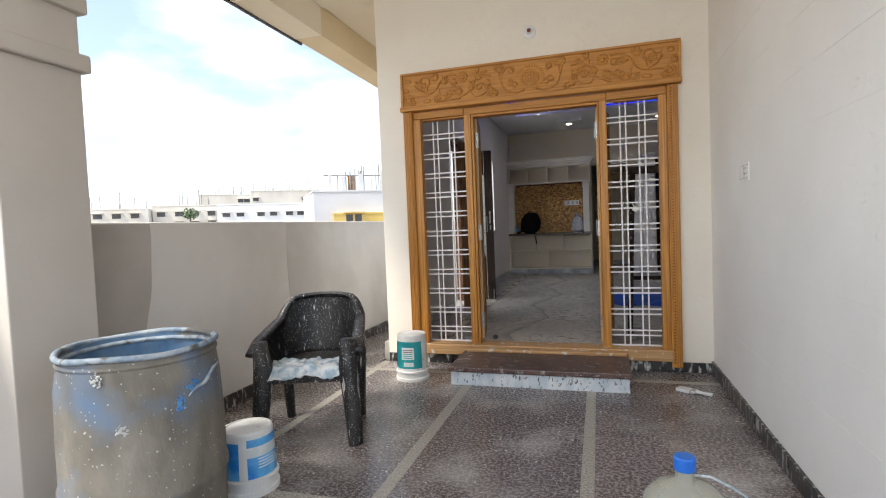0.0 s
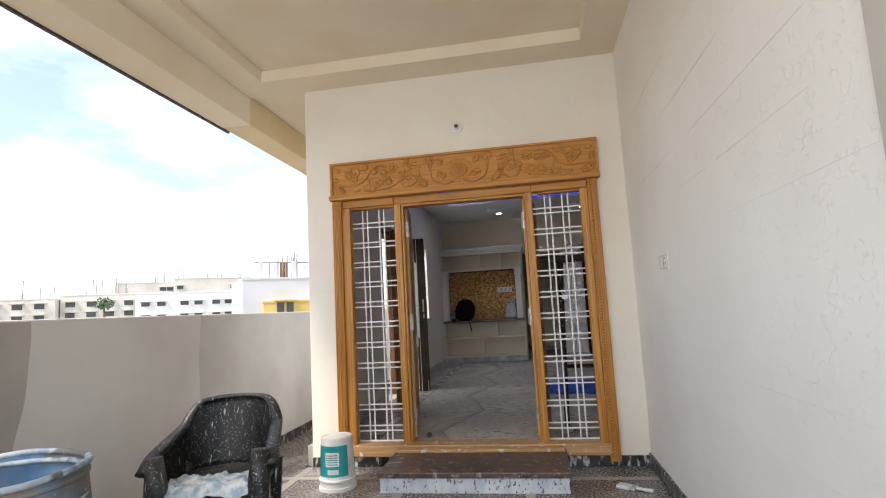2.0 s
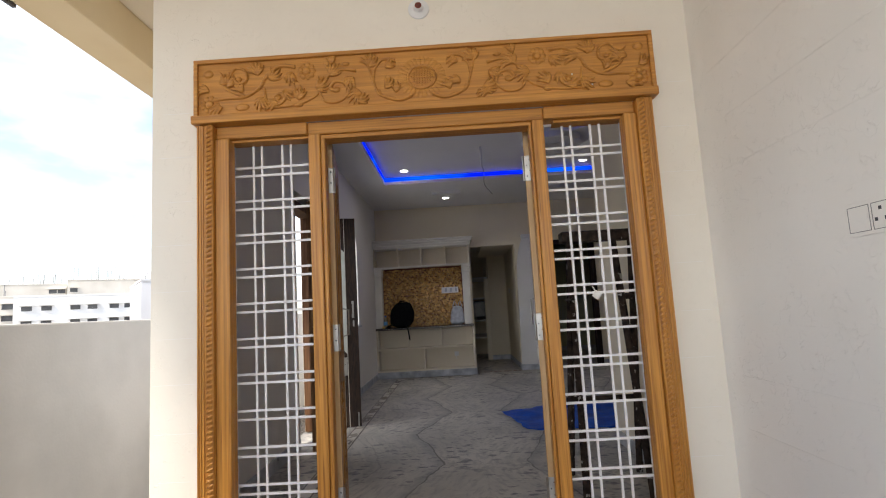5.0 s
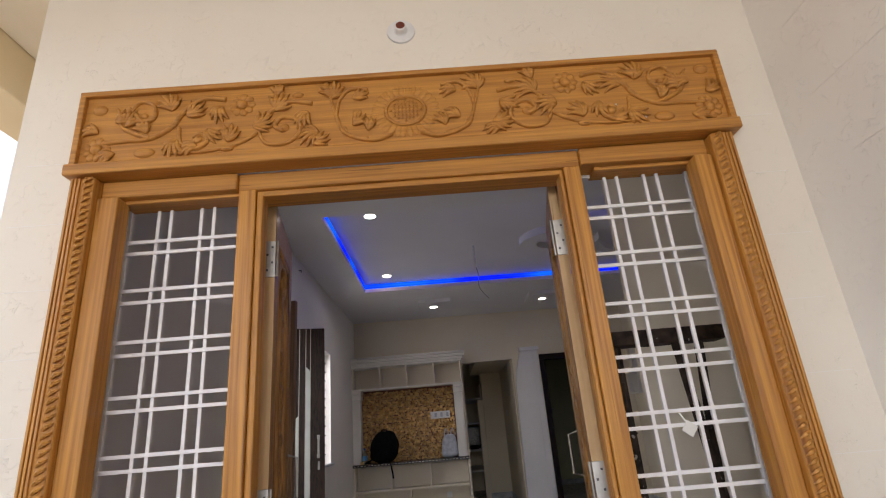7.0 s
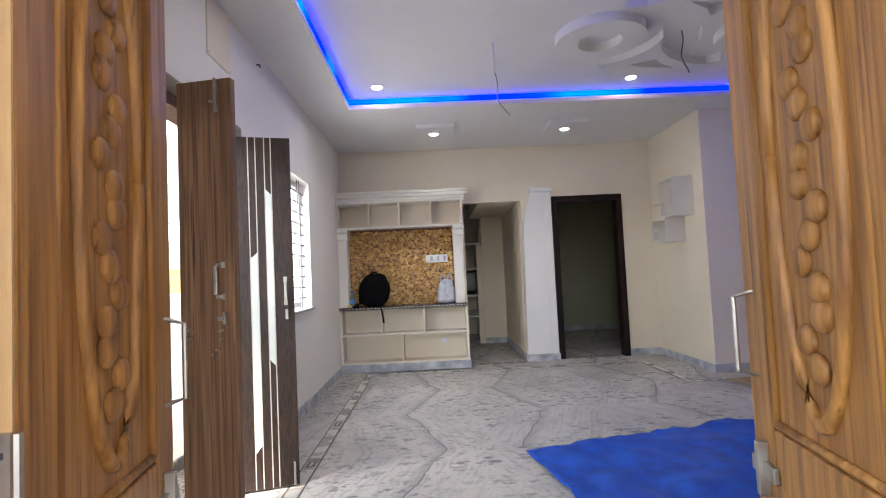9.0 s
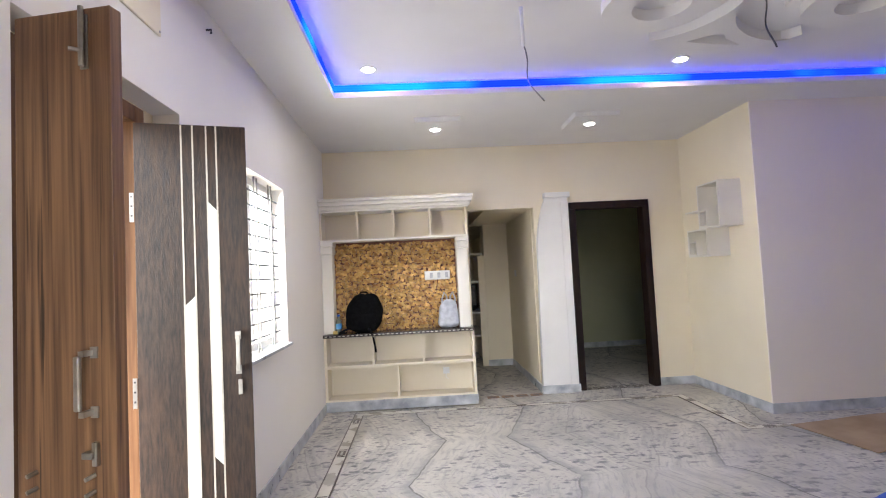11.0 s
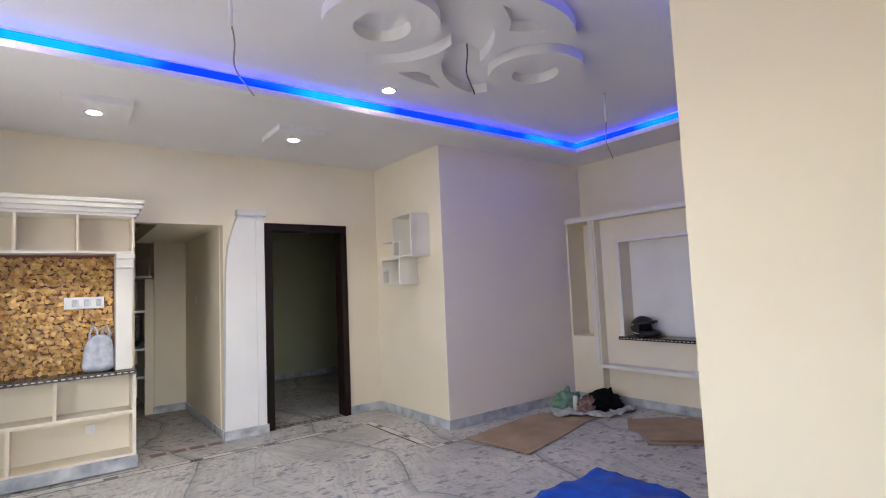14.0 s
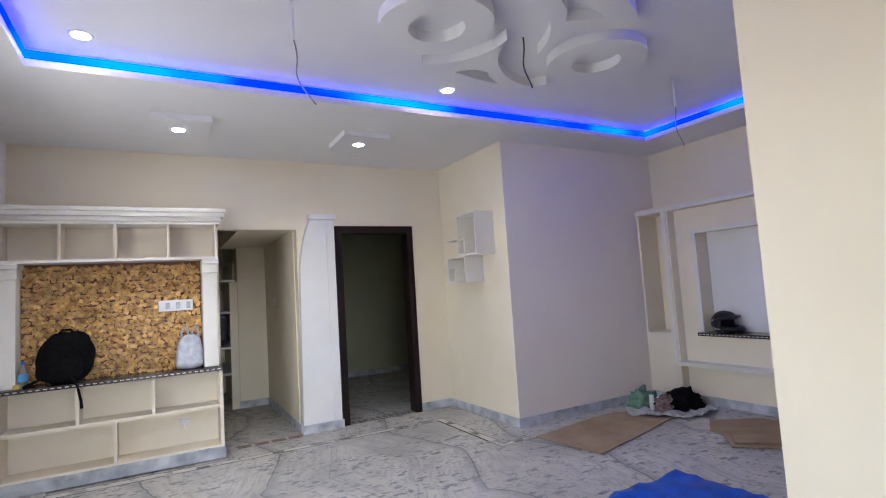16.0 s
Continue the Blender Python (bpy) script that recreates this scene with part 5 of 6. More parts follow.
part("loose_cable", tube(bmesh.new(), [(0.03, 10.848, 0.47), (0.02, 10.83, 0.42), (0.045, 10.82, 0.40)], 0.004, 6), "switch_white", ls)

bp = thing("backpack", (-0.83, 10.72, 0.966), "black fabric backpack standing on the counter", "backpack")
bm = bmesh.new()
bmesh.ops.create_icosphere(bm, subdivisions=4, radius=1.0)
for v in bm.verts:
    co = v.co.copy()
    sq = 1.0 / max(0.001, (abs(co.x) ** 3.0 + abs(co.y) ** 3.0 + abs(co.z) ** 3.0) ** (1 / 3.0))
    co = co * sq
    taper = 1.0 - 0.17 * max(0, co.z)
    v.co = Vector((co.x * 0.195 * taper + 0.022 * co.z, co.y * 0.10 * taper, 0.205 + co.z * 0.205)) + Vector((0.016 * noise.noise(co * 2.2), 0, 0.016 * noise.noise(co * 2.6 + Vector((4, 0, 0)))))
part("body", bm, "black_cloth", bp, smooth=True, world=False)
part("pocket", boxes((-0.13, 0.13, -0.135, -0.08, 0.03, 0.21), bevel=0.03), "black_cloth", bp, smooth=True, world=False)
part("strap", tube(bmesh.new(), [(0.05, -0.12, 0.05), (0.08, -0.165, 0.01), (0.10, -0.16, -0.05), (0.115, -0.15, -0.14), (0.12, -0.15, -0.20)], [0.014, 0.013, 0.010, 0.010, 0.012], 8), "black_cloth", bp, smooth=True, world=False)
part("strap", tube(bmesh.new(), [(-0.15, -0.08, 0.06), (-0.22, -0.10, 0.03), (-0.26, -0.08, 0.012), (-0.18, -0.13, 0.014)], 0.012, 8), "black_cloth", bp, smooth=True, world=False)
part("top_handle", tube(bmesh.new(), [(-0.05, 0.02, 0.395), (-0.03, 0.02, 0.43), (0.03, 0.02, 0.43), (0.05, 0.02, 0.395)], 0.010, 8), "black_cloth", bp, smooth=True, world=False)


def crumple(bm, amount, size, seed):
    for v in bm.verts:
        p = v.co * size + Vector((seed, seed * 2.3, 0))
        v.co += Vector((noise.noise(p), noise.noise(p + Vector((7, 0, 0))), 0.6 * noise.noise(p + Vector((0, 9, 0))))) * amount


bag = thing("carrier_bag", (0.075, 10.72, 0.966), "grey plastic carrier bag with tied handles on the counter", "bag")
bm = bmesh.new()
bmesh.ops.create_icosphere(bm, subdivisions=4, radius=1.0)
for v in bm.verts:
    co = v.co / max(0.001, (abs(v.co.x) ** 4 + abs(v.co.y) ** 4 + abs(v.co.z) ** 4) ** 0.25)
    f = (co.z + 1) / 2
    v.co = Vector((co.x * (0.128 - 0.045 * f) + 0.012 * f, co.y * (0.075 - 0.05 * f), f * 0.30))
crumple(bm, 0.010, 26, 3)
zmin = min(v.co.z for v in bm.verts)
bmesh.ops.translate(bm, verts=bm.verts, vec=(0, 0, -zmin))
part("body", bm, "bag_plastic", bag, smooth=True, world=False)
for s in (-1, 1):
    part("handle", tube(bmesh.new(), [(0.012 + s * 0.07, 0, 0.24), (0.012 + s * 0.07, -0.01, 0.32), (0.012 + s * 0.045, -0.01, 0.385), (0.012 + s * 0.02, 0, 0.34), (0.012 + s * 0.016, 0, 0.27)], 0.009, 7), "bag_plastic", bag, smooth=True, world=False)

wb = thing("water_bottle", (-1.105, 10.70, 0.966), "small clear water bottle with blue label", "bottle")
part("bottle", lathe([(0.0, 0), (0.03, 0), (0.032, 0.01), (0.032, 0.13), (0.014, 0.17), (0.014, 0.19), (0.0, 0.19)], 20), "clear_plastic", wb, smooth=True, world=False)
part("label", lathe([(0.0325, 0.05), (0.0332, 0.05), (0.0332, 0.11), (0.0325, 0.11)], 20), "label_blue", wb, world=False)
part("cap", lathe([(0.0, 0.185), (0.016, 0.185), (0.016, 0.205), (0.0, 0.205)], 16), "cap_blue", wb, world=False)
pk = solo("snack_packet", boxes((-1.16, -1.115, 10.64, 10.665, 0.966, 1.0), bevel=0.006), "house_yellow", "small yellow packet on the counter", "packet")

# ---- wall box shelves in the alcove ----
sh = thing("box_shelf", (2.75, 10.1, 1.59), "white interlocking box wall shelf", "wall shelf")
T = 0.014


def open_box(name, y0, y1, z0, z1):
    x0, x1 = 2.64, 2.868
    p = part(name, boxes((x0, x1, y0, y0 + T, z0, z1), (x0, x1, y1 - T, y1, z0, z1), (x0, x1, y0 + T, y1 - T, z0, z0 + T), (x0, x1, y0 + T, y1 - T, z1 - T, z1)), "unit_white", sh)
    return p


open_box("large_box", 9.82, 10.19, 1.87, 2.31)
open_box("small_box", 10.045, 10.176, 1.885, 2.05)
open_box("lower_box", 10.06, 10.43, 1.59, 1.869)
open_box("small_box", 10.27, 10.415, 1.605, 1.75)
part("ledge", boxes((2.64, 2.868, 10.19, 10.44, 2.05, 2.064)), "unit_white", sh)

# ---- media wall on the right ----
tv = thing("media_wall", (4.9, 8.45, FL), "cream built-in media wall with niches and white trim", "wall unit")
TX = 4.75
part("top_panel", boxes((TX, 5.05, 7.29, 9.61, 2.235, 2.30)), "hall_paint", tv)
part("top_trim", boxes((TX - 0.02, TX, 7.29, 9.61, 2.235, 2.275), bevel=0.003), "unit_white", tv)
for y0, y1 in ((9.588, 9.61), (7.29, 7.312)):
    part("end_panel", boxes((TX, 5.05, y0, y1, FL, 2.235)), "hall_paint", tv)
for y0, y1 in ((9.20, 9.29), (7.61, 7.70)):
    part("upright", boxes((TX, 5.05, y0, y1, FL, 2.235)), "hall_paint", tv)
    part("upright_trim", boxes((TX - 0.012, TX, y0 + 0.02, y1 - 0.02, 0.60, 2.235), bevel=0.002), "unit_white", tv)
for y0, y1 in ((9.29, 9.588), (7.312, 7.61)):
    part("niche_base", boxes((TX, 5.05, y0, y1, FL, 0.905)), "hall_paint", tv)
part("bench", boxes((TX - 0.04, 5.05, 7.70, 9.20, 0.565, 0.605), bevel=0.003), "unit_white", tv)
part("bench_back", boxes((4.86, 5.05, 7.70, 9.20, FL, 0.565)), "hall_paint", tv)
part("recess_back", boxes((4.86, 5.05, 8.95, 9.20, 0.605, 2.235), (4.86, 5.05, 7.70, 8.0, 0.605, 2.235), (4.86, 5.05, 8.0, 8.95, 1.965, 2.235), (4.86, 5.05, 8.0, 8.95, 0.605, 0.88)), "hall_paint", tv)
part("niche_trim", boxes((4.835, 4.86, 7.97, 9.005, 1.96, 2.0), (4.835, 4.86, 8.95, 9.0, 0.92, 1.96), (4.835, 4.86, 7.97, 8.0, 0.92, 1.96), bevel=0.003), "unit_white", tv)
part("niche_back", boxes((5.035, 5.049, 8.0, 8.95, 0.92, 1.965)), "white_paint", tv, "smooth white niche back")
part("niche_ledge", boxes((4.80, 5.04, 7.97, 9.005, 0.88, 0.915), bevel=0.003), "dark_granite", tv, "dark granite ledge")
part("plinth", boxes((TX - 0.012, TX, 9.20, 9.61, FL, FL + 0.09), (4.848, 4.86, 7.70, 9.20, FL, FL + 0.09)), "marble_skirt", tv, "grey marble plinth")

for k in range(24):
    part("edge_dash", boxes((4.7975, 4.8005, 7.985 + 0.0425 * k, 8.011 + 0.0425 * k, 0.893, 0.901)), "inlay_white", tv)
hm = thing("motorcycle_helmet", (4.90, 8.76, 0.915), "black motorcycle helmet resting on the granite ledge", "helmet")
bm = bmesh.new()
bmesh.ops.create_uvsphere(bm, u_segments=36, v_segments=24, radius=1.0)
bmesh.ops.delete(bm, geom=[v for v in bm.verts if v.co.y < -0.28 and -0.62 < v.co.z < 0.36], context="VERTS")
for v in bm.verts:
    z = max(v.co.z, -0.78)
    v.co = Vector((v.co.x * 0.112, v.co.y * 0.132 - (0.012 if v.co.z > 0.3 and v.co.y < -0.3 else 0), (z + 0.78) * 0.126))
bmesh.ops.solidify(bm, geom=list(bm.faces), thickness=0.018)
part("shell", bm, "chair_black", hm, smooth=True, world=False)
bm = bmesh.new()
tube(bm, [(s * 0.105 * math.cos(a), -0.035 - 0.125 * math.sin(a), 0.045 - 0.006 * math.sin(a)) for s, a in [(1 if k < 7 else -1, math.pi / 2 * (k / 6 if k < 7 else (12 - k) / 6)) for k in range(13)]], 0.030, 10, squash=(1, 1.25))
part("chin_bar", bm, "chair_black", hm, smooth=True, world=False)
bm = bmesh.new()
bmesh.ops.create_uvsphere(bm, u_segments=24, v_segments=14, radius=1.0, matrix=Matrix.Translation((0, 0.012, 0.098)) @ Matrix.Diagonal((0.092, 0.105, 0.09, 1)))
part("lining", bm, "black_cloth", hm, "black padded lining", smooth=True, world=False)
part("visor", tube(bmesh.new(), [(-0.113, 0.02, 0.135), (-0.10, -0.07, 0.155), (-0.05, -0.132, 0.165), (0.05, -0.132, 0.165), (0.10, -0.07, 0.155)], [0.012, 0.015, 0.016, 0.016, 0.015], 8), "chair_black", hm, "raised dark visor", smooth=True, world=False)
part("stripe", tube(bmesh.new(), [(-0.075, 0.088, 0.058), (-0.098, 0.058, 0.052), (-0.110, 0.02, 0.047), (-0.112, -0.02, 0.043)], [0.004, 0.010, 0.009, 0.004], 8), "grey_cloth", hm, "pale grey side stripe", smooth=True, world=False)
part("badge", tube(bmesh.new(), [(-0.083, 0.078, 0.125), (-0.092, 0.05, 0.14)], [0.010, 0.010], 8), "grey_cloth", hm, "small grey printed mark", smooth=True, world=False)

# ---- things on the hall floor ----


def sheet(outline, z, thick, step, amount, size, seed, flat=0.0):
    """A thin crumpled sheet over an outline of (x, y)."""
    xs, ys = [p[0] for p in outline], [p[1] for p in outline]
    bm = extrude_poly(outline, 0, 0.001)
    bmesh.ops.delete(bm, geom=[f for f in bm.faces if abs(f.normal.z) < 0.5 or f.calc_center_median().z < 0.0005], context="FACES")
    for axis, lo, hi in ((0, min(xs), max(xs)), (1, min(ys), max(ys))):
        q = lo + step
        while q < hi:
            co, no = ((q, 0, 0), (1, 0, 0)) if axis == 0 else ((0, q, 0), (0, 1, 0))
            bmesh.ops.bisect_plane(bm, geom=bm.verts[:] + bm.edges[:] + bm.faces[:], plane_co=co, plane_no=no)
            q += step
    bmesh.ops.delete(bm, geom=[v for v in bm.verts if not v.link_faces], context="VERTS")
    for v in bm.verts:
        h = noise.noise(Vector((v.co.x * size + seed, v.co.y * size, seed))) + 0.5 * noise.noise(Vector((v.co.x * size * 2.7, v.co.y * size * 2.7 + seed, 1)))
        v.co.z = z + max(flat, amount * (0.35 + h))
    r = bmesh.ops.extrude_face_region(bm, geom=list(bm.faces))
    bmesh.ops.translate(bm, verts=[v for v in r["geom"] if isinstance(v, bmesh.types.BMVert)], vec=(0, 0, thick))
    return bm


solo("blue_tarpaulin", sheet([(0.48, 7.54), (0.85, 7.62), (1.5, 7.79), (2.3, 7.93), (2.97, 7.97), (3.02, 7.4), (2.75, 6.75), (2.0, 6.62), (1.1, 6.66), (0.62, 6.70), (0.54, 7.1)], FL + 0.002, 0.004, 0.06, 0.035, 5.0, 2.0),
     "tarp", "crumpled bright blue plastic tarpaulin on the marble floor", "tarpaulin", smooth=True)
solo("cardboard_sheet", sheet([(2.77, 9.26), (2.87, 8.56), (3.3, 8.66), (4.18, 8.90), (3.95, 9.42), (3.4, 9.36)], FL + 0.002, 0.006, 0.2, 0.012, 1.6, 4.0), "cardboard",
     "flattened brown cardboard sheet on the floor", "cardboard", "cardboard sheets")
solo("cardboard_sheet", sheet([(4.32, 8.63), (4.02, 8.42), (3.98, 8.28), (3.74, 8.04), (4.05, 7.72), (4.62, 7.8), (4.70, 8.35)], FL + 0.002, 0.006, 0.2, 0.014, 1.6, 9.0), "cardboard",
     "flattened brown cardboard sheet on the floor", "cardboard", "cardboard sheets")


solo("cardboard_sheet", sheet([(3.80, 8.06), (4.12, 7.76), (4.66, 7.92), (4.68, 8.20), (4.30, 8.22), (4.02, 8.24)], FL + 0.022, 0.006, 0.2, 0.010, 1.6, 5.0), "cardboard",
     "smaller torn cardboard sheet lying on another sheet", "cardboard", "cardboard sheets")


def heap(name, x, y, rx, ry, h, mat, label, seed):
    bm = bmesh.new()
    bmesh.ops.create_icosphere(bm, subdivisions=4, radius=1.0)
    for v in bm.verts:
        n1 = noise.noise(v.co * 2.4 + Vector((seed, 0, 0))) * 0.4 + noise.noise(v.co * 6 + Vector((0, seed, 0))) * 0.22
        v.co = v.co * (1 + n1)
        v.co = Vector((x + v.co.x * rx, y + v.co.y * ry, FL + max(0.0, v.co.z + 0.25) * h))
    return solo(name, bm, mat, label, "rag", "rag heap", smooth=True)


solo("plastic_wrap", sheet([(3.90, 9.20), (4.06, 8.94), (4.36, 8.72), (4.68, 8.74), (4.73, 9.05), (4.52, 9.36), (4.10, 9.46)], FL + 0.008, 0.003, 0.035, 0.05, 9.0, 6.0), "grey_cloth",
     "crumpled pale plastic wrap lying on the floor", "plastic wrap", smooth=True)
heap("rag", 4.28, 9.36, 0.17, 0.11, 0.16, "green_cloth", "crumpled green cloth rag on the floor", 1)
heap("rag", 4.50, 9.06, 0.25, 0.17, 0.16, "black_cloth", "crumpled black cloth on the floor", 4)
heap("rag", 4.33, 9.10, 0.13, 0.10, 0.13, "red_cloth", "crumpled reddish cloth rag on the floor", 15)
solo("paper_roll", tube(bmesh.new(), [(4.22, 9.18, FL + 0.01), (4.225, 9.185, FL + 0.17)], 0.025, 14), "paper", "small white paper roll standing among the rags", "paper roll", smooth=True)

tr = thing("wooden_trestle", (1.0, 5.2, FL), "rough paint-spattered wooden work trestle by the entrance", "trestle")
part("top_beam", boxes((0.72, 1.22, 5.12, 5.22, 1.575, 1.635), bevel=0.005), "dirty_wood", tr)


def leg(x0, y0, x1, y1, z1=1.58, z0=FL, r=0.021):
    part("leg", tube(bmesh.new(), [(x0, y0, z0), (x1, y1, z1)], r, 4), "dirty_wood", tr)


leg(0.72, 5.02, 0.77, 5.16)
leg(1.06, 4.98, 1.015, 5.14)
leg(0.74, 5.50, 0.78, 5.20)
leg(1.16, 5.50, 1.14, 5.20)
for a, b in (((1.02, 5.10, 1.245), (1.18, 5.32, 1.245)), ((1.04, 5.03, 0.95), (1.16, 5.45, 0.80)), ((0.75, 5.08, 1.24), (0.77, 5.34, 1.24)), ((0.74, 5.47, 0.62), (1.16, 5.47, 0.62))):
    part("rung", tube(bmesh.new(), [a, b], 0.018, 4), "dirty_wood", tr)

# kitchen shelves seen in the passage
ks = thing("kitchen_shelf", (0.70, 13.3, FL), "white open kitchen shelving behind the passage pier", "shelf")
part("end_panel", boxes((0.655, 0.752, 12.785, 12.805, FL, 1.80)), "hall_paint", ks)
part("back_panel", boxes((0.735, 0.754, 13.105, 14.29, FL, 2.1)), "hall_paint", ks)
for z in (0.62, 0.96, 1.42, 1.84):
    part("shelf", boxes((0.42, 0.735, 12.81, 14.28, z - 0.025, z)), "white_paint", ks)
# made-up dark box in place of the dark opening between the shelves
oven = thing("kitchen_dark_box", (0.52, 13.9, 1.42 - 0.46), "black glossy box filling the dark gap between the kitchen shelves", "oven")
part("body", boxes((0.44, 0.70, 13.62, 14.2, 0.96, 1.36), bevel=0.01), "dark_pane", oven)
part("front_panel", boxes((0.46, 0.69, 13.605, 13.62, 1.0, 1.32), bevel=0.004), "dark_granite", oven)
pan = thing("cooking_pan", (0.56, 13.25, 0.96), "small black cooking pan on the kitchen shelf", "pan")
part("bowl", lathe([(0.0, 0.0), (0.07, 0.0), (0.10, 0.07), (0.104, 0.072), (0.098, 0.068), (0.066, 0.006), (0.0, 0.006)], 24), "chair_black", pan, smooth=True, world=False)
part("handle", tube(bmesh.new(), [(0.09, 0, 0.06), (0.16, -0.04, 0.075)], 0.008, 8), "chair_black", pan, smooth=True, world=False)

ds = thing("door_stop", (-0.43, 4.80, FL), "small black rubber door stop on the floor", "door stop")
part("rubber_block", boxes((-0.45, -0.41, 4.775, 4.825, FL, FL + 0.03), bevel=0.008), "wire", ds)

# ---- porch things ----
DX, DY = -1.19, 1.80
dr = thing("plastic_drum", (DX, DY, 0), "paint-caked blue plastic drum with its top cut off", "drum")
prof = [(0.0, 0.0), (0.235, 0.0), (0.262, 0.03), (0.272, 0.12), (0.278, 0.27), (0.286, 0.285), (0.286, 0.305), (0.279, 0.32), (0.277, 0.50), (0.272, 0.66), (0.262, 0.735), (0.259, 0.775)]
bm = lathe(prof, 56)
for v in bm.verts:
    n1 = noise.noise(v.co * 4.0)
    v.co.x += v.co.x * 0.018 * n1
    v.co.y += v.co.y * 0.018 * n1
part("body", bm, "drum_skin", dr, smooth=True, world=False)
part("inside", lathe([(0.254, 0.78), (0.262, 0.60), (0.266, 0.30), (0.23, 0.02), (0.0, 0.02)], 48), "drum_blue", dr, "faded blue inner wall", smooth=True, world=False)
bm = bmesh.new()
pts = [((0.262 + 0.004 * math.sin(5 * a)) * math.cos(a), (0.262 + 0.004 * math.sin(3 * a)) * math.sin(a), 0.783 + 0.004 * math.sin(4 * a)) for a in [2 * math.pi * i / 64 for i in range(65)]]
tube(bm, pts, 0.011, 8)
part("rim", bm, "drum_rim", dr, "paint-crusted rolled rim", smooth=True, world=False)
part("inner_ring", lathe([(0.256, 0.765), (0.246, 0.762), (0.243, 0.752), (0.254, 0.745)], 56), "drum_rim", dr, "dull inner rim step", smooth=True, world=False)
part("rolling_hoop", lathe([(0.261, 0.742), (0.2665, 0.748), (0.2665, 0.754), (0.261, 0.760)], 56), "drum_skin", dr, smooth=True, world=False)
for name, mat, lbl, rows in (("paint_splash", "grey_cloth", "dried white paint splash", ((-1.235, 0.725, 0.020, 0.028), (-0.98, 0.55, 0.022, 0.024), (-0.28, 0.36, 0.003, 0.062), (-0.55, 0.40, 0.007, 0.006), (-0.02, 0.41, 0.006, 0.006), (0.25, 0.52, 0.004, 0.018))),
                             ("bare_patch", "drum_bright", "bare blue plastic patch", ((-0.145, 0.655, 0.030, 0.022), (0.03, 0.36, 0.014, 0.075), (-0.33, 0.60, 0.018, 0.03)))):
    for a, z, sx, sz in rows:
        bm = bmesh.new()
        pr = random.Random(int(1000 * (a + z)))
        for k in range(26):
            q, d = pr.uniform(0, 6.28), pr.random() ** 0.7
            r = pr.uniform(0.12, 0.42) * (1.1 - 0.6 * d)
            bmesh.ops.create_uvsphere(bm, u_segments=8, v_segments=6, radius=1.0, matrix=Matrix.Translation((sx * d * math.cos(q), 0.001, sz * d * math.sin(q))) @ Matrix.Rotation(q, 4, "Y") @ Matrix.Diagonal((sx * r, 0.0022, sz * r * 0.8, 1)))
        bm.transform(Matrix.Translation((0.2755 * math.cos(a), 0.2755 * math.sin(a), z)) @ Matrix.Rotation(a + math.pi / 2, 4, "Z"))
        part(name, bm, mat, dr, lbl, smooth=True, world=False)
tear = []
for k in range(16):
    f = k / 15
    a = -0.22 + 0.62 * f
    tear.append((0.278 * math.cos(a), 0.278 * math.sin(a), 0.62 + 0.085 * f + 0.006 * math.sin(11 * f)))
part("torn_fold", tube(bmesh.new(), tear, [0.003 + 0.005 * math.sin(math.pi * k / 15) for k in range(16)], 7), "drum_rim", dr, "raised torn fold in the plastic", smooth=True, world=False)


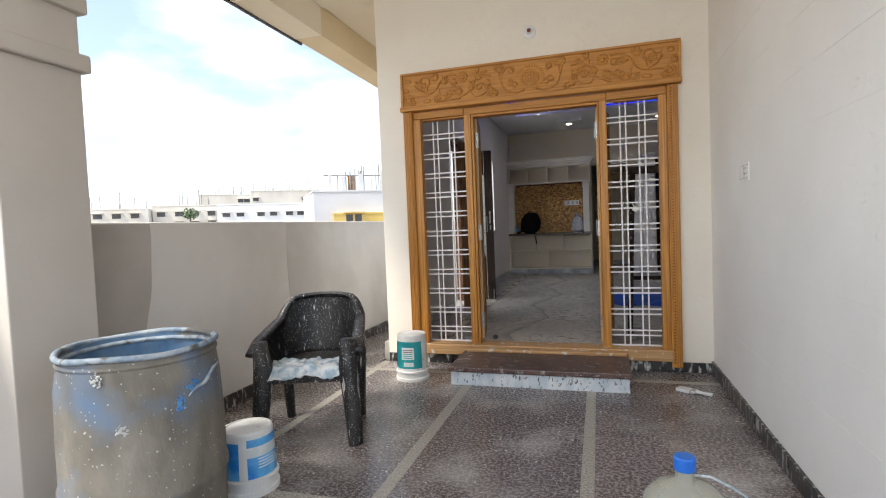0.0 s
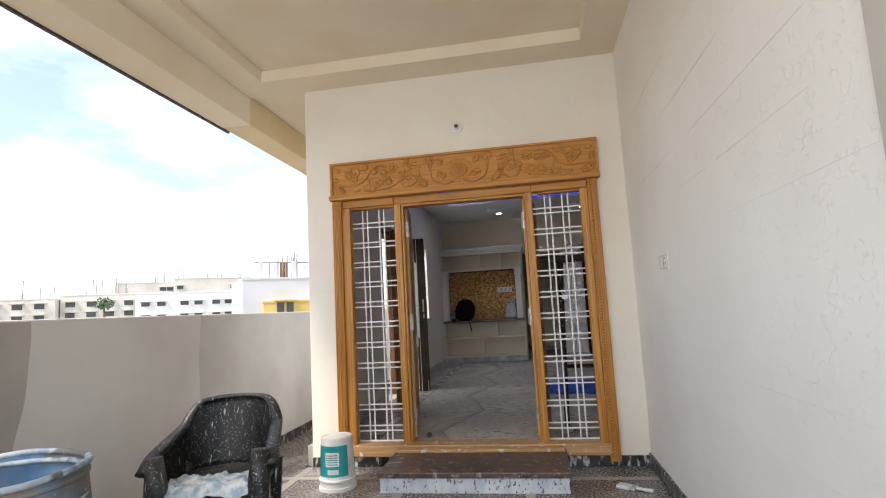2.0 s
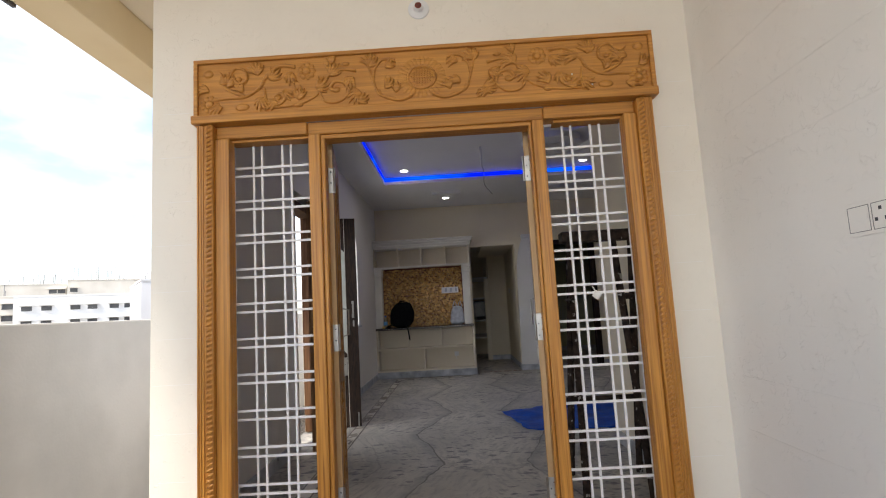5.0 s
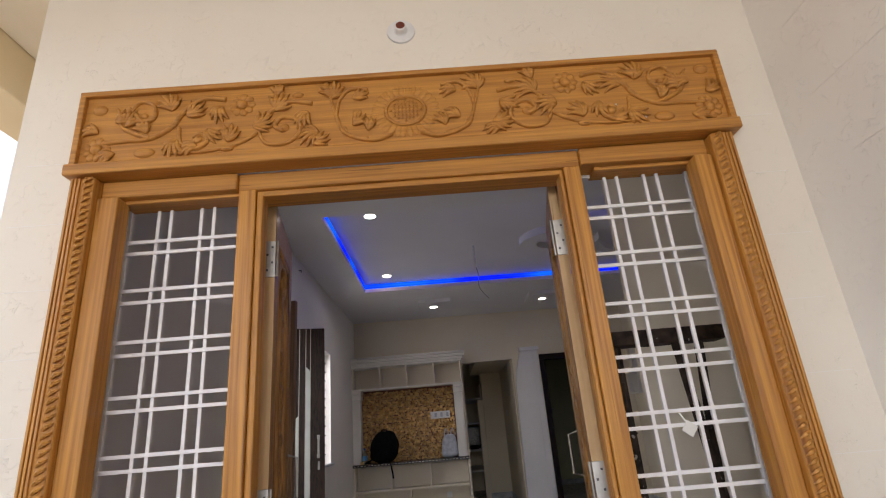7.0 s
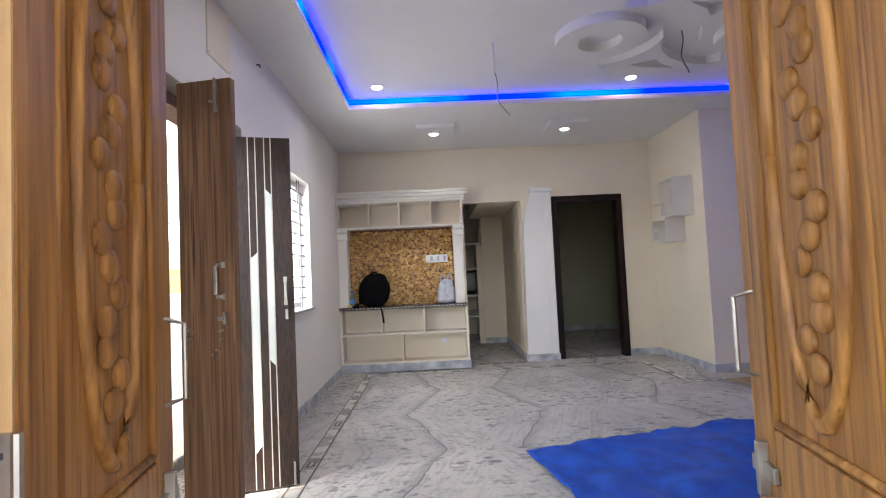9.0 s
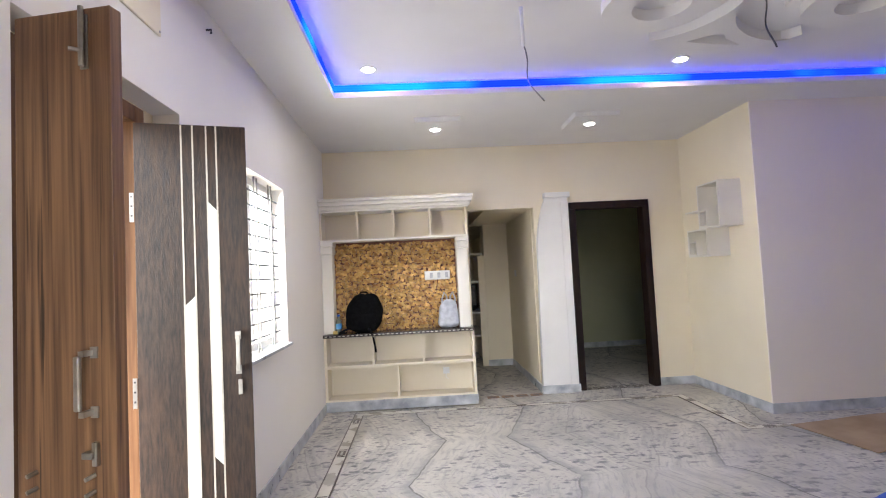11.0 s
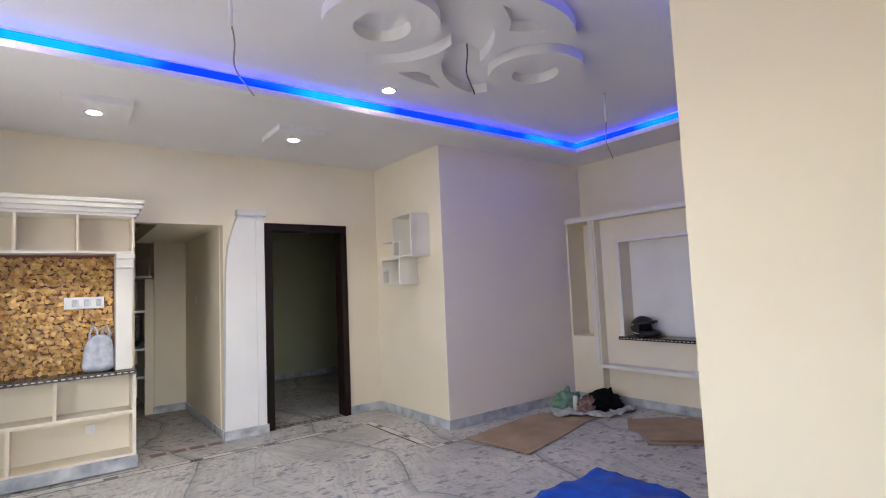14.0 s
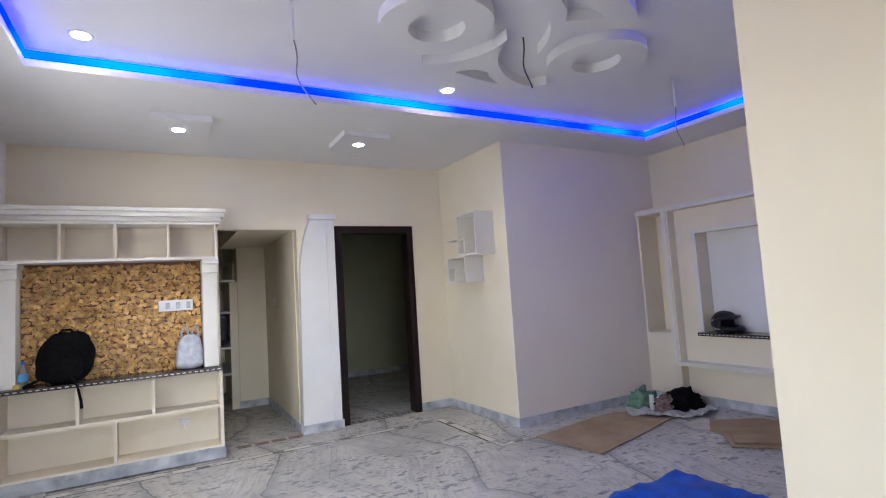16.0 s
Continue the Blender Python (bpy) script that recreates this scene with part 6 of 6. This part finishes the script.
def bucket(x, y, rz, rb, rt, h, label, blue):
    """A paint bucket standing upside down on its rim; rb at the floor, rt at the top."""
    b = thing("paint_bucket", (x, y, 0), label, "bucket", rz=rz)
    part("body", lathe([(rb * 0.98, 0.0), (rb * 1.06, 0.0), (rb * 1.06, 0.022), (rb * 0.99, 0.026), (rb * 0.99, 0.06), (rb * 1.05, 0.063), (rb * 1.05, 0.075), (rb * 0.97, 0.08), (rt, h - 0.012), (rt * 0.97, h - 0.001), (rt * 0.90, h), (rt * 0.88, h - 0.006), (0, h - 0.006)], 44), "bucket_white", b, smooth=False, world=False)

    def rad(z):
        return rb * 0.97 + (rt - rb * 0.97) * (z - 0.08) / (h - 0.092)

    def band(name, a0, a1, z0, z1, mat, off=0.0012, lbl="", ragged=0.0):
        bm = bmesh.new()
        n = 22
        lo = [bm.verts.new(((rad(z0) + off) * math.cos(a0 + (a1 - a0) * i / n), (rad(z0) + off) * math.sin(a0 + (a1 - a0) * i / n), z0)) for i in range(n + 1)]
        hi = []
        for i in range(n + 1):
            zz = z1 - (ragged * (0.5 + 0.5 * math.sin(i * 2.7)) if ragged else 0)
            a = a0 + (a1 - a0) * i / n
            hi.append(bm.verts.new(((rad(zz) + off) * math.cos(a), (rad(zz) + off) * math.sin(a), zz)))
        for i in range(n):
            bm.faces.new((lo[i], lo[i + 1], hi[i + 1], hi[i]))
        return part(name, bm, mat, b, lbl, world=False)
    if blue:
        band("label", -1.15, 0.9, 0.085, h * 0.62, "label_blue", lbl="blue lower label band")
        band("label", -1.15, 0.9, h * 0.40, h * 0.62, "label_blue", 0.0020, "blue label band")
        band("label", -1.15, 0.9, h * 0.62, h * 0.80, "label_pale", 0.0016, "pale label field")
        band("label", -1.15, 0.9, h * 0.78, h * 0.90, "label_blue", 0.0024, "ragged blue label edge", 0.0)
        band("label", -2.6, -1.45, 0.085, h * 0.86, "label_blue", 0.0018, "blue side label")
        for k in range(4):
            band("text_bar", -0.75, 0.35 - 0.1 * k, h * (0.44 + 0.045 * k), h * (0.46 + 0.045 * k), "label_pale", 0.0032)
    else:
        band("label", -2.5, -0.55, 0.10, h * 0.86, "label_teal", lbl="teal green label")
        band("label", -2.95, -2.45, 0.10, h * 0.86, "label_navy", 0.0018, "dark blue label edge")
        band("label", -1.95, -1.10, h * 0.48, h * 0.74, "label_pale", 0.0022, "pale label field")
        for k in range(5):
            band("text_bar", -1.88, -1.2, h * (0.51 + 0.042 * k), h * (0.528 + 0.042 * k), "red_cloth" if k > 2 else "label_teal", 0.0032)
        band("text_bar", -1.8, -1.15, h * 0.33, h * 0.42, "label_pale", 0.0026)
    return b


bucket(-1.113, 2.28, 10, 0.125, 0.112, 0.29, "upside-down white paint bucket with blue label", True)
bucket(-0.952, 4.06, 0, 0.125, 0.112, 0.355, "upside-down white paint bucket with teal label", False)

# plastic armchair


def chair_top(au):
    """Height of the chair's upper edge from the middle of the back (0) to the arm's end (1)."""
    if au < 0.22:
        return 0.775 - 0.25 * au * au
    if au < 0.5:
        f = (au - 0.22) / 0.28
        return 0.763 - 0.125 * f * f * (3 - 2 * f)
    if au < 0.88:
        return 0.638 - 0.075 * (au - 0.5) / 0.38
    return 0.563 - 0.06 * (au - 0.88) / 0.12


ch = thing("plastic_chair", (-1.165, 2.988, 0), "black plastic armchair spattered with white paint", "chair", rz=17)
bm = bmesh.new()
NU, NV = 40, 10
grid = []
for i in range(NU + 1):
    u = -1 + 2 * i / NU
    au = abs(u)
    if au > 0.5:
        f = (au - 0.5) / 0.5
        x = math.copysign(0.225 + 0.04 * f, u)
        y = 0.10 - 0.33 * f
    else:
        a = u / 0.5 * math.pi / 2
        x, y = 0.225 * math.sin(a), 0.10 + 0.14 * math.cos(a)
    top = chair_top(au)
    col = []
    for j in range(NV + 1):
        f = j / NV
        z = 0.40 + (top - 0.40) * f
        lean = 1 + 0.10 * f
        col.append(bm.verts.new((x * lean, y + (0.07 * f if au < 0.5 else 0.07 * f * max(0, 1 - (au - 0.5) * 3)), z)))
    grid.append(col)
for i in range(NU):
    for j in range(NV):
        bm.faces.new((grid[i][j], grid[i + 1][j], grid[i + 1][j + 1], grid[i][j + 1]))
r = bmesh.ops.solidify(bm, geom=list(bm.faces), thickness=0.010)
part("backrest", bm, "chair_plastic", ch, smooth=True, world=False)
bm = bmesh.new()
rimp = []
for i in range(NU + 1):
    u = -1 + 2 * i / NU
    au = abs(u)
    if au > 0.5:
        f = (au - 0.5) / 0.5
        x, y = math.copysign(0.225 + 0.04 * f, u), 0.10 - 0.33 * f
    else:
        a = u / 0.5 * math.pi / 2
        x, y = 0.225 * math.sin(a), 0.10 + 0.14 * math.cos(a)
    top = chair_top(au)
    rimp.append((x * 1.12, y + (0.07 if au < 0.5 else 0.07 * max(0, 1 - (au - 0.5) * 3)), top))
tube(bm, rimp, [0.020 + 0.016 * min(1.0, abs(-1 + 2 * i / NU) / 0.7) for i in range(NU + 1)], 10, squash=(2, 0.55))
part("arm_rim", bm, "chair_plastic", ch, smooth=True, world=False)
bm = extrude_poly([(-0.255, -0.23), (0.255, -0.23), (0.25, 0.05), (0.17, 0.2), (0, 0.235), (-0.17, 0.2), (-0.25, 0.05)], 0.388, 0.412)
part("seat", bm, "chair_plastic", ch, world=False)
part("seat_apron", boxes((-0.25, 0.25, -0.238, -0.222, 0.345, 0.41), bevel=0.006), "chair_plastic", ch, world=False)
for sx, y0, y1 in ((-1, -0.225, -0.255), (1, -0.225, -0.255), (-1, 0.17, 0.21), (1, 0.17, 0.21)):
    x0, x1 = sx * 0.235, sx * (0.265 if y0 < 0 else 0.225)
    bm = bmesh.new()
    tube(bm, [(x1, y1, 0.0), (x1 + (x0 - x1) * 0.4, y1 + (y0 - y1) * 0.4, 0.2), (x0, y0, 0.42), (x0 * 1.05, y0, 0.58 if y0 < 0 else 0.45)], [0.040, 0.048, 0.056, 0.040] if y0 < 0 else [0.027, 0.034, 0.044, 0.035], 10)
    part("leg", bm, "chair_plastic", ch, smooth=True, world=False)
rag = bmesh.new()
bmesh.ops.create_grid(rag, x_segments=30, y_segments=20, size=1.0)
for v in rag.verts:
    x, y = v.co.x * 0.20, v.co.y * 0.11
    n1 = noise.noise(Vector((x * 16, y * 16, 3))) + 0.5 * noise.noise(Vector((x * 40, y * 40, 1)))
    drop = max(0.0, -y - 0.085) * 2.2
    v.co = Vector((x + 0.02 * noise.noise(Vector((y * 14, 1, 2))), y + 0.02 * noise.noise(Vector((x * 14, 4, 2))), 0.030 + 0.030 * n1 - drop))
r = bmesh.ops.solidify(rag, geom=list(rag.faces), thickness=0.003)
rg = solo("rag_cloth", rag, "cloth", "crumpled blue and white checked cloth on the chair seat", "cloth", smooth=True)
rg.matrix_basis = pose(-1.125, 2.838, 0.405, 0, 0, 17)

jx, jy = 0.713, 1.972
wj = thing("water_jar", (jx, jy, 0), "clear plastic water jar with blue cap on the porch floor", "water jar")
part("body", lathe([(0.0, 0.0), (0.12, 0.0), (0.133, 0.02), (0.135, 0.07), (0.128, 0.085), (0.135, 0.10), (0.135, 0.17), (0.128, 0.185), (0.135, 0.20), (0.135, 0.29), (0.125, 0.335), (0.09, 0.372), (0.045, 0.392), (0.030, 0.40), (0.028, 0.44), (0.0, 0.44)], 44), "clear_plastic", wj, smooth=True, world=False)
part("cap", lathe([(0.0, 0.475), (0.030, 0.475), (0.034, 0.470), (0.034, 0.432), (0.029, 0.43), (0.0, 0.43)], 28), "cap_blue", wj, "bright blue cap", world=False)
part("carry_string", tube(bmesh.new(), [(0.03, 0.01, 0.41), (0.08, 0.03, 0.40), (0.15, 0.05, 0.36), (0.19, 0.06, 0.33), (0.20, 0.05, 0.12), (0.24, 0.04, 0.005)], 0.004, 6), "cloth", wj, smooth=True, world=False)

wj.scale = (0.95, 0.95, 0.95)

pb = thing("paint_brush", (1.06, 4.02, 0), "flat white-caked paint brush lying on the floor", "paint brush", rz=-32)
part("bristles", boxes((-0.11, -0.02, -0.035, 0.035, 0.0, 0.022), bevel=0.006), "bucket_white", pb, world=False)
part("ferrule", boxes((-0.02, 0.015, -0.032, 0.032, 0.002, 0.022), bevel=0.003), "grey_cloth", pb, world=False)
part("handle", tube(bmesh.new(), [(0.015, 0, 0.012), (0.05, 0, 0.012), (0.12, 0, 0.012)], [0.016, 0.010, 0.013], 10), "bucket_white", pb, smooth=True, world=False)

# ---- distance: houses beyond the parapet ----
EYE0 = Vector((0.47, 0.246, 0))
FWD, SID = Vector((-0.602, 0.799, 0)), Vector((0.799, 0.602, 0))
HY = math.degrees(math.atan2(0.602, 0.799))


def house(d, s0, s1, depth, z1, mat, label, rows=(), roof_posts=(), rails=False, pane_w=0.9, pane_h=0.55):
    """A far house whose front stands d metres ahead, between s0 and s1 sideways."""
    mid = EYE0 + FWD * d + SID * ((s0 + s1) / 2)
    h = thing("house", (mid.x, mid.y, -3.4), label, "house", "far houses", rz=HY)
    w = (s1 - s0) / 2
    part("wall", boxes((-w, w, 0, depth, 0, z1 + 3.4)), mat, h, world=False)
    part("roof", boxes((-w - 0.03, w + 0.03, -0.04, depth + 0.03, z1 + 3.4, z1 + 3.52)), mat, h, world=False)
    for z, xs in rows:
        for x in xs:
            wn_ = part("window", boxes((x - pane_w / 2, x + pane_w / 2, -0.02, 0.10, z + 3.4 - pane_h / 2, z + 3.4 + pane_h / 2)), "dark_pane", h, world=False)
            part("sunshade", boxes((x - pane_w / 2 - 0.15, x + pane_w / 2 + 0.15, -0.35, 0.0, z + 3.4 + pane_h / 2 + 0.05, z + 3.4 + pane_h / 2 + 0.13)), mat, wn_, world=False)
    for x, hgt, thick in roof_posts:
        if thick > 0.1:
            part("column", boxes((x - thick / 2, x + thick / 2, 0.3, 0.3 + thick, z1 + 3.55, z1 + 3.55 + hgt)), mat, h, world=False)
        else:
            part("rebar", tube(bmesh.new(), [(x, 0.5, z1 + 3.5), (x + 0.02, 0.5, z1 + 3.55 + hgt)], thick, 5), "wire_grey", h, world=False)
    return h


hr = random.Random(3)
posts = lambda a, b, n, lo=0.4, hi=1.1: [(hr.uniform(a, b), hr.uniform(lo, hi), 0.045) for _ in range(n)]
house(70, -19.5, -11.5, 8, 4.6, "house_beige", "beige unfinished flat-roofed house", [(3.85, (-3.0, -1.2, 0.7, 2.6)), (2.6, (-3.0, -1.2, 0.7, 2.6))], posts(-3.8, 3.8, 9, 0.4, 2.2))
house(72, -11.4, -3.9, 8, 5.0, "house_beige", "beige unfinished flat-roofed house", [(4.0, (-2.8, -0.8, 1.0, 2.9)), (2.8, (-2.8, -0.8, 1.0, 2.9))], posts(-3.5, 3.5, 10, 0.4, 2.0))
house(60, -3.4, 6.6, 8, 4.35, "house_white", "white painted flat-roofed house with rows of small windows", [(3.3, (-4.1, -2.7, -0.6, 0.7, 2.4, 3.6)), (2.0, (-4.1, -2.7, -0.6, 0.7, 2.4, 3.6))], pane_w=0.75, pane_h=0.4)
house(95, -8.0, 0.0, 10, 7.9, "house_beige", "beige unfinished house with starter bars on its roof", [(6.9, (2.4, 3.4))], posts(-3.5, 3.6, 14, 0.5, 1.4))
house(94, 0.1, 11.6, 10, 8.4, "house_beige", "beige unfinished house with starter bars on its roof", [(7.0, (-5.0, 3.0))], posts(-5.5, 5.5, 26, 0.5, 2.0))
house(35, 3.9, 11.5, 7, 3.75, "house_grey", "grey plastered house with unfinished roof columns", (), [(-2.6, 1.0, 0.22), (0.2, 0.8, 0.22), (3.3, 0.9, 0.22), (-1.7, 0.9, 0.25), (-0.5, 1.1, 0.3), (1.0, 1.35, 0.25), (1.35, 1.35, 0.25), (2.6, 1.1, 0.25)] + posts(-2.2, 3.0, 30, 0.9, 2.1))
crate = EYE0 + FWD * 35.6 + SID * 6.6
fc = thing("formwork_panel", (crate.x, crate.y, 3.87), "rusty orange formwork panel between roof columns", "panel", rz=HY)
part("panel", boxes((-0.28, 0.28, 0, 0.06, 0, 1.0)), "rust_panel", fc, world=False)
part("beam", boxes((-1.9, 2.2, 0.0, 0.10, 1.0, 1.08)), "wire_grey", fc, world=False)
house(34.6, 5.1, 11.0, 0.5, 2.22, "house_yellow", "yellow painted house front", [(1.9, (-1.9, -1.3))], pane_w=0.45, pane_h=0.7)
for s, d, z in ((-6.6, 66, 4.3), (-20.0, 60, 2.8), (3.0, 120, 6.0)):
    q = EYE0 + FWD * d + SID * s
    z -= 0.5
    tree = thing("tree", (q.x, q.y, -3.4), "distant green leafy tree among the houses", "tree", "far trees")
    part("trunk", tube(bmesh.new(), [(0, 0, 0), (0.1, 0, (z + 3.4) * 0.5), (-0.1, 0.1, z + 3.0)], [0.25, 0.18, 0.08], 8), "bark", tree, smooth=True, world=False)
    bm = bmesh.new()
    for k in range(260):
        a, b_, rr = hr.uniform(0, 6.28), hr.uniform(-1, 1), hr.uniform(0.2, 0.95)
        c0 = Vector((rr * math.cos(a) * math.sqrt(1 - b_ * b_), rr * math.sin(a) * math.sqrt(1 - b_ * b_), z + 3.4 + 0.75 * rr * b_))
        m0 = Matrix.Translation(c0) @ Euler((hr.uniform(0, 3), hr.uniform(0, 3), hr.uniform(0, 3))).to_matrix().to_4x4()
        vs = [bm.verts.new(m0 @ Vector(p)) for p in ((-0.16, 0, 0), (0, -0.09, 0.02), (0.18, 0, 0), (0, 0.09, 0.02))]
        bm.faces.new(vs)
    part("crown", bm, "leaf", tree, world=False)

# ---- floor pieces ----
fl_hall = bpy.data.objects["floor_hall"]


def pieces(name, parent, rows, mat, z0, z1, gap=0.0015):
    cache = {}
    for x0, x1, y0, y1 in rows:
        key = (round(x1 - x0, 3), round(y1 - y0, 3))
        if key not in cache:
            cache[key] = mesh_of(name, boxes((-key[0] / 2 + gap, key[0] / 2 - gap, -key[1] / 2 + gap, key[1] / 2 - gap, z0, z1)), mat)
        ob = new(name, cache[key])
        ob.matrix_basis = pose((x0 + x1) / 2, (y0 + y1) / 2, 0)
        ob.parent = parent


slabs = []
ys = [4.62, 4.96, 5.86, 6.76, 7.66, 8.56, 9.46, 10.40]
xs = [-0.845, 0.22, 1.30, 2.39, 3.46, 4.84]
for ya, yb in zip(ys, ys[1:]):
    for xa, xb in zip(xs, xs[1:]):
        if not (xa >= 2.3 and yb > 9.5):
            slabs.append((xa, min(xb, 2.40) if ya > 9.4 else xb, ya, yb))
for ya, yb in zip(ys, ys[1:]):
    slabs.append((-1.26, -0.945, ya, yb))
slabs += [(-1.26, -0.945, 10.40, 10.60), (0.40, 1.105, 10.60, 11.6), (0.40, 1.105, 11.6, 12.77), (1.105, 2.86, 10.60, 10.93), (2.56, 2.86, 9.46, 10.60), (2.86, 4.84, 9.46, 9.605),
          (1.605, 2.385, 11.06, 12.2), (1.605, 2.385, 12.2, 13.2), (1.605, 3.2, 13.2, 13.98), (2.385, 3.2, 11.06, 13.2)]
pieces("marble_slab", fl_hall, slabs, "marble", FL - 0.012, FL, 0.0006)
line_rows = [(-0.945, -0.935, 4.62, 10.505), (-0.857, -0.845, 4.62, 10.42), (-0.945, 0.40, 10.505, 10.517), (-0.845, 2.40, 10.401, 10.407), (0.40, 2.483, 10.477, 10.483), (2.401, 2.407, 9.25, 10.40), (2.477, 2.483, 9.33, 10.475), (2.409, 2.84, 9.251, 9.257), (2.484, 2.84, 9.327, 9.333)]
pieces("inlay_line", fl_hall, line_rows, "inlay_dark", FL - 0.01, FL + 0.0010, 0.0)
pieces("inlay_band", fl_hall, [(-0.935, -0.857, 4.62, 10.505), (-0.857, 0.40, 10.42, 10.505), (0.40, 2.40, 10.407, 10.477), (2.407, 2.477, 9.33, 10.475), (2.409, 2.84, 9.257, 9.327)], "inlay_white", FL - 0.011, FL + 0.0003, 0.0)
pieces("marble_slab", fl_hall, [(0.40, 2.56, 10.484, 10.60), (2.484, 2.56, 9.46, 10.475)], "marble", FL - 0.012, FL, 0.0006)
motif = [(-0.928, -0.864, yc + dy, yc + dy + 0.012) for yc in [4.808 + 0.9 * k for k in range(7)] for dy in (-0.085, 0.073)]
motif_sq = [(-0.925, -0.867, 4.753 + k * 0.9, 4.863 + k * 0.9) for k in range(7)] + [(0.1 + k * 0.62, 0.2 + k * 0.62, 10.42, 10.465) for k in range(4)] + [(2.42, 2.465, 9.7 + 0.5 * k, 9.78 + 0.5 * k) for k in range(2)] + [(2.56, 2.66, 9.27, 9.315)]
pieces("inlay_square", fl_hall, motif_sq, "inlay_dark", FL - 0.01, FL + 0.0016, 0.0)
pieces("inlay_mark", fl_hall, [(-0.905, -0.887, 4.77 + k * 0.9, 4.846 + k * 0.9) for k in range(7)], "inlay_pale", FL - 0.01, FL + 0.0022, 0.0)
pieces("inlay_bar", fl_hall, motif, "inlay_dark", FL - 0.01, FL + 0.0014, 0.0)

pieces("inlay_panel", fl_hall, [(0.47 + 0.16 * k, 0.60 + 0.16 * k, 10.80, 10.90) for k in range(4)], "inlay_brown", FL - 0.01, FL + 0.0012, 0.0)
pieces("inlay_square", fl_hall, [(0.505 + 0.16 * k, 0.565 + 0.16 * k, 10.825, 10.875) for k in range(4)], "inlay_dark", FL - 0.01, FL + 0.0020, 0.0)
pieces("inlay_band", fl_hall, [(1.62, 2.38, 10.945, 11.045)], "inlay_pale", FL - 0.01, FL + 0.0008, 0.0)
pieces("inlay_line", fl_hall, [(1.62, 2.38, 10.935, 10.945), (1.62, 2.38, 11.045, 11.055)], "inlay_dark", FL - 0.01, FL + 0.0010, 0.0)
pieces("inlay_square", fl_hall, [(1.635 + 0.075 * k, 1.685 + 0.075 * k, 10.965, 11.025) for k in range(10)], "inlay_dark", FL - 0.01, FL + 0.0018, 0.0)

fl_porch = bpy.data.objects["floor_porch"]
cols = [(-1.96, -1.39), (-1.33, -0.51), (-0.445, 0.372), (0.432, 1.262)]
yrow = [(-3.0, -0.9), (-0.9, 0.3), (0.3, 1.28), (1.28, 2.215), (2.275, 3.2), (3.2, 4.215), (4.275, 4.512)]
pieces("stone_slab", fl_porch, [(xa, xb, ya, yb) for xa, xb in cols for ya, yb in yrow], "porch_stone", -0.012, 0.0, 0.0012)
pieces("stone_slab", fl_porch, [(-1.96, -1.42, 4.512 + k, 5.512 + k) for k in range(8)], "porch_stone", -0.012, 0.0, 0.0012)
strips = [(xa, xb, ya, yb) for xa, xb in ((-1.39, -1.33), (-0.51, -0.445), (0.372, 0.432)) for ya, yb in ((-3.0, 0.3), (0.3, 1.28), (1.28, 2.215), (2.275, 3.2), (3.2, 4.215))]
strips += [(-1.39, -1.33, 4.275, 4.512)] + [(xa, xb, ya, yb) for ya, yb in ((2.215, 2.275), (4.215, 4.275)) for xa, xb in ((-1.96, -1.33), (-1.33, -0.445), (-0.445, 0.432), (0.432, 1.262))]
pieces("pale_strip", fl_porch, strips, "speckled_strip", -0.012, 0.0008, 0.0)
